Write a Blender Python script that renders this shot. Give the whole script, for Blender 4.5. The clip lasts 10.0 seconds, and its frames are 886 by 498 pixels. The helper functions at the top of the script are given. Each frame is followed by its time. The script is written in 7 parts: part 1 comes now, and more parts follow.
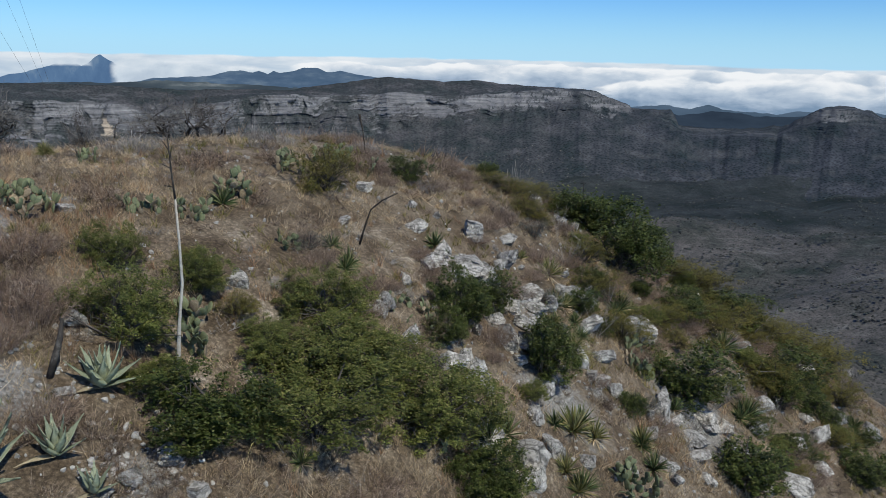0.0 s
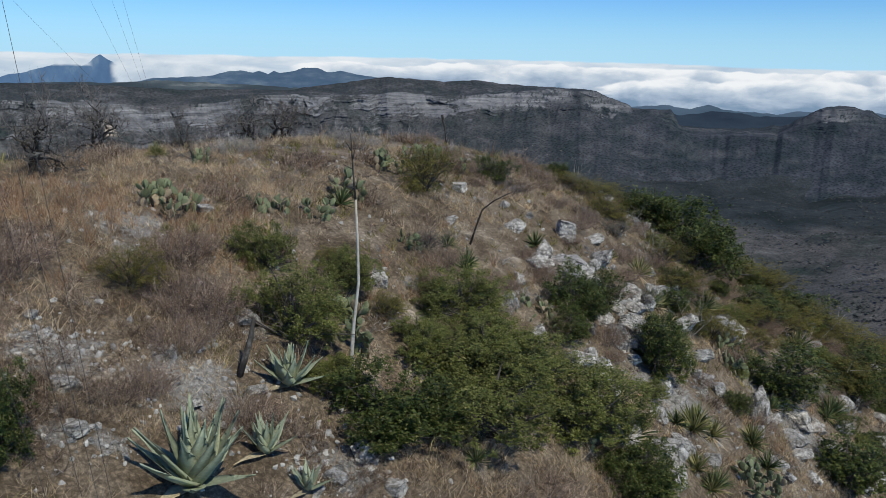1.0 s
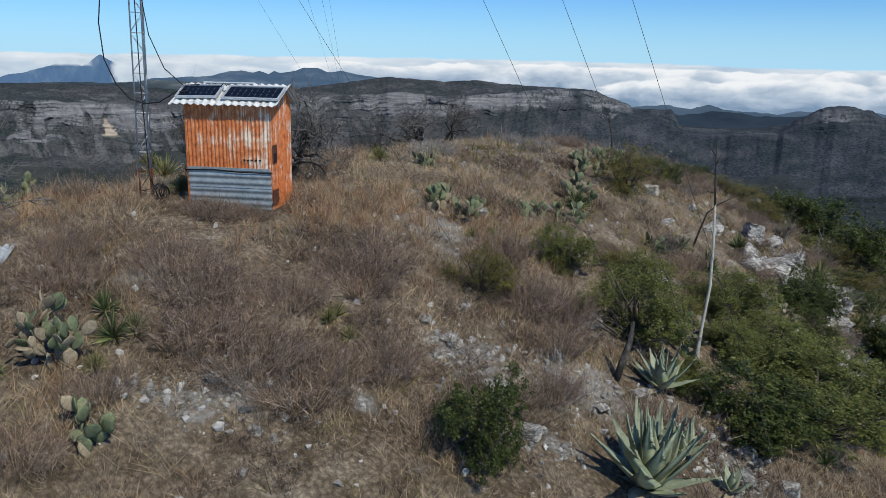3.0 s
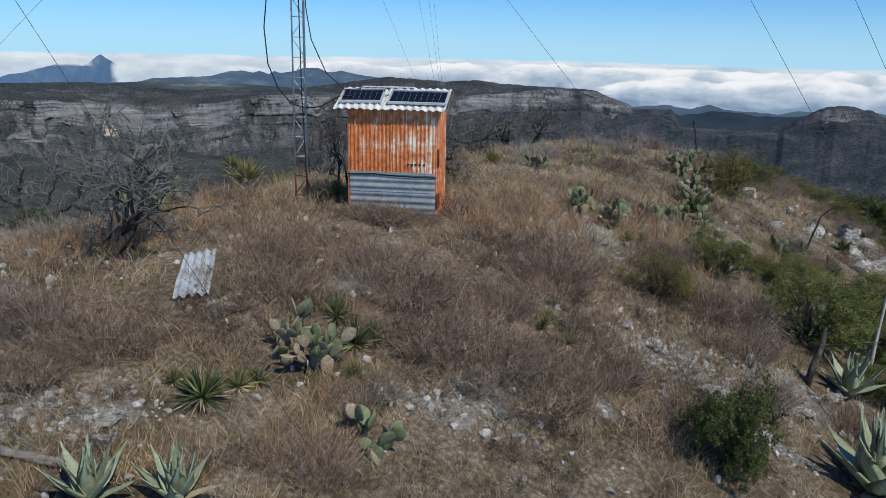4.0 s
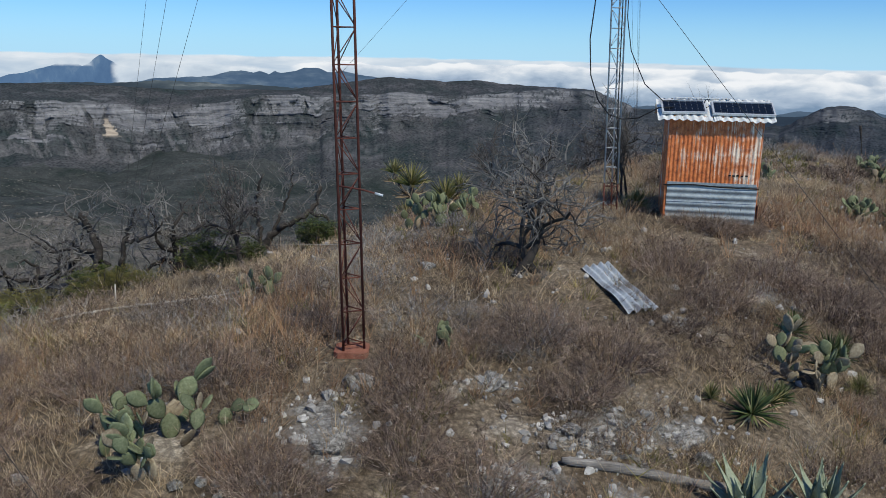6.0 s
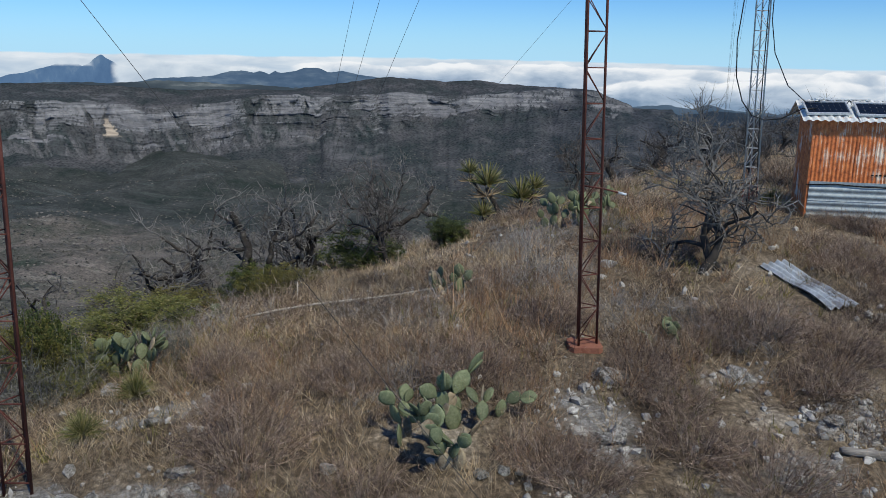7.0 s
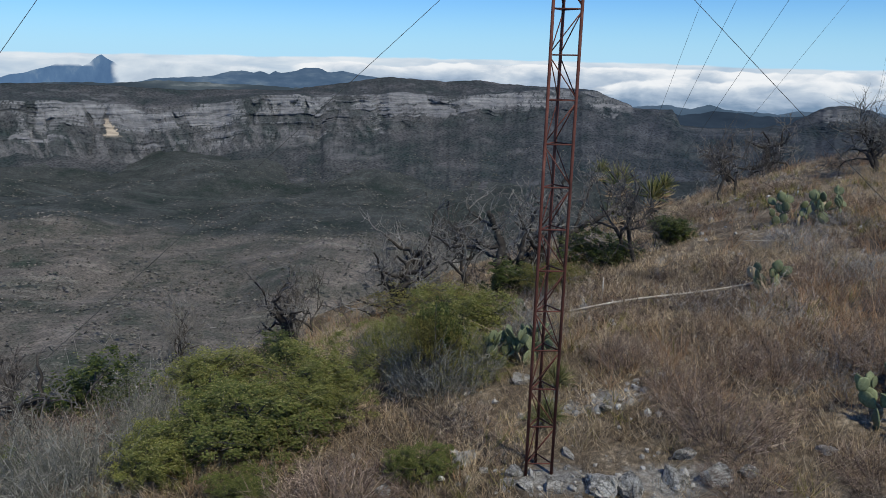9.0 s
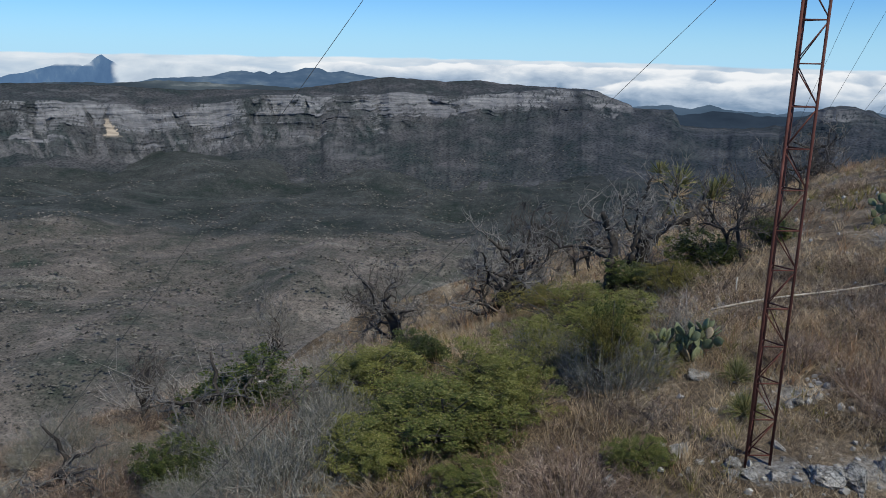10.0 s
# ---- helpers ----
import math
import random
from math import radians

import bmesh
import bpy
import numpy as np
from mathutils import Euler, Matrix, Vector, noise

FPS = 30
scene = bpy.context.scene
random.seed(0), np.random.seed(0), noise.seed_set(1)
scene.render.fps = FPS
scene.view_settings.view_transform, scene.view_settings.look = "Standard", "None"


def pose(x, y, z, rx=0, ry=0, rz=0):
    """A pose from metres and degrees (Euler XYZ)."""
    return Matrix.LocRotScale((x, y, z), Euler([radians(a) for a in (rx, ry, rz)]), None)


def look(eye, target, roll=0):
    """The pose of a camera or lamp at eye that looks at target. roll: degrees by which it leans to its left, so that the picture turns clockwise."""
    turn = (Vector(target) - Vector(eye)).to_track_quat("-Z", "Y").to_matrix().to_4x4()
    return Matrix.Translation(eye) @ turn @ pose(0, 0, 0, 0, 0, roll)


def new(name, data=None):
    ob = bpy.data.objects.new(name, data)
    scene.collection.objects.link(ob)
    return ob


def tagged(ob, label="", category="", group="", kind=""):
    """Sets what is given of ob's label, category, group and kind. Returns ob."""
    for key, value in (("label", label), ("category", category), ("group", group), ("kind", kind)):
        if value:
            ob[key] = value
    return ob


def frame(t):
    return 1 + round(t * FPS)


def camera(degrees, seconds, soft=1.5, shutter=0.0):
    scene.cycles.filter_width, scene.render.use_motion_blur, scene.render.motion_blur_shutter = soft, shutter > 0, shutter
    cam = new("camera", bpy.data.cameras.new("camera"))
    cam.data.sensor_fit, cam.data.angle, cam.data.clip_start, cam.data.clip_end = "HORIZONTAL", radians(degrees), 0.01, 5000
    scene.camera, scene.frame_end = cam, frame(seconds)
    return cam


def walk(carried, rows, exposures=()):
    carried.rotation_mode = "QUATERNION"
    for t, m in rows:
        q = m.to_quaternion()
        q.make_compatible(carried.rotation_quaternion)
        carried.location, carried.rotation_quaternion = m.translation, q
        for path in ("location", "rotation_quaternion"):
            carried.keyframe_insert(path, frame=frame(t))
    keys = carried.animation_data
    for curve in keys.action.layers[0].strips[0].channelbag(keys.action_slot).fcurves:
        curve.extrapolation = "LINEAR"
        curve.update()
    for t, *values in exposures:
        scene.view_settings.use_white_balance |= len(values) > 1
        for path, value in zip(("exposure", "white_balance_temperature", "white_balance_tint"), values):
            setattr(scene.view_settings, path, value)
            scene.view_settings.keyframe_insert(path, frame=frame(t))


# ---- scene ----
import itertools

# ---------------------------------------------------------------- camera
cam = camera(57.0, 10.0, soft=0.8)
ROWS = [
    (0.0, 0.0, 0.0, 2.7), (0.5, -1.441, -0.084, 2.673), (1.0, -2.919, -0.144, 2.68), (1.5, -4.385, -0.197, 2.679),
    (2.0, -5.865, -0.242, 2.669), (2.5, -7.359, -0.264, 2.676), (4.0, -11.891, -0.253, 2.712), (4.5, -13.399, -0.243, 2.745),
    (5.0, -14.916, -0.241, 2.781), (5.5, -16.419, -0.238, 2.821), (6.0, -17.867, -0.293, 2.82), (7.5, -22.009, -0.713, 2.802),
    (8.0, -23.291, -0.832, 2.799), (8.5, -24.498, -0.947, 2.805), (9.0, -25.658, -1.081, 2.793), (9.5, -26.816, -1.241, 2.797),
    (10.0, -28.0, -1.409, 2.832),
]
walk(cam, [(t, pose(x, y, z, 76.8, 0, -0.024 * t) @ pose(0, 0, 0, 0, 0, 1.0)) for t, x, y, z in ROWS], [(0.0, -0.2, 6400, 5)])

# ---------------------------------------------------------------- light
SUN_TO = Vector((0.60, -0.80, 1.25)).normalized()
world = bpy.data.worlds.new("world")
scene.world = world
world.use_nodes = True
wn = world.node_tree
sky = wn.nodes.new("ShaderNodeTexSky")
sky.sky_type, sky.sun_disc = "NISHITA", False
sky.sun_elevation = math.asin(SUN_TO.z)
sky.sun_rotation = math.atan2(SUN_TO.x, SUN_TO.y)
sky.altitude, sky.air_density, sky.dust_density, sky.ozone_density = 1500, 1.0, 0.2, 2.5
back = wn.nodes["Background"]
back.inputs["Strength"].default_value = 0.09
tint = wn.nodes.new("ShaderNodeMix")
tint.data_type, tint.blend_type = "RGBA", "MULTIPLY"
tint.inputs["Factor"].default_value, tint.inputs["B"].default_value = 1.0, (0.58, 1.0, 1.58, 1)
wn.links.new(sky.outputs["Color"], tint.inputs["A"])
haze = wn.nodes.new("ShaderNodeMix")  # pale air low over the horizon
haze.data_type = "RGBA"
haze.inputs["B"].default_value = (5.8, 9.2, 12.2, 1)
up = wn.nodes.new("ShaderNodeSeparateXYZ")
wn.links.new(wn.nodes.new("ShaderNodeTexCoord").outputs["Generated"], up.inputs["Vector"])
low = wn.nodes.new("ShaderNodeMapRange")
low.interpolation_type = "SMOOTHSTEP"
low.inputs["From Min"].default_value, low.inputs["From Max"].default_value = -0.03, 0.085
low.inputs["To Min"].default_value, low.inputs["To Max"].default_value = 0.9, 0.0
wn.links.new(up.outputs["Z"], low.inputs["Value"])
wn.links.new(low.outputs["Result"], haze.inputs["Factor"])
wn.links.new(tint.outputs["Result"], haze.inputs["A"])
wn.links.new(haze.outputs["Result"], back.inputs["Color"])
sun = new("sun", bpy.data.lights.new("sun", "SUN"))
sun.data.energy, sun.data.angle, sun.data.color = 4.1, radians(0.53), (1.0, 0.925, 0.775)
sun.matrix_world = look((40, -60, 90), (40 - SUN_TO.x, -60 - SUN_TO.y, 90 - SUN_TO.z))
# ---------------------------------------------------------------- materials
def nodes_of(name):
    m = bpy.data.materials.new(name)
    m.use_nodes = True
    t = m.node_tree
    return m, t, t.nodes["Principled BSDF"]


def noise_node(t, scale, detail=6.0, rough=0.6, vec=None, stretch=None, coord="Object"):
    n = t.nodes.new("ShaderNodeTexNoise")
    n.inputs["Scale"].default_value, n.inputs["Detail"].default_value, n.inputs["Roughness"].default_value = scale, detail, rough
    if vec is None:
        c = t.nodes.new("ShaderNodeTexCoord")
        vec = c.outputs[coord]
    if stretch:
        mp = t.nodes.new("ShaderNodeMapping")
        mp.inputs["Scale"].default_value = stretch
        t.links.new(vec, mp.inputs["Vector"])
        vec = mp.outputs["Vector"]
    t.links.new(vec, n.inputs["Vector"])
    return n.outputs["Fac"]


def ramp(t, fac, stops):
    r = t.nodes.new("ShaderNodeValToRGB")
    el = r.color_ramp.elements
    while len(el) < len(stops):
        el.new(0.5)
    for e, (p, c) in zip(el, stops):
        e.position, e.color = p, (*c, 1)
    t.links.new(fac, r.inputs["Fac"])
    return r.outputs["Color"]


def mixed(t, fac, a, b, mode="MIX"):
    m = t.nodes.new("ShaderNodeMix")
    m.data_type, m.blend_type = "RGBA", mode
    for sock, v in ((m.inputs["Factor"], fac), (m.inputs["A"], a), (m.inputs["B"], b)):
        if isinstance(v, (int, float)):
            sock.default_value = v
        elif isinstance(v, tuple):
            sock.default_value = (*v, 1)
        else:
            t.links.new(v, sock)
    return m.outputs["Result"]


def bumped(t, p, fac, strength, dist):
    b = t.nodes.new("ShaderNodeBump")
    b.inputs["Strength"].default_value, b.inputs["Distance"].default_value = strength, dist
    t.links.new(fac, b.inputs["Height"])
    t.links.new(b.outputs["Normal"], p.inputs["Normal"])


def attribute(t, name):
    n = t.nodes.new("ShaderNodeAttribute")
    n.attribute_name = name
    return n.outputs["Fac"]


def surface(name, stops, scale=4.0, rough=0.9, bump=0.4, dist=0.01, fine=40.0, metal=0.0, spread=0.0, islands=False, stretch=None, detail=8.0, thin=0.0):
    """A plain material: a ramp of colours over a coarse noise, broken by a fine one, with relief; spread: brightness that differs from piece to piece."""
    m, t, p = nodes_of(name)
    col = ramp(t, noise_node(t, scale, detail, 0.65, stretch=stretch), stops)
    f = noise_node(t, fine, 4.0, 0.7, stretch=stretch)
    col = mixed(t, 0.5, col, ramp(t, f, [(0.3, (0.55, 0.55, 0.55)), (0.7, (1.25, 1.25, 1.25))]), "MULTIPLY")
    if spread:
        if islands:
            src = t.nodes.new("ShaderNodeNewGeometry").outputs["Random Per Island"]
        else:
            src = t.nodes.new("ShaderNodeObjectInfo").outputs["Random"]
        col = mixed(t, 1.0, col, ramp(t, src, [(0.0, (1 - spread,) * 3), (1.0, (1 + spread, 1 + spread * 0.95, 1 + spread * 0.85))]), "MULTIPLY")
    t.links.new(col, p.inputs["Base Color"])
    p.inputs["Roughness"].default_value, p.inputs["Metallic"].default_value = rough, metal
    p.inputs["Specular IOR Level"].default_value = 0.25
    if bump:
        bumped(t, p, f, bump, dist)
    if thin:
        tr = t.nodes.new("ShaderNodeBsdfTranslucent")
        t.links.new(col, tr.inputs["Color"])
        mx = t.nodes.new("ShaderNodeMixShader")
        mx.inputs["Fac"].default_value = thin
        t.links.new(p.outputs["BSDF"], mx.inputs[1])
        t.links.new(tr.outputs["BSDF"], mx.inputs[2])
        t.links.new(mx.outputs["Shader"], t.nodes["Material Output"].inputs["Surface"])
    return m


def strands(name, stops, thin=0.25, rough=0.85):
    """Grass, twigs and leaves: each strand takes one colour of the ramp, with broad patches over the ground."""
    m, t, p = nodes_of(name)
    isl = t.nodes.new("ShaderNodeNewGeometry").outputs["Random Per Island"]
    col = ramp(t, isl, stops)
    patch = noise_node(t, 0.7, 5.0, 0.65)
    col = mixed(t, 1.0, col, ramp(t, patch, [(0.32, (0.55, 0.53, 0.54)), (0.5, (0.95, 0.93, 0.9)), (0.68, (1.4, 1.34, 1.24))]), "MULTIPLY")
    t.links.new(col, p.inputs["Base Color"])
    p.inputs["Roughness"].default_value = rough
    p.inputs["Specular IOR Level"].default_value = 0.2
    tr = t.nodes.new("ShaderNodeBsdfTranslucent")
    t.links.new(col, tr.inputs["Color"])
    mx = t.nodes.new("ShaderNodeMixShader")
    mx.inputs["Fac"].default_value = thin
    t.links.new(p.outputs["BSDF"], mx.inputs[1])
    t.links.new(tr.outputs["BSDF"], mx.inputs[2])
    t.links.new(mx.outputs["Shader"], t.nodes["Material Output"].inputs["Surface"])
    return m


def ground_material():
    m, t, p = nodes_of("ground_soil")
    geo = t.nodes.new("ShaderNodeNewGeometry")
    pos = geo.outputs["Position"]
    near = ramp(t, noise_node(t, 0.9, 9.0, 0.65, vec=pos), [(0.3, (0.075, 0.056, 0.038)), (0.46, (0.155, 0.12, 0.085)), (0.6, (0.255, 0.209, 0.157)), (0.73, (0.45, 0.4, 0.335))])
    grit = noise_node(t, 34.0, 7.0, 0.85, vec=pos)
    near = mixed(t, 0.7, near, ramp(t, grit, [(0.36, (0.28, 0.26, 0.25)), (0.5, (0.9, 0.88, 0.85)), (0.62, (1.9, 1.85, 1.75))]), "MULTIPLY")
    peb = t.nodes.new("ShaderNodeTexVoronoi")
    peb.inputs["Scale"].default_value = 13.0
    t.links.new(pos, peb.inputs["Vector"])
    near = mixed(t, 0.75, near, ramp(t, peb.outputs["Distance"], [(0.1, (1.5, 1.48, 1.45)), (0.4, (0.95, 0.95, 0.95)), (0.7, (0.5, 0.49, 0.48))]), "MULTIPLY")
    rub = ramp(t, noise_node(t, 16.0, 6.0, 0.8, vec=pos), [(0.35, (0.09, 0.083, 0.076)), (0.5, (0.25, 0.238, 0.222)), (0.64, (0.46, 0.446, 0.425))])
    spot = t.nodes.new("ShaderNodeMath")
    spot.operation = "MULTIPLY_ADD"
    spot.inputs[1].default_value = 0.9
    t.links.new(attribute(t, "grit"), spot.inputs[0])
    t.links.new(noise_node(t, 3.5, 6.0, 0.75, vec=pos), spot.inputs[2])
    bare = t.nodes.new("ShaderNodeMapRange")
    bare.inputs["From Min"].default_value, bare.inputs["From Max"].default_value = 0.98, 1.30
    t.links.new(spot.outputs["Value"], bare.inputs["Value"])
    near = mixed(t, bare.outputs["Result"], near, rub)
    # dry woodland of the valley: dark crowns, pale clearings, reddish leafless stands
    wood = ramp(t, noise_node(t, 0.006, 9.0, 0.62, vec=pos), [(0.3, (0.034, 0.046, 0.036)), (0.45, (0.088, 0.082, 0.073)), (0.58, (0.135, 0.115, 0.105)), (0.75, (0.19, 0.17, 0.155))])
    crowns = noise_node(t, 0.05, 8.0, 0.8, vec=pos)
    wood = mixed(t, 0.55, wood, ramp(t, crowns, [(0.36, (0.36, 0.41, 0.41)), (0.5, (0.95, 0.96, 0.98)), (0.62, (1.6, 1.56, 1.55))]), "MULTIPLY")
    for scale, flatness in ((0.018, 0.35), (0.012, 0.14)):  # clearings and terrace edges
        speck = noise_node(t, scale, 6.0, 0.72, vec=pos, stretch=(flatness, 1.0, 1.0))
        wood = mixed(t, ramp(t, speck, [(0.58, (0, 0, 0)), (0.70, (0.45, 0.45, 0.45))]), wood, (0.27, 0.252, 0.23))
    for size, lo, hi in ((0.17, 0.5, 1.25), (0.33, 0.72, 1.15)):  # single crowns, dark against pale ground
        crown = t.nodes.new("ShaderNodeTexVoronoi")
        crown.inputs["Scale"].default_value = size
        t.links.new(pos, crown.inputs["Vector"])
        wood = mixed(t, 0.85, wood, ramp(t, crown.outputs["Distance"], [(0.2, (lo, lo * 1.04, lo)), (0.42, (1.0, 1.0, 1.0)), (0.8, (hi, hi * 0.98, hi * 0.96))]), "MULTIPLY")
    sep = t.nodes.new("ShaderNodeSeparateXYZ")
    t.links.new(pos, sep.inputs["Vector"])
    deep = t.nodes.new("ShaderNodeMapRange")
    deep.inputs["From Min"].default_value, deep.inputs["From Max"].default_value = -18.0, -45.0
    t.links.new(sep.outputs["Z"], deep.inputs["Value"])
    east = t.nodes.new("ShaderNodeMapRange")  # woods of the eastern valley arm, with cloud shade put into their colour
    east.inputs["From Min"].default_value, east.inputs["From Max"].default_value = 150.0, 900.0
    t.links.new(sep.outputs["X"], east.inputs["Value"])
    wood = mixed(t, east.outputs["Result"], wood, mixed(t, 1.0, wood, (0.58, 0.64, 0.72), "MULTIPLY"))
    belt = t.nodes.new("ShaderNodeMapRange")  # wooded belt under the cliffs, darkened further by shade put into the colour
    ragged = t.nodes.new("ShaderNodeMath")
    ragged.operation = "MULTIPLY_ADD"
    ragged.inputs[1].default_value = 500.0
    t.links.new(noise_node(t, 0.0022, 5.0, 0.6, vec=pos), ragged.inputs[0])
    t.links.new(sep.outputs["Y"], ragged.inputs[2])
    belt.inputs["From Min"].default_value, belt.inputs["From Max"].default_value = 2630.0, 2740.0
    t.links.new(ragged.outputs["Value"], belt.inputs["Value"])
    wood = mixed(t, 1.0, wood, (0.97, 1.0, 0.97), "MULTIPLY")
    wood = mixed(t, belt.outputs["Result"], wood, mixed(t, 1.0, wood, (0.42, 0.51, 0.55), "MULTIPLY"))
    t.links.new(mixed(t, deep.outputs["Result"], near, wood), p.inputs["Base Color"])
    p.inputs["Roughness"].default_value = 0.95
    p.inputs["Specular IOR Level"].default_value = 0.15
    bumped(t, p, grit, 0.9, 0.03)
    return m


def cliff_material():
    """Bedded limestone where the face is bare, dry scrub and evergreen crowns where it is overgrown; bluish haze is
    mixed into these colours.
    """
    m, t, p = nodes_of("limestone_cliff")
    pos = t.nodes.new("ShaderNodeNewGeometry").outputs["Position"]
    band = noise_node(t, 0.03, 9.0, 0.72, vec=pos, stretch=(0.16, 0.16, 3.2))
    rock = ramp(t, band, [(0.34, (0.105, 0.106, 0.113)), (0.45, (0.155, 0.155, 0.162)), (0.55, (0.20, 0.20, 0.206)), (0.70, (0.31, 0.307, 0.306))])
    joints = noise_node(t, 0.035, 7.0, 0.78, vec=pos, stretch=(1.0, 1.0, 0.35))
    rock = mixed(t, 0.6, rock, ramp(t, joints, [(0.36, (0.6, 0.6, 0.62)), (0.5, (0.95, 0.95, 0.95)), (0.66, (1.4, 1.37, 1.33))]), "MULTIPLY")
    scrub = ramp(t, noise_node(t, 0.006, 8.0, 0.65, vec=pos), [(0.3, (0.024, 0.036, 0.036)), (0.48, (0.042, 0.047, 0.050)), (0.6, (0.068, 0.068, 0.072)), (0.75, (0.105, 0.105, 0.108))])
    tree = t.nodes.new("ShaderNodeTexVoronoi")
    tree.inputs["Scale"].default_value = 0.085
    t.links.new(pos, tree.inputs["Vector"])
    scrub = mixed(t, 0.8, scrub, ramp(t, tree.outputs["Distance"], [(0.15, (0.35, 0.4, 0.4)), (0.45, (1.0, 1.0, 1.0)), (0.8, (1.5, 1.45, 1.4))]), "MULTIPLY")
    rubble = ramp(t, noise_node(t, 0.05, 8.0, 0.8, vec=pos, stretch=(1.0, 1.0, 0.5)), [(0.35, (0.06, 0.061, 0.065)), (0.5, (0.105, 0.104, 0.107)), (0.66, (0.185, 0.183, 0.183))])
    where = t.nodes.new("ShaderNodeSeparateXYZ")
    t.links.new(pos, where.inputs["Vector"])
    east = t.nodes.new("ShaderNodeMapRange")  # scrub darker and bluer to the east: cloud shade and haze in its colour
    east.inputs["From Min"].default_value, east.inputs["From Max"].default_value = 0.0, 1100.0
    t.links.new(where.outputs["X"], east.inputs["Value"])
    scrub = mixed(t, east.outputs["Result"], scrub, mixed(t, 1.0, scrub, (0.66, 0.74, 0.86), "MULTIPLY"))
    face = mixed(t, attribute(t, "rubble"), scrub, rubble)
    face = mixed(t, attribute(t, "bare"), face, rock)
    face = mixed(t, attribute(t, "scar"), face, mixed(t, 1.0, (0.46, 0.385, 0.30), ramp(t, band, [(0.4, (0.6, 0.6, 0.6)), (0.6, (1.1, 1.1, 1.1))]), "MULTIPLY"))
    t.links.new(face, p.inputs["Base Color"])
    p.inputs["Roughness"].default_value = 0.95
    p.inputs["Specular IOR Level"].default_value = 0.1
    bumped(t, p, band, 0.5, 3.0)
    return m


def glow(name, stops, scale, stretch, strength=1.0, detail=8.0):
    """A far backdrop whose emission stands in for daylight and blue haze over it."""
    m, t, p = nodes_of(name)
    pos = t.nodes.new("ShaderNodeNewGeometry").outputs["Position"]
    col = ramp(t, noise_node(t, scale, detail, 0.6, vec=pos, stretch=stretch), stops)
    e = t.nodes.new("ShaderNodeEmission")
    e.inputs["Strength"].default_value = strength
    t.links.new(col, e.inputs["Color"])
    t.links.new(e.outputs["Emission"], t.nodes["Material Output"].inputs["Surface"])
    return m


def vapour(name, stops, scale, stretch, ragged=0.5, soft=0.3, lift=0.35):
    """Glowing cloud: sunlit rounded tops and shaded bluish bases painted in, thinning out to nothing along its ragged
    rim.
    """
    m, t, p = nodes_of(name)
    pos = t.nodes.new("ShaderNodeNewGeometry").outputs["Position"]
    puff = noise_node(t, scale, 7.0, 0.55, vec=pos, stretch=stretch)
    puff.node.inputs["Distortion"].default_value = 0.25
    rim = attribute(t, "rim")  # 1 deep inside the cloud, 0 at its rim

    def math_node(op, x, y, z=None):
        n = t.nodes.new("ShaderNodeMath")
        n.operation = op
        for sock, v in zip(n.inputs, (x, y, z)):
            if isinstance(v, (int, float)):
                sock.default_value = v
            elif v is not None:
                t.links.new(v, sock)
        return n.outputs["Value"]

    dens = t.nodes.new("ShaderNodeMapRange")
    dens.interpolation_type = "SMOOTHSTEP"
    dens.inputs["From Min"].default_value, dens.inputs["From Max"].default_value = 0.0, soft
    t.links.new(math_node("MULTIPLY_ADD", math_node("SUBTRACT", puff, 0.62), ragged, rim), dens.inputs["Value"])
    tone = math_node("MULTIPLY_ADD", attribute(t, "top"), lift, math_node("MULTIPLY_ADD", puff, 1.0, -0.5 * lift))
    e = t.nodes.new("ShaderNodeEmission")
    t.links.new(ramp(t, tone, stops), e.inputs["Color"])
    clear = t.nodes.new("ShaderNodeBsdfTransparent")
    mx = t.nodes.new("ShaderNodeMixShader")
    t.links.new(dens.outputs["Result"], mx.inputs["Fac"])
    t.links.new(clear.outputs["BSDF"], mx.inputs[1])
    t.links.new(e.outputs["Emission"], mx.inputs[2])
    t.links.new(mx.outputs["Shader"], t.nodes["Material Output"].inputs["Surface"])
    return m


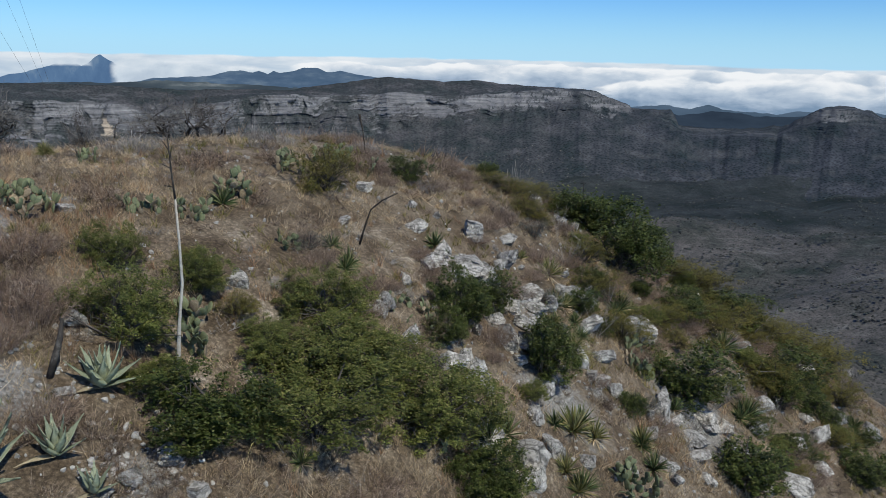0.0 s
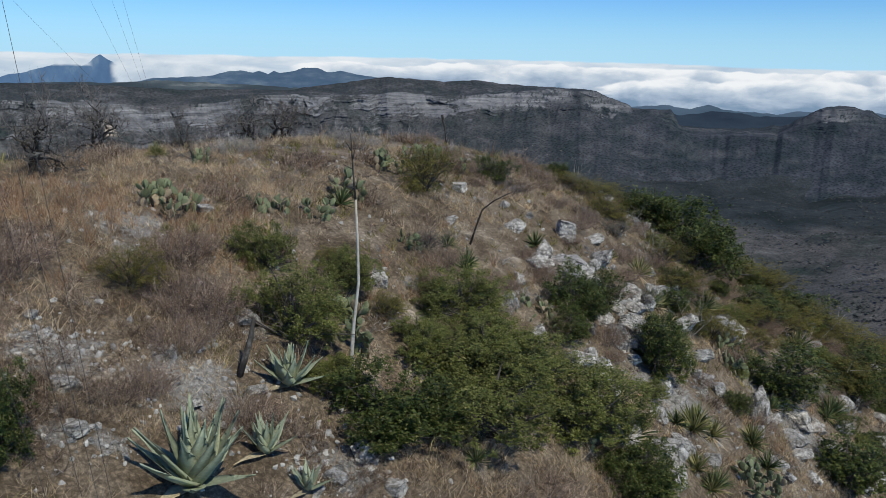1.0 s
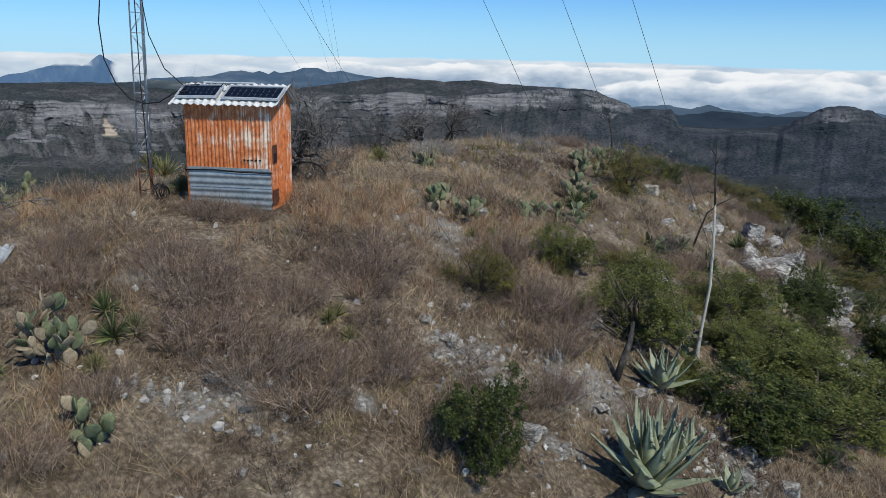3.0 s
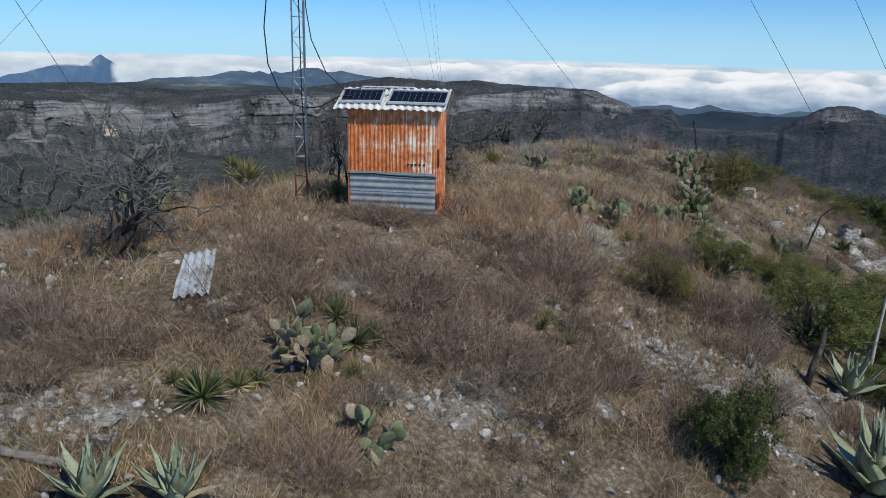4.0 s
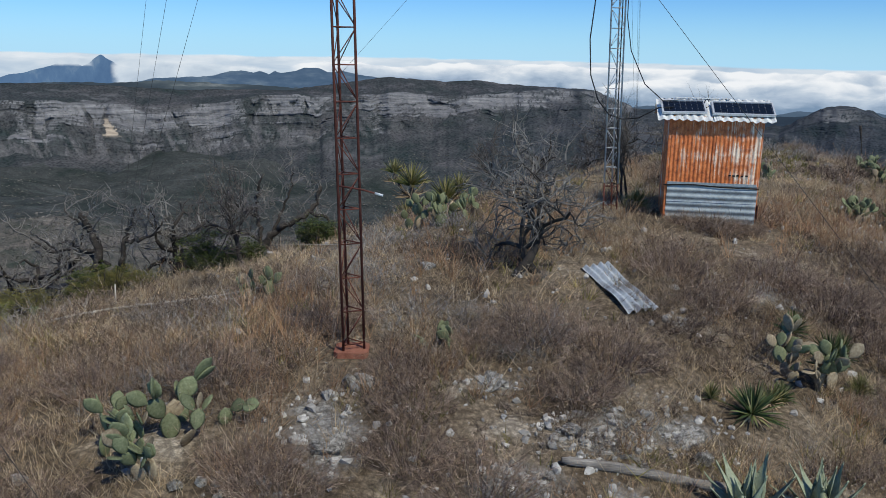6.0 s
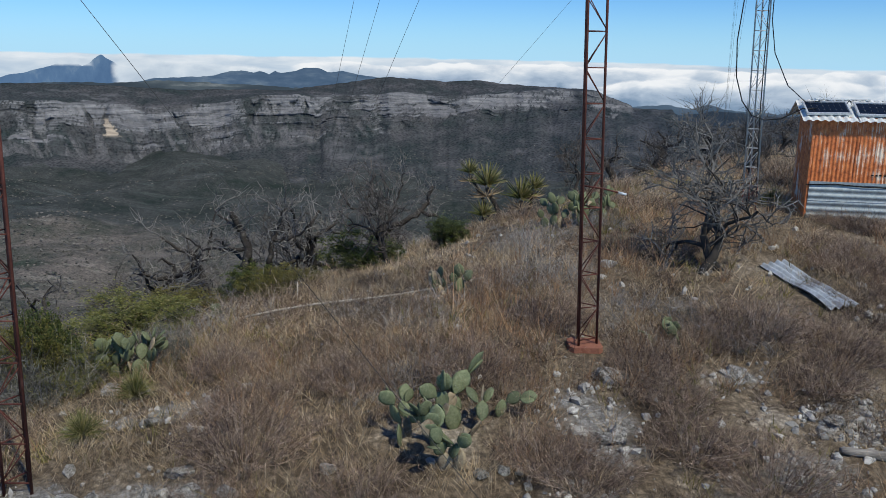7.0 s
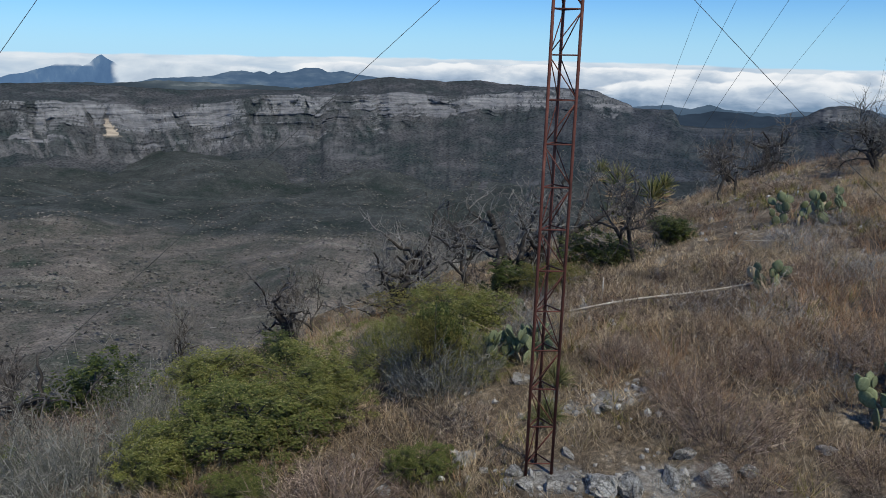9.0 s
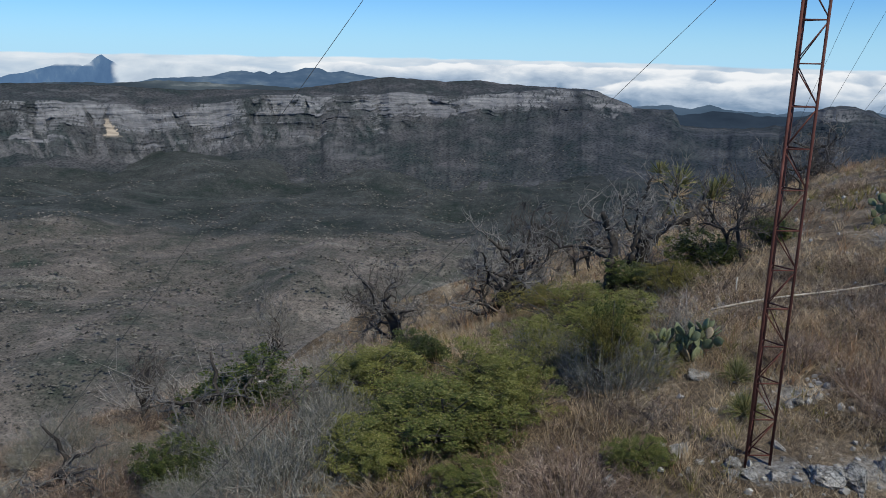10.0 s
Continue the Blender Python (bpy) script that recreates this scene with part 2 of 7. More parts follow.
def rusted_sheet(name, zinc, amount, axis_stretch, worn=0.0):
    m, t, p = nodes_of(name)
    run = noise_node(t, 1.0, 9.0, 0.7, stretch=axis_stretch)
    blot = noise_node(t, 2.3, 7.0, 0.65)
    add = t.nodes.new("ShaderNodeMath")
    add.operation = "ADD"
    t.links.new(run, add.inputs[0])
    t.links.new(blot, add.inputs[1])
    rng = t.nodes.new("ShaderNodeMapRange")
    rng.inputs["From Min"].default_value, rng.inputs["From Max"].default_value = amount, amount + 0.16
    across = t.nodes.new("ShaderNodeSeparateXYZ")  # zinc survives longest towards one end
    t.links.new(t.nodes.new("ShaderNodeTexCoord").outputs["Object"], across.inputs["Vector"])
    shift = t.nodes.new("ShaderNodeMath")
    shift.operation = "MULTIPLY_ADD"
    shift.inputs[1].default_value = worn
    t.links.new(across.outputs["X"], shift.inputs[0])
    t.links.new(add.outputs["Value"], shift.inputs[2])
    t.links.new(shift.outputs["Value"], rng.inputs["Value"])
    rust = ramp(t, noise_node(t, 9.0, 8.0, 0.7), [(0.3, (0.22, 0.05, 0.018)), (0.48, (0.56, 0.155, 0.04)), (0.7, (0.76, 0.27, 0.08))])
    bare = ramp(t, noise_node(t, 14.0, 6.0, 0.7), [(0.3, tuple(0.75 * c for c in zinc)), (0.7, tuple(min(1.0, 1.15 * c) for c in zinc))])
    t.links.new(mixed(t, rng.outputs["Result"], rust, bare), p.inputs["Base Color"])
    p.inputs["Roughness"].default_value = 0.62
    met = t.nodes.new("ShaderNodeMath")
    met.operation = "MULTIPLY"
    met.inputs[1].default_value = 0.1
    t.links.new(rng.outputs["Result"], met.inputs[0])
    t.links.new(met.outputs["Value"], p.inputs["Metallic"])
    bumped(t, p, blot, 0.25, 0.004)
    return m


M_GROUND = ground_material()
M_CLIFF = cliff_material()
def rock_material():
    m, t, p = nodes_of("limestone")
    col = ramp(t, noise_node(t, 4.5, 8.0, 0.7), [(0.32, (0.20, 0.193, 0.182)), (0.47, (0.42, 0.405, 0.382)), (0.62, (0.62, 0.60, 0.57)), (0.74, (0.74, 0.72, 0.69))])
    soot = noise_node(t, 2.2, 7.0, 0.75)
    col = mixed(t, 0.8, col, ramp(t, soot, [(0.4, (0.5, 0.49, 0.48)), (0.52, (1.0, 1.0, 1.0))]), "MULTIPLY")
    pit = noise_node(t, 22.0, 6.0, 0.8)
    col = mixed(t, 0.8, col, ramp(t, pit, [(0.38, (0.35, 0.35, 0.36)), (0.5, (1.0, 1.0, 1.0)), (0.68, (1.25, 1.24, 1.22))]), "MULTIPLY")
    crack = t.nodes.new("ShaderNodeTexVoronoi")
    crack.feature = "DISTANCE_TO_EDGE"
    crack.inputs["Scale"].default_value = 4.0
    t.links.new(t.nodes.new("ShaderNodeTexCoord").outputs["Object"], crack.inputs["Vector"])
    col = mixed(t, 0.75, col, ramp(t, crack.outputs["Distance"], [(0.0, (0.2, 0.19, 0.18)), (0.05, (1.0, 1.0, 1.0))]), "MULTIPLY")
    col = mixed(t, 1.0, col, ramp(t, t.nodes.new("ShaderNodeObjectInfo").outputs["Random"], [(0.0, (0.8, 0.8, 0.8)), (1.0, (1.2, 1.18, 1.15))]), "MULTIPLY")
    t.links.new(col, p.inputs["Base Color"])
    p.inputs["Roughness"].default_value, p.inputs["Specular IOR Level"].default_value = 0.95, 0.2
    bumped(t, p, pit, 1.0, 0.04)
    return m


M_ROCK = rock_material()
M_STONE = surface("loose_stone", [(0.3, (0.24, 0.23, 0.215)), (0.5, (0.38, 0.367, 0.348)), (0.7, (0.58, 0.565, 0.54))], 3.0, 0.92, 0.5, 0.01, 30.0, spread=0.3, islands=True)
M_GRASS = strands("dry_grass", [(0.0, (0.2, 0.15, 0.10)), (0.35, (0.42, 0.318, 0.205)), (0.7, (0.61, 0.487, 0.33)), (1.0, (0.76, 0.655, 0.49))], 0.3)
M_RUSSET = strands("russet_grass", [(0.0, (0.22, 0.125, 0.075)), (0.5, (0.42, 0.265, 0.16)), (1.0, (0.56, 0.41, 0.27))], 0.3)
M_SCRUB = strands("dead_scrub", [(0.0, (0.045, 0.034, 0.028)), (0.4, (0.145, 0.105, 0.082)), (0.75, (0.32, 0.245, 0.19)), (1.0, (0.58, 0.49, 0.40))], 0.12)
M_MAUVE = strands("dry_twigs", [(0.0, (0.07, 0.05, 0.042)), (0.4, (0.205, 0.147, 0.118)), (0.8, (0.37, 0.28, 0.222)), (1.0, (0.61, 0.51, 0.41))], 0.1)
M_ASH = strands("ash_twigs", [(0.0, (0.09, 0.088, 0.078)), (0.5, (0.20, 0.20, 0.175)), (1.0, (0.42, 0.41, 0.37))], 0.1)
M_GREYTWIG = strands("grey_twigs", [(0.0, (0.13, 0.12, 0.112)), (0.5, (0.28, 0.265, 0.25)), (1.0, (0.48, 0.46, 0.44))], 0.08)
M_GREENBLADE = strands("green_blade", [(0.0, (0.10, 0.10, 0.03)), (0.5, (0.22, 0.20, 0.07)), (1.0, (0.42, 0.36, 0.15))], 0.3)
M_LEAF = {
    "mid": strands("leaf_mid", [(0.0, (0.085, 0.104, 0.028)), (0.5, (0.16, 0.185, 0.052)), (0.85, (0.235, 0.25, 0.08)), (1.0, (0.37, 0.35, 0.15))], 0.32, 0.65),
    "lime": strands("leaf_lime", [(0.0, (0.115, 0.13, 0.036)), (0.5, (0.22, 0.232, 0.066)), (0.85, (0.31, 0.315, 0.105)), (1.0, (0.45, 0.41, 0.19))], 0.35, 0.65),
    "dark": strands("leaf_dark", [(0.0, (0.042, 0.06, 0.017)), (0.5, (0.078, 0.103, 0.028)), (0.85, (0.13, 0.158, 0.046)), (1.0, (0.25, 0.245, 0.1))], 0.32, 0.5),
    "olive": strands("leaf_olive", [(0.0, (0.085, 0.08, 0.024)), (0.5, (0.15, 0.14, 0.038)), (1.0, (0.24, 0.205, 0.06))], 0.25, 0.7),
    "grey": strands("leaf_grey", [(0.0, (0.10, 0.105, 0.085)), (0.5, (0.17, 0.175, 0.145)), (1.0, (0.29, 0.285, 0.25))], 0.2, 0.8),
}
M_BARK = surface("dead_bark", [(0.34, (0.022, 0.019, 0.017)), (0.55, (0.055, 0.048, 0.043)), (0.72, (0.17, 0.158, 0.145))], 6.0, 0.95, 0.6, 0.01, 50.0, spread=0.2)
M_BRANCH = surface("bare_branch", [(0.3, (0.055, 0.046, 0.042)), (0.55, (0.105, 0.094, 0.087)), (0.75, (0.20, 0.19, 0.18))], 5.0, 0.95, 0.3, 0.005, 60.0, spread=0.25)
M_SNAG = surface("grey_snag_wood", [(0.3, (0.085, 0.078, 0.073)), (0.55, (0.18, 0.17, 0.16)), (0.75, (0.34, 0.325, 0.31))], 5.0, 0.95, 0.3, 0.005, 60.0, spread=0.25)
M_PALEWOOD = surface("weathered_wood", [(0.3, (0.11, 0.098, 0.088)), (0.55, (0.25, 0.228, 0.205)), (0.75, (0.42, 0.395, 0.36))], 9.0, 0.9, 0.8, 0.01, 30.0, stretch=(0.4, 3.0, 3.0))
M_STALK = surface("bleached_stalk", [(0.3, (0.30, 0.26, 0.21)), (0.6, (0.52, 0.48, 0.42)), (0.75, (0.62, 0.59, 0.54))], 6.0, 0.85, 0.3, 0.004, 30.0)
M_PAD = surface("cactus_pad", [(0.3, (0.10, 0.118, 0.062)), (0.55, (0.165, 0.187, 0.105)), (0.75, (0.27, 0.28, 0.175))], 9.0, 0.7, 0.2, 0.003, 55.0, spread=0.3)
M_PADDRY = surface("cactus_pad_dry", [(0.3, (0.16, 0.12, 0.085)), (0.55, (0.29, 0.24, 0.165)), (0.75, (0.4, 0.35, 0.26))], 9.0, 0.85, 0.3, 0.004, 45.0, spread=0.3)
M_AGAVE = surface("agave_leaf", [(0.3, (0.20, 0.235, 0.16)), (0.55, (0.30, 0.335, 0.235)), (0.75, (0.43, 0.455, 0.34))], 5.0, 0.55, 0.15, 0.003, 30.0, spread=0.2)
M_AGAVEDRY = surface("agave_leaf_dry", [(0.3, (0.30, 0.24, 0.15)), (0.7, (0.50, 0.44, 0.31))], 5.0, 0.85, 0.3, 0.004, 30.0, spread=0.2)
M_YUCCA = strands("yucca_leaf", [(0.0, (0.045, 0.075, 0.03)), (0.5, (0.10, 0.14, 0.055)), (0.8, (0.19, 0.21, 0.09)), (1.0, (0.36, 0.34, 0.18))], 0.15, 0.5)
M_YUCCAGOLD = strands("yucca_gold", [(0.0, (0.10, 0.12, 0.04)), (0.5, (0.24, 0.24, 0.09)), (1.0, (0.44, 0.39, 0.2))], 0.2, 0.6)
M_RUST = rusted_sheet("rusted_sheet", (0.86, 0.72, 0.56), 1.10, (34.0, 34.0, 1.4), 0.085)
M_RUSTSIDE = rusted_sheet("rusted_sheet_side", (0.72, 0.62, 0.52), 1.06, (16.0, 16.0, 0.9))
M_ZINC = surface("galvanised_sheet", [(0.3, (0.27, 0.30, 0.31)), (0.5, (0.36, 0.40, 0.41)), (0.72, (0.46, 0.49, 0.49))], 5.0, 0.5, 0.15, 0.003, 18.0, metal=0.35)
M_ROOF = surface("roof_sheet", [(0.3, (0.62, 0.63, 0.62)), (0.55, (0.74, 0.75, 0.74)), (0.75, (0.82, 0.82, 0.81))], 4.0, 0.5, 0.1, 0.003, 20.0, metal=0.1)
M_OLDTIN = surface("old_tin", [(0.28, (0.20, 0.15, 0.12)), (0.45, (0.50, 0.53, 0.55)), (0.6, (0.66, 0.70, 0.73)), (0.78, (0.78, 0.80, 0.81))], 3.0, 0.45, 0.2, 0.003, 25.0, metal=0.3)
M_REDSTEEL = surface("red_oxide_steel", [(0.3, (0.06, 0.02, 0.014)), (0.55, (0.115, 0.036, 0.025)), (0.75, (0.19, 0.075, 0.055))], 5.0, 0.7, 0.2, 0.002, 60.0, spread=0.15)
M_GREYSTEEL = surface("galvanised_steel", [(0.3, (0.42, 0.41, 0.40)), (0.55, (0.58, 0.57, 0.56)), (0.75, (0.7, 0.69, 0.68))], 5.0, 0.6, 0.2, 0.002, 60.0)
M_WIRE = surface("guy_wire", [(0.3, (0.035, 0.034, 0.033)), (0.7, (0.07, 0.066, 0.062))], 5.0, 0.75, 0.0)
M_CABLE = surface("black_cable", [(0.3, (0.012, 0.012, 0.013)), (0.7, (0.022, 0.022, 0.023))], 8.0, 0.5, 0.0)
M_CELL = surface("solar_cell", [(0.3, (0.006, 0.008, 0.013)), (0.7, (0.01, 0.014, 0.024))], 6.0, 0.16, 0.0)
M_FRAME = surface("aluminium_frame", [(0.3, (0.58, 0.59, 0.6)), (0.7, (0.72, 0.73, 0.73))], 8.0, 0.4, 0.05, 0.001, 50.0, metal=0.4)
M_DARK = surface("dark_inside", [(0.3, (0.01, 0.009, 0.008)), (0.7, (0.025, 0.02, 0.018))], 8.0, 0.9, 0.0)
# ---------------------------------------------------------------- geometry helpers


def lattice(ix, iy, seed):
    h = (ix.astype(np.int64) * 374761393 + iy.astype(np.int64) * 668265263 + seed * 974634777) & 0x7FFFFFFF
    h = ((h ^ (h >> 13)) * 1274126177) & 0x7FFFFFFF
    return ((h ^ (h >> 16)) & 0xFFFF) / 65535.0


def value_noise(x, y, seed=0):
    x, y = np.asarray(x, float), np.asarray(y, float)
    ix, iy = np.floor(x), np.floor(y)
    fx, fy = x - ix, y - iy
    fx, fy = fx * fx * (3 - 2 * fx), fy * fy * (3 - 2 * fy)
    a, b = lattice(ix, iy, seed), lattice(ix + 1, iy, seed)
    c, d = lattice(ix, iy + 1, seed), lattice(ix + 1, iy + 1, seed)
    return (a * (1 - fx) + b * fx) * (1 - fy) + (c * (1 - fx) + d * fx) * fy


def fbm(x, y, octaves=4, seed=0):
    """Layered noise, about -1 to 1."""
    total, amp, norm = 0.0, 1.0, 0.0
    for k in range(octaves):
        total = total + amp * (value_noise(x * 2**k + 17.3 * k, y * 2**k - 9.1 * k, seed + k) * 2 - 1)
        norm += amp
        amp *= 0.5
    return total / norm * 1.6


HILL = (-0.77, 1.396, -0.835, 0.254, -0.114, -0.081, 0.032, -3.779, 2.784, 1.066, -0.307, -0.003, -0.026, -4.941,
        -1.382, 0.741, -0.032, 0.008, 0.254, -0.788, -0.151, 0.086, 0.816, 0.185, -0.116, 0.004, 0.076, -0.053)


def ground_z(x, y):
    """Height of the ground: a rounded summit that falls away on all sides into a deep valley."""
    x, y = np.asarray(x, float), np.asarray(y, float)
    xc, yc = np.clip(x, -36, 20), np.clip(y, 2, 42)
    u, v = (xc + 8) / 14, (yc - 16) / 10
    z, k = 0.0, 0
    for i in range(7):
        for j in range(7 - i):
            z = z + HILL[k] * u**i * v**j
            k += 1
    out = np.hypot(x - xc, y - yc)
    far = np.hypot(x + 12, y - 12)
    z = z + 0.05 * fbm(x * 0.9, y * 0.9, 4, 3) * np.clip(1 - out / 10, 0, 1)
    z = z - 0.6 * out - 0.0002 * out**2 + np.clip(out / 60, 0, 1) * 7 * fbm(x * 0.02, y * 0.02, 4, 5)
    floor = -505 + 34 * fbm(x / 900, y / 900, 5, 11) + 44 * fbm(x / 300, y / 300, 5, 15) - 40 * np.clip(1 - far / 1400, 0, 1)
    floor = floor + 170 * np.clip((far - 3000) / 1900, 0, 1) ** 1.5
    side = np.clip((x - 250) / 1500, 0, 1) * np.clip(1 - (y - 1800) / 1800, 0, 1)
    floor = floor + 120 * side + 30 * side * fbm(x / 400, y / 400, 4, 21)
    k = 30.0
    h = np.clip(0.5 + 0.5 * (z - floor) / k, 0, 1)
    return floor * (1 - h) + z * h + k * h * (1 - h)


def gz(x, y):
    return float(ground_z(x, y))


def tri_mesh(name, V, F, mat, smooth=False):
    """A mesh from vertices and faces that all have the same number of corners."""
    V, F = np.ascontiguousarray(V, dtype=np.float32), np.ascontiguousarray(F, dtype=np.int32)
    me = bpy.data.meshes.new(name)
    me.vertices.add(len(V))
    me.vertices.foreach_set("co", V.ravel())
    me.loops.add(F.size)
    me.loops.foreach_set("vertex_index", F.ravel())
    me.polygons.add(len(F))
    me.polygons.foreach_set("loop_start", np.arange(0, F.size, F.shape[1], dtype=np.int32))
    me.polygons.foreach_set("use_smooth", np.full(len(F), smooth))
    me.update(calc_edges=True)
    me.validate()
    me.materials.append(mat)
    return me


class Geo:
    """Gathers pieces into one mesh."""

    def __init__(self):
        self.v, self.f, self.n = [], [], 0

    def add(self, V, F):
        V, F = np.asarray(V, float), np.asarray(F, int)
        self.v.append(V)
        self.f.append(F + self.n)
        self.n += len(V)
        return self

    def mesh(self, name, mat, smooth=False):
        return tri_mesh(name, np.concatenate(self.v), np.concatenate(self.f), mat, smooth)


def quads_to_tris(Q):
    Q = np.asarray(Q, int)
    return np.concatenate([Q[:, [0, 1, 2]], Q[:, [0, 2, 3]]])


def grid_faces(nu, nv):
    i, j = np.meshgrid(np.arange(nu - 1), np.arange(nv - 1), indexing="ij")
    a = (i * nv + j).ravel()
    return np.stack([a, a + nv, a + nv + 1, a + 1], 1)


def tube(points, radii, sides=6, cap=True):
    P = np.asarray(points, float)
    n = len(P)
    R = np.broadcast_to(np.asarray(radii, float), (n,))
    T = np.gradient(P, axis=0)
    T /= np.linalg.norm(T, axis=1, keepdims=True) + 1e-9
    ref = np.array([0.0, 0.0, 1.0]) if abs(T[0, 2]) < 0.85 else np.array([1.0, 0.0, 0.0])
    A = np.cross(T, ref)
    A /= np.linalg.norm(A, axis=1, keepdims=True) + 1e-9
    B = np.cross(T, A)
    ang = np.arange(sides) * 2 * np.pi / sides
    V = P[:, None] + R[:, None, None] * (np.cos(ang)[None, :, None] * A[:, None] + np.sin(ang)[None, :, None] * B[:, None])
    V = V.reshape(-1, 3)
    i, j = np.meshgrid(np.arange(n - 1), np.arange(sides), indexing="ij")
    a, b = (i * sides + j).ravel(), (i * sides + (j + 1) % sides).ravel()
    F = quads_to_tris(np.stack([a, b, b + sides, a + sides], 1))
    if cap:
        V = np.concatenate([V, P[:1], P[-1:]])
        k = np.arange(sides)
        F = np.concatenate([F, np.stack([(k + 1) % sides, k, np.full(sides, n * sides)], 1),
                            np.stack([(n - 1) * sides + k, (n - 1) * sides + (k + 1) % sides, np.full(sides, n * sides + 1)], 1)])
    return V, F


def block(cx, cy, cz, sx, sy, sz, chamfer=0.0):
    """A box with chamfered upright edges."""
    c = min(chamfer, sx / 3, sy / 3)
    hx, hy = sx / 2, sy / 2
    if c > 0:
        ring = [(-hx + c, -hy), (hx - c, -hy), (hx, -hy + c), (hx, hy - c), (hx - c, hy), (-hx + c, hy), (-hx, hy - c), (-hx, -hy + c)]
    else:
        ring = [(-hx, -hy), (hx, -hy), (hx, hy), (-hx, hy)]
    n = len(ring)
    V = [(cx + x, cy + y, cz + s * sz / 2) for s in (-1, 1) for x, y in ring]
    F = []
    for k in range(n):
        a, b = k, (k + 1) % n
        F += [(a, b, b + n), (a, b + n, a + n)]
    for k in range(1, n - 1):
        F += [(0, k + 1, k), (n, n + k, n + k + 1)]
    return np.array(V), np.array(F)


def spin(V, rx=0, ry=0, rz=0, at=(0, 0, 0)):
    m = np.array(Euler([radians(a) for a in (rx, ry, rz)]).to_matrix())
    return np.asarray(V) @ m.T + np.asarray(at, float)


def part(name, me, parent, label=""):
    ob = new(name, me)
    ob.parent = parent
    if label:
        ob["label"] = label
    return ob


def thing(name, m, label, category, group=""):
    ob = new(name)
    ob.empty_display_size = 0.2
    ob.matrix_world = m
    return tagged(ob, label, category, group)


def single(name, me, m, label, category, group="", kind=""):
    ob = new(name, me)
    ob.matrix_world = m
    return tagged(ob, label, category, group, kind)


def at_ground(x, y, rz=0.0, s=1.0, sink=0.0, sz=None):
    return Matrix.Translation((x, y, gz(x, y) - sink)) @ Matrix.Rotation(rz, 4, "Z") @ Matrix.Diagonal((s, s, s if sz is None else sz, 1))
PATCHES = ((-16.3, 7.3, 0.5, 0.3, 380), (-15.3, 7.6, 0.4, 0.25, 140), (-17.1, 6.6, 0.5, 0.3, 150), (-19.0, 7.3, 0.45, 0.4, 110), (-18.9, 6.8, 0.3, 0.3, 70), (-24.5, 6.3, 0.5, 0.3, 70), (-23.3, 6.2, 0.7, 0.3, 70),
           (-23.6, 7.9, 0.4, 0.3, 120), (-6.6, 11.3, 0.8, 0.6, 420), (-8.6, 10.9, 0.7, 0.5, 420), (-4.3, 10.8, 0.5, 0.5, 480), (-11.4, 8.9, 0.6, 0.4, 340), (-13.0, 11.2, 0.6, 0.5, 110), (-9.0, 15.5, 0.9, 0.8, 130),
           (1.0, 22.4, 1.2, 1.0, 160), (3.0, 19.0, 1.3, 1.3, 200), (8.0, 23.0, 2.0, 2.0, 220))
SPOTS = ((-8.1, 11.3), (-8.8, 11.2), (-11.7, 8.4), (-7.3, 9.7), (-7.9, 9.5), (-9.3, 15.3), (-8.8, 14.5), (-7.2, 11.7), (-16.0, 7.7), (-15.4, 7.5), (-16.5, 7.3), (-16.1, 6.6), (-14.7, 9.9), (-11.9, 8.5), (-12.6, 8.5), (-19.2, 7.7), (-18.9, 6.9),
         (-17.2, 8.1), (-8.7, 11.0), (-24.1, 7.7), (-22.9, 8.2), (-18.7, 8.1), (-17.3, 8.1), (-19.5, 6.2), (-6.1, 13.1), (-3.6, 17.2), (-8.3, 17.8), (-6.5, 11.8), (4.3, 20.5), (7.3, 22.1), (9.3, 22.2), (0.3, 18.7), (1.8, 15.1), (0.1, 22.0), (-9.8, 9.3), (-10.9, 10.0), (-5.2, 9.4), (2.2, 22.4))
PATCHES += tuple((x, y, 0.14 + 0.05 * abs(math.sin(7 * x)) + 0.008 * y, 0.13 + 0.008 * y, 45) for x, y in SPOTS)


def stony(x, y):
    """How far the ground is bare crushed limestone, 0 to 1."""
    q = 0.0 * x
    for px, py, rx, ry, n in PATCHES:
        q = np.maximum(q, np.exp(-0.5 * (((x - px) / (0.95 * rx)) ** 2 + ((y - py) / (0.95 * ry)) ** 2)))
    return q


def point_values(me, name, values):
    me.attributes.new(name, "FLOAT", "POINT").data.foreach_set("value", np.ascontiguousarray(values, dtype=np.float32).ravel())


# ---------------------------------------------------------------- ground: one sheet from the summit to the far side of the valley
def spread_axis(lo, hi, step, reach_lo, reach_hi, growth=1.09):
    mid = np.arange(lo, hi + step / 2, step)
    left, right, d = [], [], step
    p = lo
    while p > reach_lo:
        d = min(d * growth, 90.0)
        p -= d
        left.append(p)
    d, p = step, hi
    while p < reach_hi:
        d = min(d * growth, 90.0)
        p += d
        right.append(p)
    return np.concatenate([left[::-1], mid, right])


gx, gy = spread_axis(-38, 22, 0.22, -3400, 3400), spread_axis(1.5, 44, 0.22, -700, 4700)
GX, GY = np.meshgrid(gx, gy, indexing="ij")
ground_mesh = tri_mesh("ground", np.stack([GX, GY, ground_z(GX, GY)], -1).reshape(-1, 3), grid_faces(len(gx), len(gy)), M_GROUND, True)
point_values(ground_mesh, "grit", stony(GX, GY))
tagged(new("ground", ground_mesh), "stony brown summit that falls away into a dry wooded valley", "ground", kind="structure")

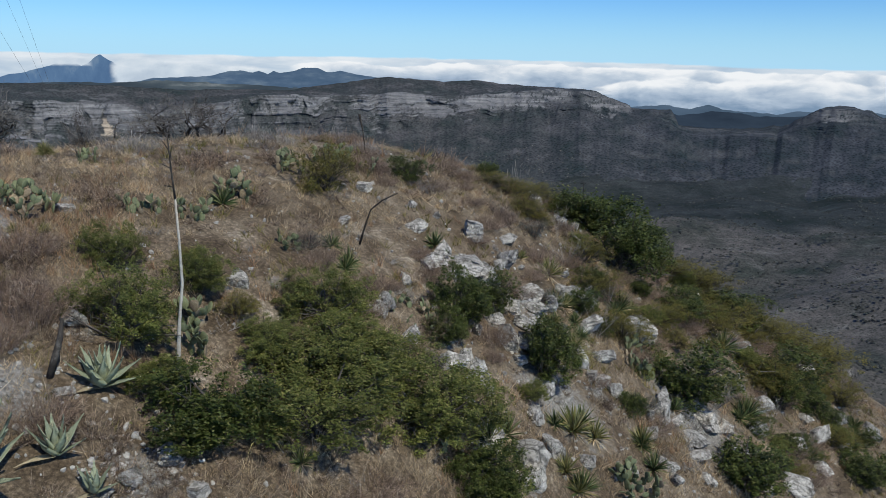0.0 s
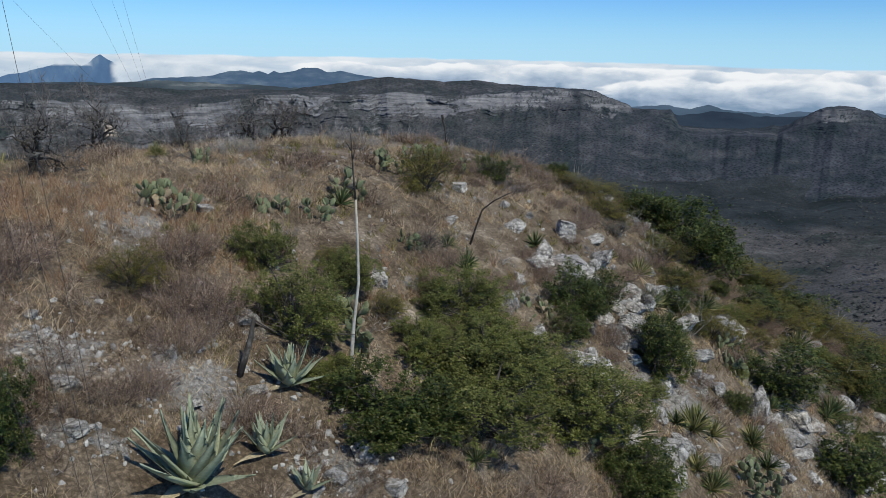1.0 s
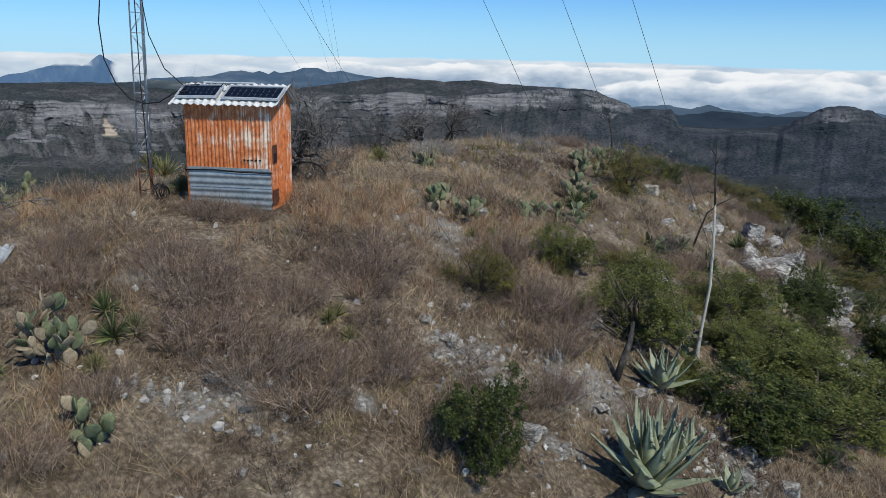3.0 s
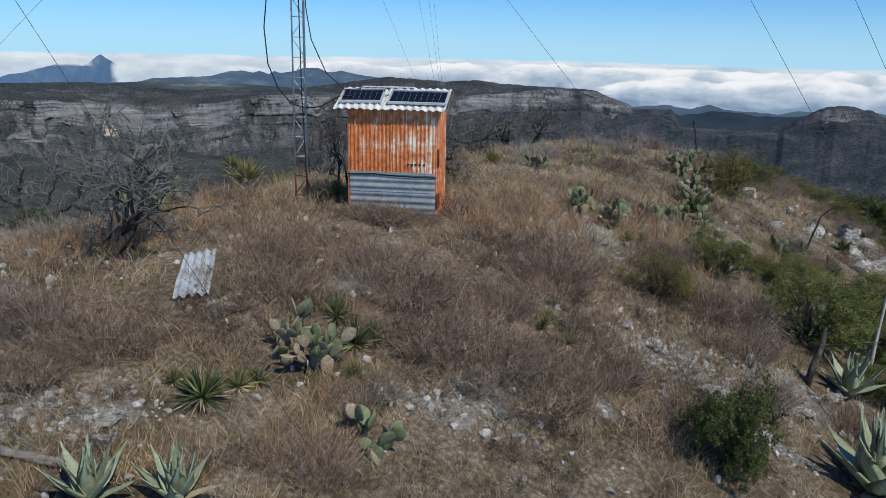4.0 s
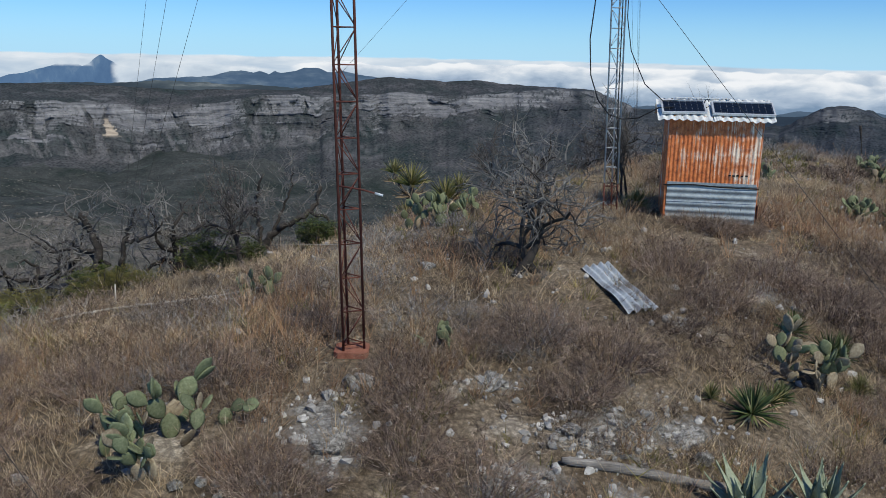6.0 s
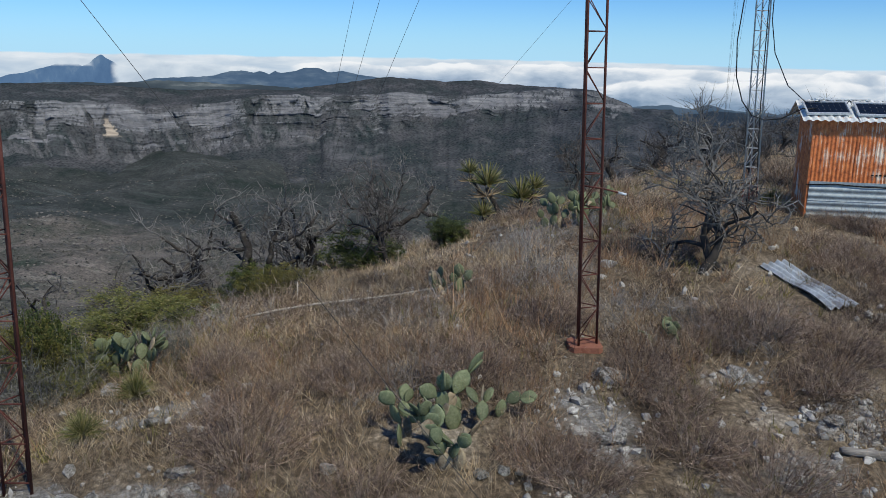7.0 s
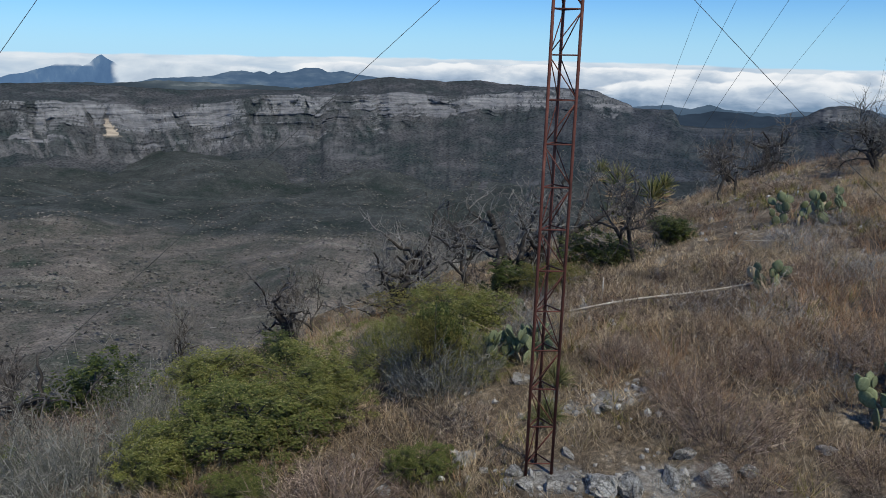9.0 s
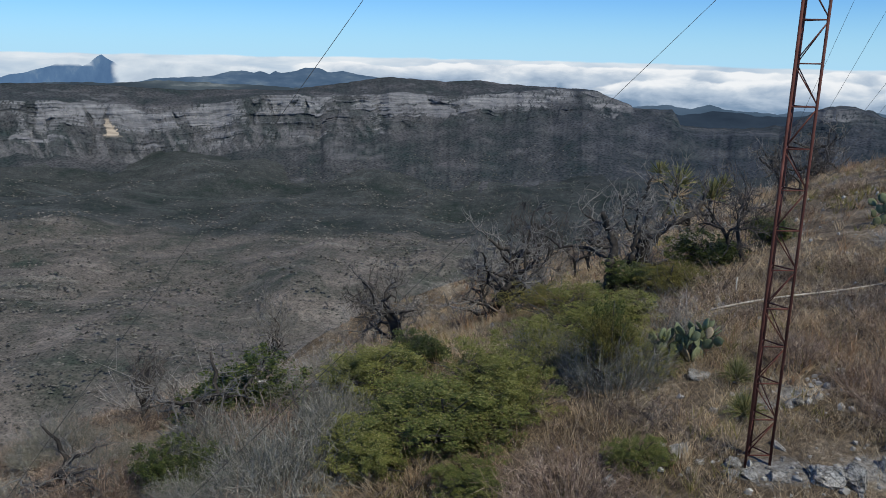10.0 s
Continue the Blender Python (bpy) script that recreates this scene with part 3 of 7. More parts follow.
# ---------------------------------------------------------------- the escarpment across the valley
EYE_Z = 2.75
RIDGE_AZ = (-40, -28.2, -25.1, -21.2, -17.4, -13.7, -10.4, -8.85, -7.3, -5.4, -3.85, -1.9, 0.0, 2.4, 4.5, 6.6, 8.2, 10.4, 11.2, 12.7, 12.85, 15.4, 15.7, 16.0, 18.0, 20.4, 22.8, 24.0, 24.9, 25.6, 26.5, 27.4, 28.0, 40)
RIDGE_EL = (-1.9, -1.95, -2.0, -2.12, -2.36, -2.3, -2.3, -2.03, -1.85, -1.56, -1.33, -1.48, -1.6, -1.47, -1.72, -1.8, -1.88, -1.99, -2.4, -2.9, -3.1, -3.12, -3.5, -4.13, -4.25, -4.16, -3.84, -3.0, -2.6, -2.47, -2.58, -2.74, -3.1, -3.6)
RIM_AZ = (-40, -28.2, -25.1, -21.8, -18.4, -14.7, -12.1, -8.7, -3.3, 0.6, 4.4, 7.5, 10.6, 12.5, 12.9, 15.5, 16.2, 22.2, 24.6, 26.6, 28.0, 40)
RIM_EL = (-3.0, -3.0, -3.1, -3.36, -3.48, -3.1, -2.62, -2.75, -2.42, -2.6, -2.3, -1.98, -2.06, -2.85, -3.2, -3.3, -4.3, -4.4, -2.75, -2.8, -3.3, -4.2)
FOOT_AZ = (-40, -28.5, -25.4, -22.1, -17.5, -14.9, -12.2, -8.8, -5.7, -1.0, 4.5, 8.4, 12.9, 16, 23, 30, 40)
FOOT_EL = (-6.3, -6.4, -6.6, -6.9, -7.0, -6.5, -6.2, -5.6, -5.3, -5.2, -4.5, -4.1, -4.0, -4.7, -4.6, -4.5, -5.0)


def smooth(x, lo, hi):
    q = np.clip((x - lo) / (hi - lo), 0, 1)
    return q * q * (3 - 2 * q)


az = np.linspace(-39, 39, 1500)
COLS = np.radians(az)
flat = np.zeros_like(az)
ridge = np.interp(az, RIDGE_AZ, RIDGE_EL) + (0.035 + 0.05 * smooth(az, 16, 24)) * fbm(az * 2.2, flat, 5, 31)
rim = np.minimum(np.interp(az, RIM_AZ, RIM_EL) + 0.09 * fbm(az * 1.1, flat, 5, 33), ridge - 0.05)
foot = np.minimum(np.interp(az, FOOT_AZ, FOOT_EL) + 0.22 * fbm(az * 0.8, flat, 4, 35), rim - 0.25)
FOOT_LINE, AZ_LINE = foot, az
gully = fbm(az * 0.7, flat, 3, 41)
block_shift = 0.10 * (lattice(np.floor(az * 0.5 + 0.8 * fbm(az * 0.3, flat, 2, 39)), flat, 40) - 0.5)  # small faults
eastward = smooth(az, -9.0, 3.0)
high = np.clip((rim - foot) / 3.0, 0.1, 1)
notch = np.exp(-((az - 9.2) / 0.42) ** 2)  # cleft in the eastern headland, its shade put in as dark scrub colour
rows = []


def course(r, el, bare=0.0, rubble=0.0):
    rows.append((r + flat, el, np.clip(bare + flat, 0, 1), np.clip(rubble + flat, 0, 1)))


for s in np.linspace(0, 1, 40):  # wooded apron below the cliff, with spurs and gullies
    el = -14.5 * (1 - s) + foot * s
    spur = fbm(az * 0.45 + s * 1.2, flat + s * 4, 2, 43)
    pale = smooth(fbm(az * 0.4, flat + s * 34, 6, 44) + 0.25 * fbm(az * 6, flat + s * 120, 3, 59), 0.35, 0.8) * (0.7 - 0.45 * eastward)
    course(2450 + 1420 * s + 24 * gully * s**4 + 40 * (1 - s) * spur + 12 * s * fbm(az * 0.9 - s * 2, flat + s * 16, 5, 42), el, pale * 0.2, pale)
for s in np.linspace(0.012, 1, 120):  # the cliff: hard beds, ledges, gullies and talus cones
    el = foot * (1 - s) + rim * s
    col = flat + s
    bed = s + block_shift + 0.05 * fbm(az * 0.35, col * 1.5, 3, 45)
    hard = fbm(az * 0.10, bed * 11 * high + 0.4, 3, 46) + 0.55 * fbm(az * 0.4, bed * 30 * high, 3, 49)
    broad = fbm(az * 0.45, col * 2.0, 4, 47)
    drift = az + 0.5 * (s - 0.5) * fbm(az * 0.5, flat, 2, 48) + 0.16 * fbm(az * 2, col * 4, 3, 50)
    cut = 1 - smooth(np.abs(fbm(drift * 0.4, col * 0.6, 3, 51)), 0.02 + 0.05 * (1 - s), 0.10 + 0.14 * (1 - s))
    cut = cut * smooth(fbm(az * 0.8 + 5, col * 3, 3, 55), -0.25, 0.35)
    cone_at = drift * 0.52 + 0.25
    cone = 0.62 * (1 - np.abs(2 * (cone_at - np.floor(cone_at)) - 1)) + 0.16 * fbm(az * 0.9, flat, 3, 52)
    in_cone = smooth(cone - s * (1 + 0.2 * broad), -0.02, 0.07)
    speck = smooth(fbm(az * 11, col * 26 * high, 3, 53), 0.1, 0.5)
    streak = fbm((az + s * 1.7) * 2.6, (az - s * 1.2) * 0.9, 4, 54)
    bare = smooth(0.42 - 0.42 * (1 - smooth(bed, 0.42, 0.66)) + 0.6 * hard + 0.8 * broad - 0.7 * cut - (0.4 + 0.5 * eastward) * in_cone - 0.3 * eastward * (1 - smooth(col, 0.45, 0.7)) - 0.45 * speck, -0.05, 0.75)
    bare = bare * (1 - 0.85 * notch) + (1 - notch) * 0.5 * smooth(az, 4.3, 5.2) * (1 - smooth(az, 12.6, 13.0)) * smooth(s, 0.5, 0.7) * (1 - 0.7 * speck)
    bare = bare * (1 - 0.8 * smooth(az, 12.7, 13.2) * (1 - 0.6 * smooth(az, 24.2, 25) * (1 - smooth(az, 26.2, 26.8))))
    rub = (0.9 - 0.7 * eastward) * smooth(0.42 + 0.7 * streak - 0.4 * speck - 0.4 * cut, 0.0, 0.6) * (0.35 + 0.65 * in_cone)
    face = 0.5 * s + 0.5 * np.interp(np.clip(bed, 0, 1), (0, 0.16, 0.30, 0.36, 0.50, 0.58, 0.68, 0.78, 1.0), (0, 0.32, 0.36, 0.52, 0.56, 0.76, 0.79, 0.96, 1.0))
    course(3880 + 270 * face + 24 * gully + high * (14 * cut - 8 * hard + 16 * broad - 16 * in_cone + 5 * streak) * min(1, 6 * s, 6 * (1 - s) + 0.2), el, bare, rub)
for s in np.linspace(0.05, 1, 18):  # the plateau
    el = rim * (1 - s) + ridge * s
    strip = smooth(fbm(az * 0.9, flat + s * 8, 4, 56), 0.45, 0.8) * (1 - s) * 0.7
    course(4165 + 365 * s + 24 * gully * (1 - s) + 12 * fbm(az * 6, flat + s * 5, 3, 57), el, strip, 0.25 * strip)
course(4570.0, ridge - 0.9)
EV = np.stack([np.stack([r * np.sin(COLS) - 14, r * np.cos(COLS), EYE_Z + r * np.tan(np.radians(e))], -1) for r, e, _, _ in rows], 1).reshape(-1, 3)
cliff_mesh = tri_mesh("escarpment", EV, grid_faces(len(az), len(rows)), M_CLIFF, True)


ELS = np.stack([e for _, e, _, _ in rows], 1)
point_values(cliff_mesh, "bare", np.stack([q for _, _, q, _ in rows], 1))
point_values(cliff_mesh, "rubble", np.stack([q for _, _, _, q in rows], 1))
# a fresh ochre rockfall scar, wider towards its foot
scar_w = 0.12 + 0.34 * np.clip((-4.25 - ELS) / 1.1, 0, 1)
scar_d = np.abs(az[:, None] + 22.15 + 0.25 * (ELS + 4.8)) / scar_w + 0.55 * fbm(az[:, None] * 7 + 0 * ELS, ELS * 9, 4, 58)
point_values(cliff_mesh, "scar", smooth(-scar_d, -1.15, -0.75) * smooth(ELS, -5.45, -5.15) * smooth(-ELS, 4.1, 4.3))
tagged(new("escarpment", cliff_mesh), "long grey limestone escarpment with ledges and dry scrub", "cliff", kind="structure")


# ---------------------------------------------------------------- far hills, peak and the sea of clouds
def far_wall(name, azs, els, r, bottom, mat, rough, seed, label, category, count=700):
    a = np.linspace(azs[0], azs[-1], count)
    top = np.interp(a, azs, els) + rough * fbm(a * 1.3, a * 0, 6, seed)
    V, T = [], np.radians(a)
    steps = 10
    for s in np.linspace(0, 1, steps):
        e = bottom * (1 - s) + top * s
        rr = r + 60 * s + 14 * fbm(a * 2, np.full_like(a, s * 3), 3, seed + 1)
        V.append(np.stack([rr * np.sin(T) - 14, rr * np.cos(T), EYE_Z + rr * np.tan(np.radians(e))], -1))
    me = tri_mesh(name, np.stack(V, 1).reshape(-1, 3), grid_faces(count, steps), mat, True)
    return tagged(new(name, me), label, category, kind="structure")


# blue haze is painted into these hills and the peak, given off as glow
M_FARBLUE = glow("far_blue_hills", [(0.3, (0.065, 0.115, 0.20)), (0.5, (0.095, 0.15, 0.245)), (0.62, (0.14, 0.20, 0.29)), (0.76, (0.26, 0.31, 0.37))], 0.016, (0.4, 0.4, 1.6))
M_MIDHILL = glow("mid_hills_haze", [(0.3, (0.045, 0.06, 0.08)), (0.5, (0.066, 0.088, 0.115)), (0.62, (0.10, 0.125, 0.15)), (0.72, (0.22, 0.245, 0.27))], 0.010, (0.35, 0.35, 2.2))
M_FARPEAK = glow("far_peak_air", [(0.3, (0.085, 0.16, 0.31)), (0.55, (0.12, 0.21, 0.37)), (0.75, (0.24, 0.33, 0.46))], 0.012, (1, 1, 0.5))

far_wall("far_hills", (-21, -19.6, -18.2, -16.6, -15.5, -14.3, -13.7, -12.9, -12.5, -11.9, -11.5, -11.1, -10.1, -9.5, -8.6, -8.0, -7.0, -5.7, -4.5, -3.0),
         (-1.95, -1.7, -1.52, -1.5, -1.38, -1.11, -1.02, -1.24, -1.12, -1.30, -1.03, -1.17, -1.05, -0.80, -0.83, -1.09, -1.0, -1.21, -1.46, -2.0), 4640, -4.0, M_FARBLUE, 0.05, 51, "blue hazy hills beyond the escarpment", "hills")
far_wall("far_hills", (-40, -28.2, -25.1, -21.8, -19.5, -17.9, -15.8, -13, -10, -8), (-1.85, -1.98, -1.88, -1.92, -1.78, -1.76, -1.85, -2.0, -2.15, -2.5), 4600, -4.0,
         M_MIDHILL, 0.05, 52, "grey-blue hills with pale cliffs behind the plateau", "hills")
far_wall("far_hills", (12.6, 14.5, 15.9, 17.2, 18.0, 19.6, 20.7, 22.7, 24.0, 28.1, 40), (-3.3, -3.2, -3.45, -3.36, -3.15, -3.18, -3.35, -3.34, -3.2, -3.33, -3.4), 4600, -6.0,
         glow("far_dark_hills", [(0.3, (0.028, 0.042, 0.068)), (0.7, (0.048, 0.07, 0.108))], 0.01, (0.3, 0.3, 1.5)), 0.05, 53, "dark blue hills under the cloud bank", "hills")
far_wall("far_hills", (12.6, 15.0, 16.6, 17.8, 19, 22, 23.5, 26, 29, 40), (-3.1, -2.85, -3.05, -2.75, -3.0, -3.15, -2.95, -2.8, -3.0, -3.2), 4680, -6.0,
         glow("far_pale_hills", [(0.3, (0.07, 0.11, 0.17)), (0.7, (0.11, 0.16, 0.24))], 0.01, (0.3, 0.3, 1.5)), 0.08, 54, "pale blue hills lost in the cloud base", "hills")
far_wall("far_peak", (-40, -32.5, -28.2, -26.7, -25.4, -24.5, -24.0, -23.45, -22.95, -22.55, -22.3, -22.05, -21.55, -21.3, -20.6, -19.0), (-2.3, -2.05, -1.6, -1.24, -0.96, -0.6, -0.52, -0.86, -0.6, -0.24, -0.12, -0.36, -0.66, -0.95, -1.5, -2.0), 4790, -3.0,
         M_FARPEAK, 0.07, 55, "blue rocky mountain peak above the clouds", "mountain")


def cloud_bank(name, azs, tops, r, bottom, mat, seed, label, lump=0.12, ends=(1.5, 1.5), fade=0.35, under=9.0):
    """A long bank of rolling cloud; its body thins out towards its top and its two ends."""
    a = np.linspace(azs[0], azs[-1], 500)
    top = np.interp(a, azs, tops) + lump * fbm(a * 0.55, a * 0, 4, seed)
    T = np.radians(a)
    V, R, U, n = [], [], [], 26
    side = np.minimum((a - a[0]) / ends[0], (a[-1] - a) / ends[1])
    for k in range(n):
        s = k / (n - 1)
        bil = np.abs(fbm(a * 0.5 + s * 3, np.full_like(a, s * 5), 5, seed + 3))
        e = bottom * (1 - s) + top * s
        rr = r + 40 * s - 16 * bil
        V.append(np.stack([rr * np.sin(T) - 14, rr * np.cos(T), EYE_Z + rr * np.tan(np.radians(e))], -1))
        R.append(np.clip(np.minimum(np.minimum((top - e) / fade, side), (e - bottom) / under + (under > 5)), 0, 1))
        U.append(np.clip(1 - (top - e) / 1.6, 0, 1) + 0 * a)
    me = tri_mesh(name, np.stack(V, 1).reshape(-1, 3), grid_faces(len(a), n), mat, True)
    point_values(me, "rim", np.stack(R, 1))
    point_values(me, "top", np.stack(U, 1))
    return tagged(new(name, me), label, "clouds", kind="structure")


# emission tones from shaded cloud base up to sunlit top
BILLOW = [(0.16, (0.24, 0.34, 0.50)), (0.34, (0.47, 0.56, 0.71)), (0.48, (0.64, 0.71, 0.83)), (0.58, (0.84, 0.87, 0.95)), (0.70, (1.03, 1.02, 1.06))]
M_CLOUD = vapour("cloud_sea", [(0.3, (0.52, 0.63, 0.79)), (0.5, (0.68, 0.76, 0.88)), (0.7, (0.90, 0.93, 1.0))], 0.007, (0.35, 0.35, 1.8), 0.9, 0.45, 0.2)
M_BILLOW = vapour("cloud_billow", BILLOW, 0.0065, (0.55, 0.55, 1.5), 1.0, 0.4, 0.55)
M_ROLL = vapour("cloud_roll", [(0.3, (0.56, 0.64, 0.77)), (0.5, (0.70, 0.77, 0.88)), (0.7, (0.88, 0.91, 0.98))], 0.009, (0.6, 0.6, 1.2), 0.8, 0.5, 0.2)
cloud_bank("cloud_sea", (-42, -28, -18, -7, 4, 14, 22.5, 28, 42), (0.0, 0.02, 0.0, 0.02, 0.02, -0.05, -0.2, -0.25, -0.3), 4900, -4.2, M_CLOUD, 61, "sea of white clouds along the horizon", 0.05)
cloud_bank("cloud_bank", (-11, -7, -3, 1, 5, 9, 13, 17, 21, 25, 30, 42), (-0.5, -0.35, -0.5, -0.28, -0.4, -0.2, -0.32, -0.3, -0.5, -0.45, -0.6, -0.6), 4850, -4.2, M_BILLOW, 63, "rolling white cloud tops beyond the cliffs", 0.14, (4, 4), 0.3)
cloud_bank("cloud_bank", (9.5, 12, 15, 18, 21, 24, 27, 42), (-1.8, -1.25, -0.95, -1.0, -0.9, -1.05, -1.1, -1.2), 4800, -3.7, M_BILLOW, 71, "grey-blue lower bank of cloud", 0.22, (4, 4), 0.5)
cloud_bank("cloud_bank", (-22.0, -21.4, -20.6, -19, -16, -13, -10), (-0.2, -0.02, -0.1, -0.3, -0.5, -0.7, -0.9), 4735, -2.4, M_ROLL, 67, "white cloud rolling past the mountain peak", 0.1, (1.3, 6), 0.6)
cloud_bank("cloud_bank", (-26.5, -25, -24.2, -23.6, -22.6), (-0.55, -0.3, -0.2, -0.25, -0.3), 4740, -1.0, M_ROLL, 69, "thin cloud on the shoulder of the peak", 0.06, (2.0, 1.0), 0.35, 0.45)
# ---------------------------------------------------------------- the tin shack
def corrugated(width, length, pitch=0.076, depth=0.009, along="z", thick=0.0015, seed=0, sag=0.006, per=8):
    """A sheet: waves across its width, plain along its length; local x is the width, z the length, y the face."""
    n = int(width / pitch * per) + 1
    m = max(4, int(length / 0.18))
    x = np.linspace(0, width, n)
    z = np.linspace(0, length, m)
    X, Zg = np.meshgrid(x, z, indexing="ij")
    dent = sag * fbm(X * 2.3 + seed * 7.1, Zg * 1.9, 3, 80 + seed)
    Y = depth * np.sin(X / pitch * 2 * np.pi) + dent
    Zg = Zg + 0.004 * fbm(X * 6, Zg * 0 + seed, 2, 83)
    front = np.stack([X, Y - thick, Zg], -1).reshape(-1, 3)
    rear = np.stack([X, Y + thick, Zg], -1).reshape(-1, 3)
    q = grid_faces(n, m)
    F = np.concatenate([quads_to_tris(q), quads_to_tris(q[:, ::-1]) + len(front)])
    V = np.concatenate([front, rear])
    if along == "x":
        V = V[:, [2, 1, 0]]
        F = F[:, ::-1]
    return V, F


def shack():
    root = thing("tin_shack", Matrix.Translation((-13.66, 14.96, -0.01)) @ Matrix.Rotation(radians(-9.5), 4, "Z"),
                 "small rusted corrugated-iron shack with a pale tin roof on dry grass", "shack")
    W, D, H = 1.66, 1.02, 1.84
    ridge_y, ridge_h = 0.62, 2.12
    # front: two rusted upright sheets above, two galvanised sheets laid lengthwise below
    for k, x0 in enumerate((0.0, 0.80)):
        V, F = corrugated(0.86, H - 0.52, seed=k)
        part("front_sheet", Geo().add(V + (x0, -0.004 * k, 0.54), F).mesh("front_sheet", M_RUST, True), root, "rust-streaked upright corrugated sheet")
    for k, (z0, hgt) in enumerate(((0.27, 0.33), (-0.12, 0.42))):
        V, F = corrugated(hgt, 1.62, pitch=0.125, depth=0.009, along="x", seed=5 + k, per=12)
        part("lower_sheet", Geo().add(V + (0.035, -0.022 + 0.012 * k, z0), F).mesh("lower_sheet", M_ZINC, True), root, "grey galvanised sheet laid lengthwise")
    rail = Geo().add(*tube([(-0.03, -0.035, 0.575), (0.5, -0.04, 0.60), (1.0, -0.04, 0.565), (1.68, -0.035, 0.56)], 0.012, 6)).mesh("front_rail", M_DARK, True)
    part("front_rail", rail, root, "dark sagging strip across the front")
    cap = Geo().add(*block(0.83, -0.02, 0.615, 1.60, 0.022, 0.05, 0.004)).mesh("front_batten", M_ZINC)
    part("front_batten", cap, root)
    # sides follow the pitch of the roof
    def gable(y):
        return H + (ridge_h - H) * (y / ridge_y) if y <= ridge_y else ridge_h - (ridge_h - 1.88) * (y - ridge_y) / (D - ridge_y)
    for name, x, seed in (("side_sheet", W, 11), ("side_sheet", 0.0, 15)):
        V, F = corrugated(D, 1.0, seed=seed)
        V = V[:, [1, 0, 2]]
        V[:, 2] *= np.array([gable(min(max(y, 0), D)) - 0.015 for y in V[:, 1]])
        V[:, 0] += x
        V[:, 2] -= 0.12 * (V[:, 2] < 0.01)
        part(name, Geo().add(V, F).mesh(name, M_RUSTSIDE, True), root, "orange rusted side wall of corrugated sheet")
    V, F = corrugated(W, 1.82, seed=19)
    part("back_sheet", Geo().add(V + (0, D, 0), F).mesh("back_sheet", M_RUSTSIDE, True), root)
    for x, y, h in ((0.01, 0.0, H), (W - 0.01, 0.0, H), (0.02, D, 1.82), (W - 0.02, D, 1.82)):
        part("corner_post", Geo().add(*block(x, y + 0.02, h / 2, 0.045, 0.045, h, 0.005)).mesh("corner_post", M_RUSTSIDE), root, "rusted corner post")
    # hatch in the side wall and a loose plate at its foot
    hatch = part("hatch", Geo().add(*block(W + 0.014, 0.12, 0.90, 0.018, 0.22, 0.34, 0.004)).mesh("hatch", surface("hatch_plate", [(0.3, (0.07, 0.028, 0.02)), (0.6, (0.13, 0.05, 0.032)), (0.75, (0.2, 0.08, 0.05))], 7.0, 0.8)), root, "small dark rusted hatch")
    # the opening is a plate on the hatch, inner shade put into its colour
    part("hatch_opening", Geo().add(*block(W + 0.026, 0.12, 0.84, 0.006, 0.13, 0.16)).mesh("hatch_opening", M_DARK), hatch)
    part("foot_plate", Geo().add(*block(W + 0.03, 0.10, 0.12, 0.02, 0.26, 0.26, 0.004)).mesh("foot_plate", bpy.data.materials["hatch_plate"]), root, "rusted loose plate at the foot")
    # knocked holes in a row on the front: near-black plates painted as their unlit inside
    for k, (x, z) in enumerate(((1.14, 0.79), (1.21, 0.785), (1.28, 0.79), (1.36, 0.785), (1.44, 0.79), (1.16, 1.05), (1.31, 1.05))):
        s = 0.045 if k < 5 else 0.018
        part("vent_hole", Geo().add(*block(x, -0.013, z, s, 0.006, s * 0.62, 0.002)).mesh("vent_hole", M_DARK), root)
    # roof: pale corrugated sheets, front slope long, back slope short
    over = 0.16
    slope = math.atan2(ridge_h - H, ridge_y)
    run = math.hypot(ridge_y + over, (ridge_h - H) * (1 + over / ridge_y))
    for k, x0 in enumerate((-0.24, 0.76)):
        V, F = corrugated(1.08, run, pitch=0.138, seed=23 + k, depth=0.015, sag=0.018)
        V = V[:, [0, 2, 1]] * (1, 1, -1)
        V = spin(V, math.degrees(slope), 0, 0, (x0, -over, H - (ridge_h - H) * over / ridge_y + 0.02 + 0.005 * k))
        part("roof_sheet", Geo().add(V, F).mesh("roof_sheet", M_ROOF, True), root, "pale corrugated roof sheet")
    back_slope = math.atan2(ridge_h - 1.88, D - ridge_y)
    V, F = corrugated(2.08, 0.62, seed=29, depth=0.012)
    V = V[:, [0, 2, 1]] * (1, 1, -1)
    V = spin(V, -math.degrees(back_slope), 0, 0, (-0.22, ridge_y, ridge_h + 0.02))
    part("roof_sheet", Geo().add(V, F).mesh("roof_sheet", M_ROOF, True), root, "pale corrugated back slope of the roof")
    part("ridge_cap", Geo().add(*block(0.62, ridge_y, ridge_h + 0.045, 1.0, 0.10, 0.02, 0.004)).mesh("ridge_cap", M_ROOF), root)
    return root, slope, H


SHACK, ROOF_SLOPE, WALL_H = shack()


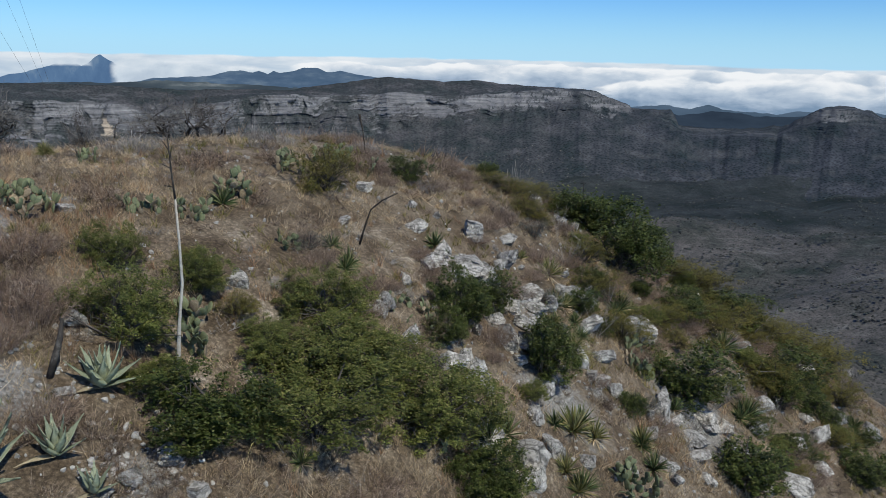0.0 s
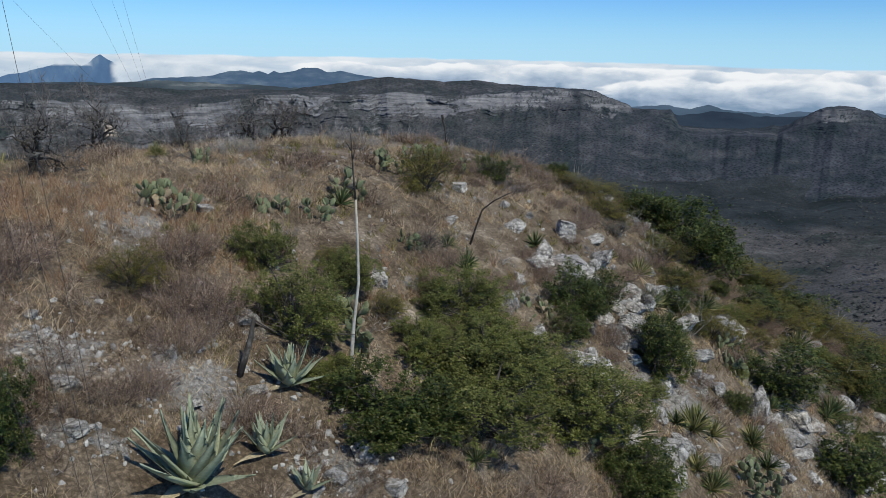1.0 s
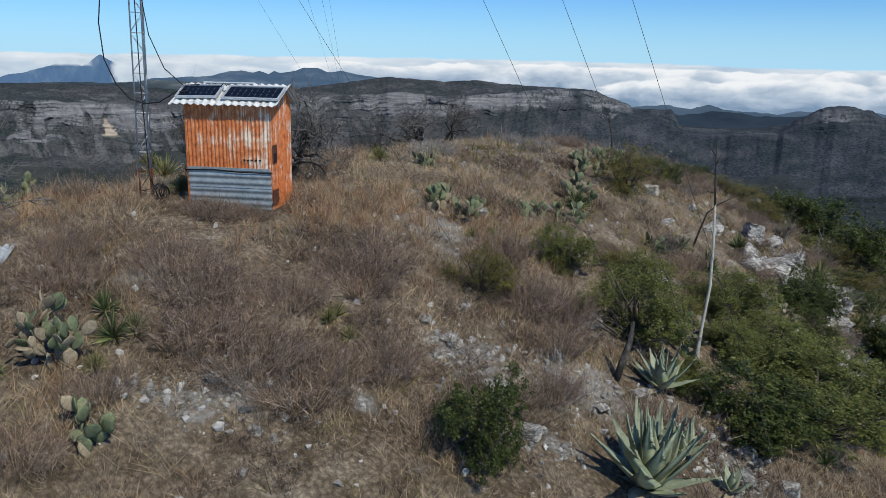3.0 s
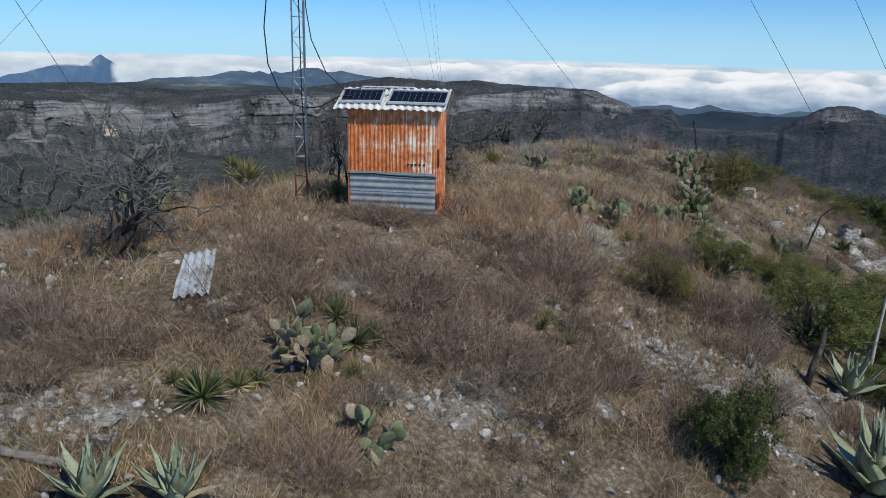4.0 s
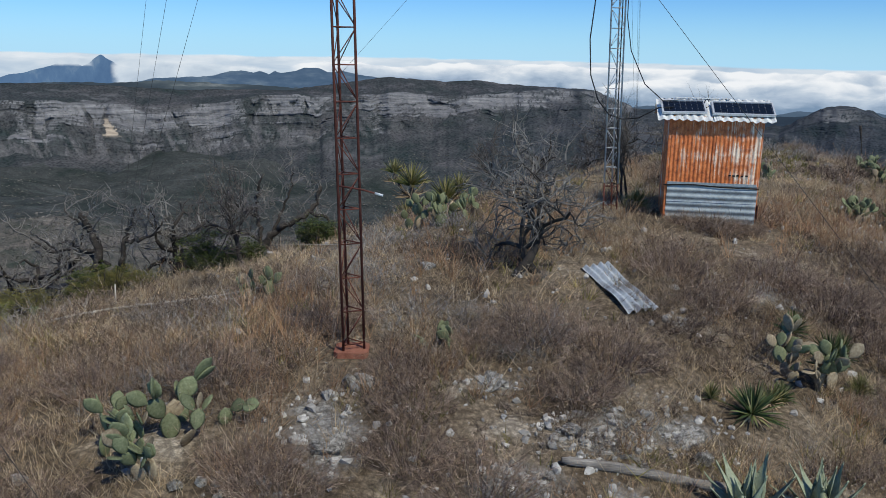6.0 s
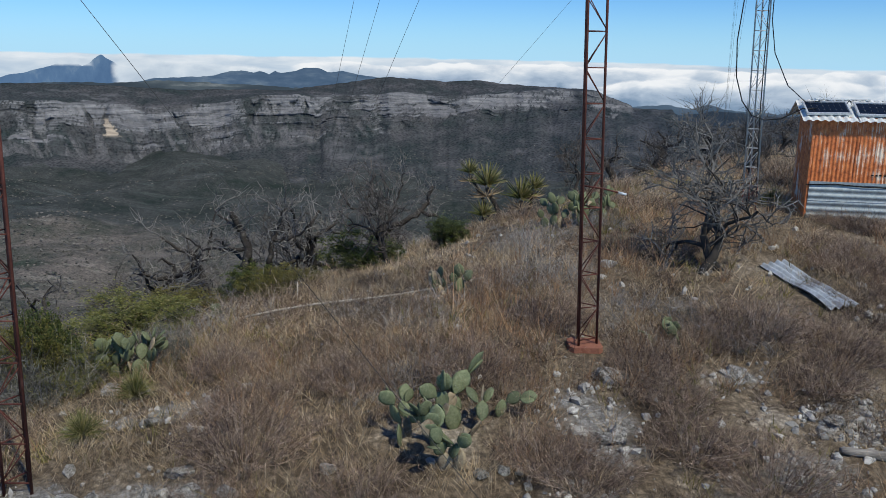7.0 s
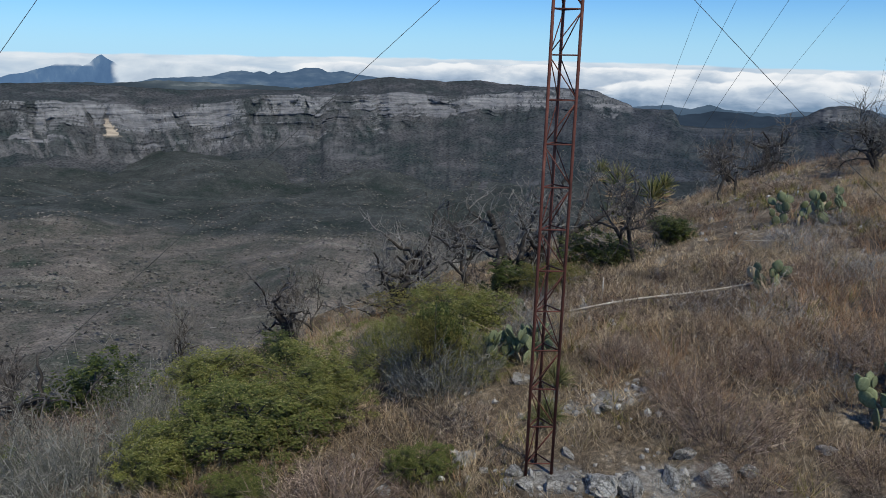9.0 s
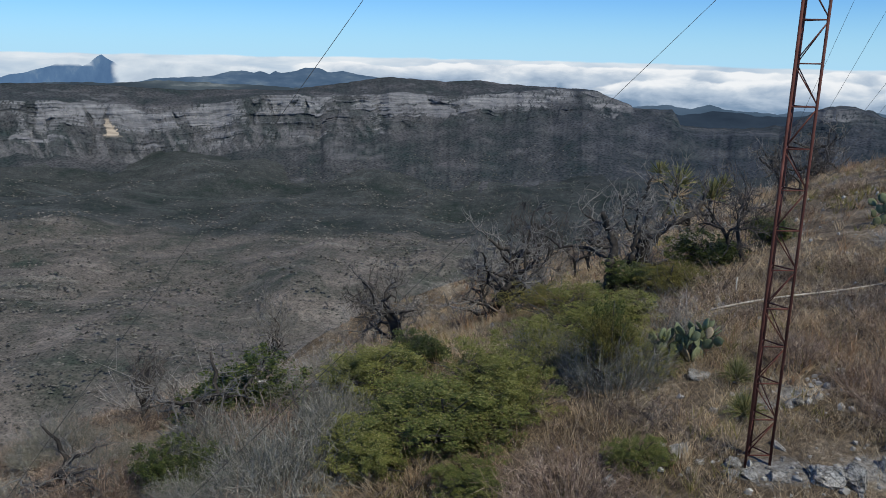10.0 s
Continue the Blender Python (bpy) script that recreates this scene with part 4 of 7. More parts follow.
def solar_panel(x0, turn, w, cells):
    """A framed module with its cells, lying on the roof's front slope."""
    base = SHACK.matrix_world @ Matrix.Translation((x0, -0.03, WALL_H + 0.045)) @ Matrix.Rotation(ROOF_SLOPE + radians(1.5), 4, "X") @ Matrix.Rotation(radians(turn), 4, "Z")
    root = thing("solar_panel", base, "framed dark-blue solar panel lying on the tin roof", "solar panel", "panels on the shack roof")
    d = 0.47
    for cx, cy, sx, sy in ((w / 2, 0.012, w, 0.03), (w / 2, d - 0.012, w, 0.03), (0.015, d / 2, 0.03, d - 0.055), (w - 0.015, d / 2, 0.03, d - 0.055)):
        part("frame_rail", Geo().add(*block(cx, cy, 0.025, sx, sy, 0.04, 0.003)).mesh("frame_rail", M_FRAME), root)
    part("panel_backing", Geo().add(*block(w / 2, d / 2, 0.022, w - 0.05, d - 0.05, 0.012)).mesh("panel_backing", surface("panel_white", [(0.3, (0.10, 0.11, 0.13)), (0.7, (0.16, 0.17, 0.19))], 6.0, 0.3, 0.0)), root)
    cw, cd = (w - 0.08) / cells, (d - 0.08) / 3
    cell = Geo().add(*block(0, 0, 0, cw * 0.94, cd * 0.94, 0.004, 0.012)).mesh("solar_cell", M_CELL)
    for i in range(cells):
        for j in range(3):
            c = part("solar_cell", cell, root)
            c.location = (0.04 + cw * (i + 0.5), 0.04 + cd * (j + 0.5), 0.031)
    return root


solar_panel(-0.16, 2.2, 0.80, 7)
solar_panel(0.74, -0.6, 1.10, 9)
# clipped leads looped between the two panels
lead_at = SHACK.matrix_world @ Vector((0.66, 0.30, WALL_H + 0.24))
lead_a = np.linspace(0.4, 5.6, 16)
single("panel_lead", Geo().add(*tube(np.stack([0.05 * np.cos(lead_a), 0.02 * np.sin(2 * lead_a), 0.07 * np.sin(lead_a)], 1), 0.008, 5)).mesh("panel_lead", M_CABLE, True), Matrix.Translation(lead_at), "looped black lead between the solar panels", "cable")


# ---------------------------------------------------------------- lattice masts
def mast(x, y, height, side, lower, upper, change, lean=(0.0, 0.0), turn=0.0, rung=0.40, label="", base_slab=False):
    """A three-legged guyed lattice mast; the parts that stand near are single bars, the upper run is joined."""
    z0 = gz(x, y)
    root = thing("lattice_mast", Matrix.Translation((x, y, z0)), label, "mast", "guyed lattice masts")
    r = side / math.sqrt(3)
    corner = [np.array((r * math.cos(turn + k * 2 * math.pi / 3), r * math.sin(turn + k * 2 * math.pi / 3), 0)) for k in range(3)]
    axis = np.array((lean[0], lean[1], 1.0))
    near = 6.4
    bars = Geo()

    def bar(name, a, b, rad, mat, sides=6):
        if max(a[2], b[2]) <= near:
            part(name, Geo().add(*tube([a, b], rad, sides)).mesh(name, mat, True), root)
        else:
            bars.add(*tube([a, b], rad, 4, False))

    for c in corner:
        part("leg", Geo().add(*tube([c + axis * -0.05, c + axis * change], 0.0155, 8)).mesh("leg", lower, True), root)
        part("leg", Geo().add(*tube([c + axis * change, c + axis * height], 0.0155, 8)).mesh("leg", upper, True), root)
    n = int(height / rung)
    for k in range(n):
        z = 0.12 + k * rung
        mat = lower if z < change else upper
        for a in range(3):
            p, q = corner[a], corner[(a + 1) % 3]
            bar("rung", p + axis * z, q + axis * z, 0.0075, mat)
            if k < n - 1:
                lo, hi = (p, q) if (k + a) % 2 else (q, p)
                bar("brace", lo + axis * (z + 0.02), hi + axis * (z + rung - 0.02), 0.006, mat)
    part("upper_lattice", bars.mesh("upper_lattice", upper), root)
    if base_slab:
        part("footing", Geo().add(*block(0, 0, 0.0, 0.40, 0.38, 0.10, 0.05)).mesh("footing", surface("footing_red", [(0.3, (0.20, 0.075, 0.05)), (0.7, (0.34, 0.15, 0.10))], 6.0, 0.9)), root, "reddish concrete footing")
    return root


mast(-18.90, 8.85, 15.2, 0.255, M_REDSTEEL, M_REDSTEEL, 9.0, (-0.025, 0.02), 1.985, 0.40, "rust-red guyed lattice mast on the grassy summit", True)
mast(-24.63, 6.49, 10.6, 0.26, M_REDSTEEL, M_REDSTEEL, 6.0, (0.014, 0.003), 1.60, 0.40, "rust-red guyed lattice mast among white stones")
mast(-14.58, 15.38, 30.0, 0.255, M_REDSTEEL, M_GREYSTEEL, 0.55, (-0.011, 0.05), 1.276, 0.37, "tall grey galvanised lattice mast beside the shack")


def strand(name, pts, rad, mat, label, category="wire", group=""):
    return single(name, Geo().add(*tube(pts, rad, 5)).mesh(name, mat, True), Matrix.Identity(4), label, category, group)


def guy(a, b, sag=0.012):
    a, b = np.array(a, float), np.array(b, float)
    s = np.linspace(0, 1, 14)[:, None]
    P = a + (b - a) * s
    P[:, 2] -= (4 * sag * np.linalg.norm(b - a) * (s * (1 - s)))[:, 0]
    strand("guy_wire", P, 0.0026, M_WIRE, "thin steel guy wire of a mast", "wire", "guy wires")


def mast_top(k, z):
    bx, by, lx, ly, base = ((-18.90, 8.85, -0.025, 0.02, -0.59), (-24.63, 6.49, 0.014, 0.003, -1.28), (-14.58, 15.38, -0.011, 0.05, 0.0))[k]
    return (bx + lx * (z - base), by + ly * (z - base), z)


for k, foot, tops in ((2, (-4.53, 4.84), (8.5, 17.1, 22.6, 29.0)), (2, (-11.7, 25.7), (7.4, 15.0, 21.5, 28.0)), (2, (-22.8, 12.4), (8.2,)),
                      (0, (-23.1, 12.25), (7.8, 10.8, 14.4)), (0, (-11.5, 5.3), (7.6,)), (1, (-31.76, 4.06), (4.34,)), (1, (-32.71, 4.14), (9.2,)), (1, (-18.85, 3.73), (4.37,))):
    for z in tops:
        guy((foot[0], foot[1], gz(*foot)), mast_top(k, z), 0.004)

# black feeder cables between the grey mast and the shack roof
strand("feeder_cable", [(-15.05, 15.3, 5.2), (-15.12, 15.2, 4.0), (-15.2, 15.15, 3.2), (-15.15, 15.15, 2.55), (-14.98, 15.2, 2.1), (-14.75, 15.25, 1.83), (-14.5, 15.25, 1.75), (-14.2, 15.2, 1.78), (-13.85, 15.12, 1.98), (-13.6, 15.05, 2.0)], 0.012, M_CABLE, "black cable looping from the mast to the roof", "cable")
strand("feeder_cable", [(-14.5, 15.45, 5.0), (-14.48, 15.42, 3.6), (-14.38, 15.38, 3.0), (-14.1, 15.3, 2.4), (-13.75, 15.25, 2.1), (-13.45, 15.3, 2.12)], 0.010, M_CABLE, "black cable strung from the mast to the roof", "cable")
strand("feeder_cable", [(-14.62, 15.36, 9.0), (-14.6, 15.36, 4.0), (-14.57, 15.33, 2.0), (-14.52, 15.3, 0.9), (-14.5, 15.28, 0.4), (-14.35, 15.2, 0.06)], 0.011, M_CABLE, "black cable running down the mast", "cable")


# ---------------------------------------------------------------- lying sheet, log, pipe, posts
def lying_sheet():
    V, F = corrugated(0.46, 1.72, pitch=0.115, depth=0.024, seed=41, sag=0.03, per=12)
    V = V[:, [0, 2, 1]] * (1, 1, -1)
    a = np.array((-15.40, 9.98))
    b = np.array((-15.74, 11.62))
    turn = math.atan2(-(b - a)[0], (b - a)[1])
    V = V @ np.array(Matrix.Rotation(turn, 3, "Z")).T
    V[:, :2] += a
    V[:, 2] += ground_z(V[:, 0], V[:, 1]) * 0.6 + np.interp(V[:, 1], (9.9, 12.0), (gz(*a), gz(*b))) * 0.4 + 0.07
    single("tin_sheet", Geo().add(V, F).mesh("tin_sheet", M_OLDTIN, True), Matrix.Identity(4), "weathered grey corrugated tin sheet lying in dry grass", "metal sheet")


lying_sheet()


def log():
    a, b = np.array((-16.68, 6.84)), np.array((-15.10, 6.80))
    n = 16
    P = []
    for s in np.linspace(0, 1, n):
        q = a + (b - a) * s
        P.append((q[0], q[1] + 0.03 * math.sin(s * 5), 0.055 + (1 - s) * gz(*a) + s * gz(*b)))
    rad = 0.048 + 0.007 * fbm(np.linspace(0, 6, n), np.zeros(n), 3, 91)
    rad[0] *= 0.7
    V, F = tube(P, rad, 12)
    V = V + 0.006 * np.stack([fbm(V[:, 0] * 4, V[:, 2] * 30, 3, 93)] * 3, -1)
    single("log", Geo().add(V, F).mesh("log", M_PALEWOOD, True), Matrix.Identity(4), "grey weathered wooden beam lying over white rubble", "log")


log()
pole_a, pole_b = np.array((-23.6, 11.2, gz(-23.6, 11.2) + 0.10)), np.array((-20.0, 11.35, gz(-20.0, 11.35) + 0.14))
pole_s = np.linspace(0, 1, 14)[:, None]
pole_pts = pole_a + (pole_b - pole_a) * pole_s + np.hstack([0 * pole_s, 0 * pole_s, 0.03 * np.sin(pole_s * 7)])
strand("fallen_pole", pole_pts, np.linspace(0.022, 0.012, 14), M_STALK, "pale thin dried flower stalk lying across the grass", "pole")
strand("marker_stake", [(-22.95, 11.95, gz(-22.95, 11.95) - 0.05), (-22.94, 11.96, gz(-22.95, 11.95) + 0.36)], 0.012, M_STALK, "short pale stake standing in the grass", "stake")

# a bracket on the near mast and a coil of cable at the foot of the grey one
MAST_ARM = [o for o in scene.objects if o.name.startswith("lattice_mast")][0]
arm = part("bracket_arm", Geo().add(*tube([(-0.16, 0.02, 1.98), (0.12, -0.03, 1.95), (0.30, -0.07, 1.91)], 0.011, 6)).mesh("bracket_arm", M_REDSTEEL, True), MAST_ARM, "short arm fixed across the mast")
part("insulator", Geo().add(*tube([(0.28, -0.065, 1.915), (0.37, -0.085, 1.895)], 0.014, 8)).mesh("insulator", M_FRAME, True), arm, "pale insulator at the tip")


def cable_coil(x, y, z):
    g = Geo()
    r = np.random.default_rng(88)
    for k in range(7):
        a = np.linspace(0, 2 * np.pi, 22)
        rad = 0.17 + 0.03 * r.normal()
        g.add(*tube(np.stack([rad * np.cos(a), 0.04 * k - 0.12 + 0.02 * np.sin(3 * a), 0.19 + rad * np.sin(a)], 1), 0.014, 5, False))
    single("cable_coil", g.mesh("cable_coil", M_CABLE, True), Matrix.Translation((x, y, z)) @ Matrix.Rotation(1.2, 4, "Z") @ Matrix.Diagonal((0.75, 0.75, 0.75, 1)), "loose coil of black cable leaning by the mast", "cable")


cable_coil(-14.22, 15.1, gz(-14.22, 15.1))
# ---------------------------------------------------------------- plants: builders
def frame_of(d):
    d = d / (np.linalg.norm(d, axis=-1, keepdims=True) + 1e-9)
    up = np.where(np.abs(d[..., 2:3]) < 0.9, np.array([0, 0, 1.0]), np.array([1.0, 0, 0]))
    a = np.cross(d, up)
    a /= np.linalg.norm(a, axis=-1, keepdims=True) + 1e-9
    return a, np.cross(d, a)


def blades(base, direction, length, width, droop, rng):
    """Bent blades, three triangles each. base, direction: (n, 3); length, width, droop: (n,)."""
    n = len(base)
    d = direction / np.linalg.norm(direction, axis=1, keepdims=True)
    side = np.cross(d, rng.normal(size=(n, 3)))
    side /= np.linalg.norm(side, axis=1, keepdims=True) + 1e-9
    mid = base + d * (length * 0.55)[:, None]
    tip = base + d * length[:, None]
    mid[:, 2] -= droop * length * 0.2
    tip[:, 2] -= droop * length * 0.75
    w = side * width[:, None] * 0.5
    V = np.stack([base - w, base + w, mid + w * 0.8, mid - w * 0.8, tip], 1).reshape(-1, 3)
    o = np.arange(n)[:, None] * 5
    F = np.concatenate([o + (0, 1, 2), o + (0, 2, 3), o + (3, 2, 4)])
    return V, F


def slivers(base, tip, width, rng):
    """Straight twigs, one thin triangle each."""
    n = len(base)
    side = np.cross(tip - base, rng.normal(size=(n, 3)))
    side /= np.linalg.norm(side, axis=1, keepdims=True) + 1e-9
    w = side * width[:, None] * 0.5
    V = np.stack([base - w, base + w, tip], 1).reshape(-1, 3)
    return V, np.arange(3 * n).reshape(n, 3)


def leaf_cards(pos, size, rng, slim=0.5):
    """Small pointed leaves, one triangle each."""
    n = len(pos)
    d = rng.normal(size=(n, 3)) + (0, 0, 0.35)
    d /= np.linalg.norm(d, axis=1, keepdims=True)
    a, b = frame_of(d)
    tip = pos + d * size[:, None]
    mid = pos + d * size[:, None] * 0.45
    w = a * (size * slim * 0.55)[:, None]
    V = np.stack([mid + w - d * size[:, None] * 0.3, tip, mid - w], 1).reshape(-1, 3)
    return V, np.arange(3 * n).reshape(n, 3)


def shrub_meshes(kind, seed, leaves, leaf, lobes, slim=0.5, open_=0.0):
    """A unit shrub, about 1 wide and 0.85 high: stems and a crown of uneven lobes."""
    rng = np.random.default_rng(seed)
    cen, rad = [], []
    for k in range(lobes):
        a = rng.uniform(0, 2 * np.pi)
        rr = 0.34 * math.sqrt(rng.uniform(0, 1))
        h = rng.uniform(0.02, 0.56) * (1 - rr * 0.7)
        cen.append((rr * math.cos(a), rr * math.sin(a), h))
        rad.append(rng.uniform(0.12, 0.24))
    cen, rad = np.array(cen), np.array(rad)
    tufts = 420  # leafy tufts over the lobes, with dark gaps between
    pick = rng.choice(lobes, tufts, p=rad**2 / (rad**2).sum())
    d = rng.normal(size=(tufts, 3)) + (0, 0, 0.25)
    d /= np.linalg.norm(d, axis=1, keepdims=True)
    shell = rng.uniform(0.45, 1.0, tufts) ** 0.5 * (1 + 0.3 * rng.normal(size=tufts) * (0.35 + open_))
    tuft = cen[pick] + d * (rad[pick] * shell)[:, None]
    big = rng.uniform(0.018, 0.05, tufts)
    pick = rng.choice(tufts, leaves, p=big**2 / (big**2).sum())
    d = rng.normal(size=(leaves, 3))
    d /= np.linalg.norm(d, axis=1, keepdims=True)
    pos = tuft[pick] + d * (big[pick] * rng.uniform(0.2, 1.15, leaves) ** 0.6)[:, None]
    pos[:, 2] = np.abs(pos[:, 2]) + 0.01
    # upright shoots break the outline
    ns = leaves // 9
    q = rng.choice(lobes, ns // 6 + 1)
    root = cen[q] + rng.normal(size=(len(q), 3)) * 0.05
    dirs = np.stack([rng.normal(size=len(q)) * 0.4, rng.normal(size=len(q)) * 0.4, np.ones(len(q))], 1)
    lift = (rad[q] * rng.uniform(0.8, 1.45, len(q)))[:, None]
    along = rng.uniform(0.3, 1, (len(q), 6, 1))
    shoots = (root[:, None] + dirs[:, None] * lift[:, None] * along + rng.normal(size=(len(q), 6, 3)) * 0.012).reshape(-1, 3)
    pos = np.concatenate([pos, shoots])
    V, F = leaf_cards(pos, leaf * rng.uniform(0.6, 1.3, len(pos)), rng, slim)
    crown = tri_mesh("foliage", V, F, M_LEAF[kind])
    g = Geo()
    for c, r in zip(cen, rad):
        for _ in range(2):
            p = c + rng.normal(size=3) * r * 0.5
            p[2] = max(p[2], 0.1)
            m = p * 0.5 + rng.normal(size=3) * 0.04
            m[2] = abs(m[2]) + 0.02
            g.add(*tube([(p[0] * 0.12, p[1] * 0.12, -0.03), m, p], (0.012, 0.009, 0.003), 4, False))
    nt = 240
    b = cen[rng.choice(lobes, nt)] * rng.uniform(0.5, 1.0, (nt, 1))
    t = b + rng.normal(size=(nt, 3)) * 0.13
    t[:, 2] = np.abs(t[:, 2])
    g.add(*slivers(b, t, np.full(nt, 0.006), rng))
    return g.mesh("stems", M_BRANCH), crown


SHRUBS = {
    "mid": [shrub_meshes("mid", 101 + k, 26000, 0.0185, 22, 0.72) for k in range(3)],
    "lime": [shrub_meshes("lime", 105 + k, 26000, 0.0175, 22, 0.62, 0.1) for k in range(3)],
    "dark": [shrub_meshes("dark", 111 + k, 14000, 0.027, 16, 0.8, 0.2) for k in range(3)],
    "olive": [shrub_meshes("olive", 121 + k, 13000, 0.020, 17, 0.5, 0.4) for k in range(2)],
    "grey": [shrub_meshes("grey", 131 + k, 8000, 0.016, 13, 0.4, 0.6) for k in range(2)],
}
FAR_SHRUBS = {
    "mid": [shrub_meshes("mid", 161 + k, 9000, 0.029, 18, 0.75) for k in range(2)],
    "dark": [shrub_meshes("dark", 165 + k, 7000, 0.034, 15, 0.8, 0.2) for k in range(2)],
    "olive": [shrub_meshes("olive", 169 + k, 8000, 0.027, 16, 0.5, 0.4) for k in range(2)],
    "grey": [shrub_meshes("grey", 173, 4500, 0.021, 12, 0.5, 0.6)],
}
SHRUB_LABEL = {
    "mid": "dense mid-green leafy shrub on the stony slope",
    "lime": "fresh yellow-green fine-leaved shrub at the edge of the drop",
    "dark": "dark green broad-leaved evergreen shrub on the slope",
    "olive": "yellowish olive-green shrub with fine leaves",
    "grey": "silvery grey half-bare shrub with fine twigs",
}
SHRUB_COUNT = itertools.count()


def shrub(kind, x, y, w, h):
    k = next(SHRUB_COUNT)
    pool = (FAR_SHRUBS if y > 20 else SHRUBS)[kind]
    stems, crown = pool[k % len(pool)]
    rz = (k * 2.399) % 6.283
    s = w * 1.3
    root = thing("shrub", at_ground(x, y, rz), SHRUB_LABEL[kind], "shrub", kind + " shrubs on the hill")
    for name, me in (("stem_tangle", stems), ("foliage", crown)):
        ob = part(name, me, root)
        ob.scale = (s, s * (0.9 + 0.2 * ((k * 37) % 10) / 10), h * (1.35 if kind == "dark" else 1.12))
    return root


TAKEN = [(-18.9, 8.85, 0.4), (-24.63, 6.49, 0.3), (-14.58, 15.38, 0.25)]


def twig_fan(mat, seed, stems, twigs, upright):
    """A leafless unit bush, 1 wide and about 0.6 high: stems fanning from the root, each with side twigs."""
    rng = np.random.default_rng(seed)
    a, q = rng.uniform(0, 6.283, stems), np.sqrt(rng.uniform(0, 1, stems))
    base = np.stack([0.34 * q * np.cos(a), 0.34 * q * np.sin(a), np.full(stems, -0.02)], 1)
    tilt = q * upright + rng.normal(size=stems) * 0.12
    d = np.stack([np.cos(a) * np.sin(tilt), np.sin(a) * np.sin(tilt), np.cos(tilt)], 1)
    tip = base + d * (rng.uniform(0.25, 0.55, stems) * (1.1 - 0.35 * q) * (1 + 0.12 * np.sin(a * 3 + seed)))[:, None]
    V1, F1 = slivers(base, tip, np.full(stems, 0.007), rng)
    m = stems * twigs
    f = rng.uniform(0.2, 0.97, (m, 1)) ** 0.8
    b2 = np.repeat(base, twigs, 0) * (1 - f) + np.repeat(tip, twigs, 0) * f
    t2 = b2 + (np.repeat(d, twigs, 0) * 0.6 + rng.normal(size=(m, 3)) * 0.65) * rng.uniform(0.05, 0.15, (m, 1))
    t2[:, 2] = np.abs(t2[:, 2])
    V2, F2 = slivers(b2, t2, np.full(m, 0.0042), rng)
    return tri_mesh("stem_tangle", V1, F1, mat), tri_mesh("twig_crown", V2, F2, mat)


DRY_BUSHES = [twig_fan(M_MAUVE, 141 + k, 330, 9, 0.85) for k in range(3)]
ASH_BUSHES = [twig_fan(M_ASH, 151 + k, 460, 10, 0.7) for k in range(2)]


def dry_bush(x, y, w, h, k):
    root = thing("dry_shrub", at_ground(x, y, k * 2.4), "rounded leafless mauve-brown shrub of dense fine twigs", "shrub", "dry shrubs")
    for me in DRY_BUSHES[k % 3]:
        part(me.name.split(".")[0], me, root).scale = (w * 1.12, w * 1.12, h * 1.75)


def ash_bush(x, y, w, h, k):
    root = thing("ashen_shrub", at_ground(x, y, k * 2.4), "ash-grey feathery upright bare shrub", "shrub", "ashen shrubs")
    for me in ASH_BUSHES[k % 2]:
        part(me.name.split(".")[0], me, root).scale = (w * 1.15, w * 1.15, h * 1.75)


def pad_mesh(mat, seed):
    """One cactus joint: an egg-shaped flattened pad, 1 high, standing on its narrow end."""
    rng = np.random.default_rng(seed)
    nu, nv = 8, 8
    V = []
    for i in range(nu):
        s = i / (nu - 1)
        z = s
        half = 0.44 * math.sin(math.pi * s**0.88) ** 0.7 * (0.6 + 0.45 * s) if 0 < s < 1 else 0.0
        half = max(half, 0.03 if s == 0 else 0.004)
        for j in range(nv):
            a = 2 * math.pi * j / nv
            wob = 1 + 0.04 * rng.normal()
            V.append((half * math.cos(a) * wob, 0.075 * math.sin(a) * (half / 0.40 + 0.12) + 0.03 * math.sin(3 * s + seed), z))
    V = np.array(V)
    i, j = np.meshgrid(np.arange(nu - 1), np.arange(nv), indexing="ij")
    a, b = (i * nv + j).ravel(), (i * nv + (j + 1) % nv).ravel()
    return tri_mesh("pad", V, quads_to_tris(np.stack([a, b, b + nv, a + nv], 1)), mat, True)


PADS_GREEN = [pad_mesh(M_PAD, 201 + k) for k in range(3)]
PADS_DRY = [pad_mesh(M_PADDRY, 205 + k) for k in range(2)]


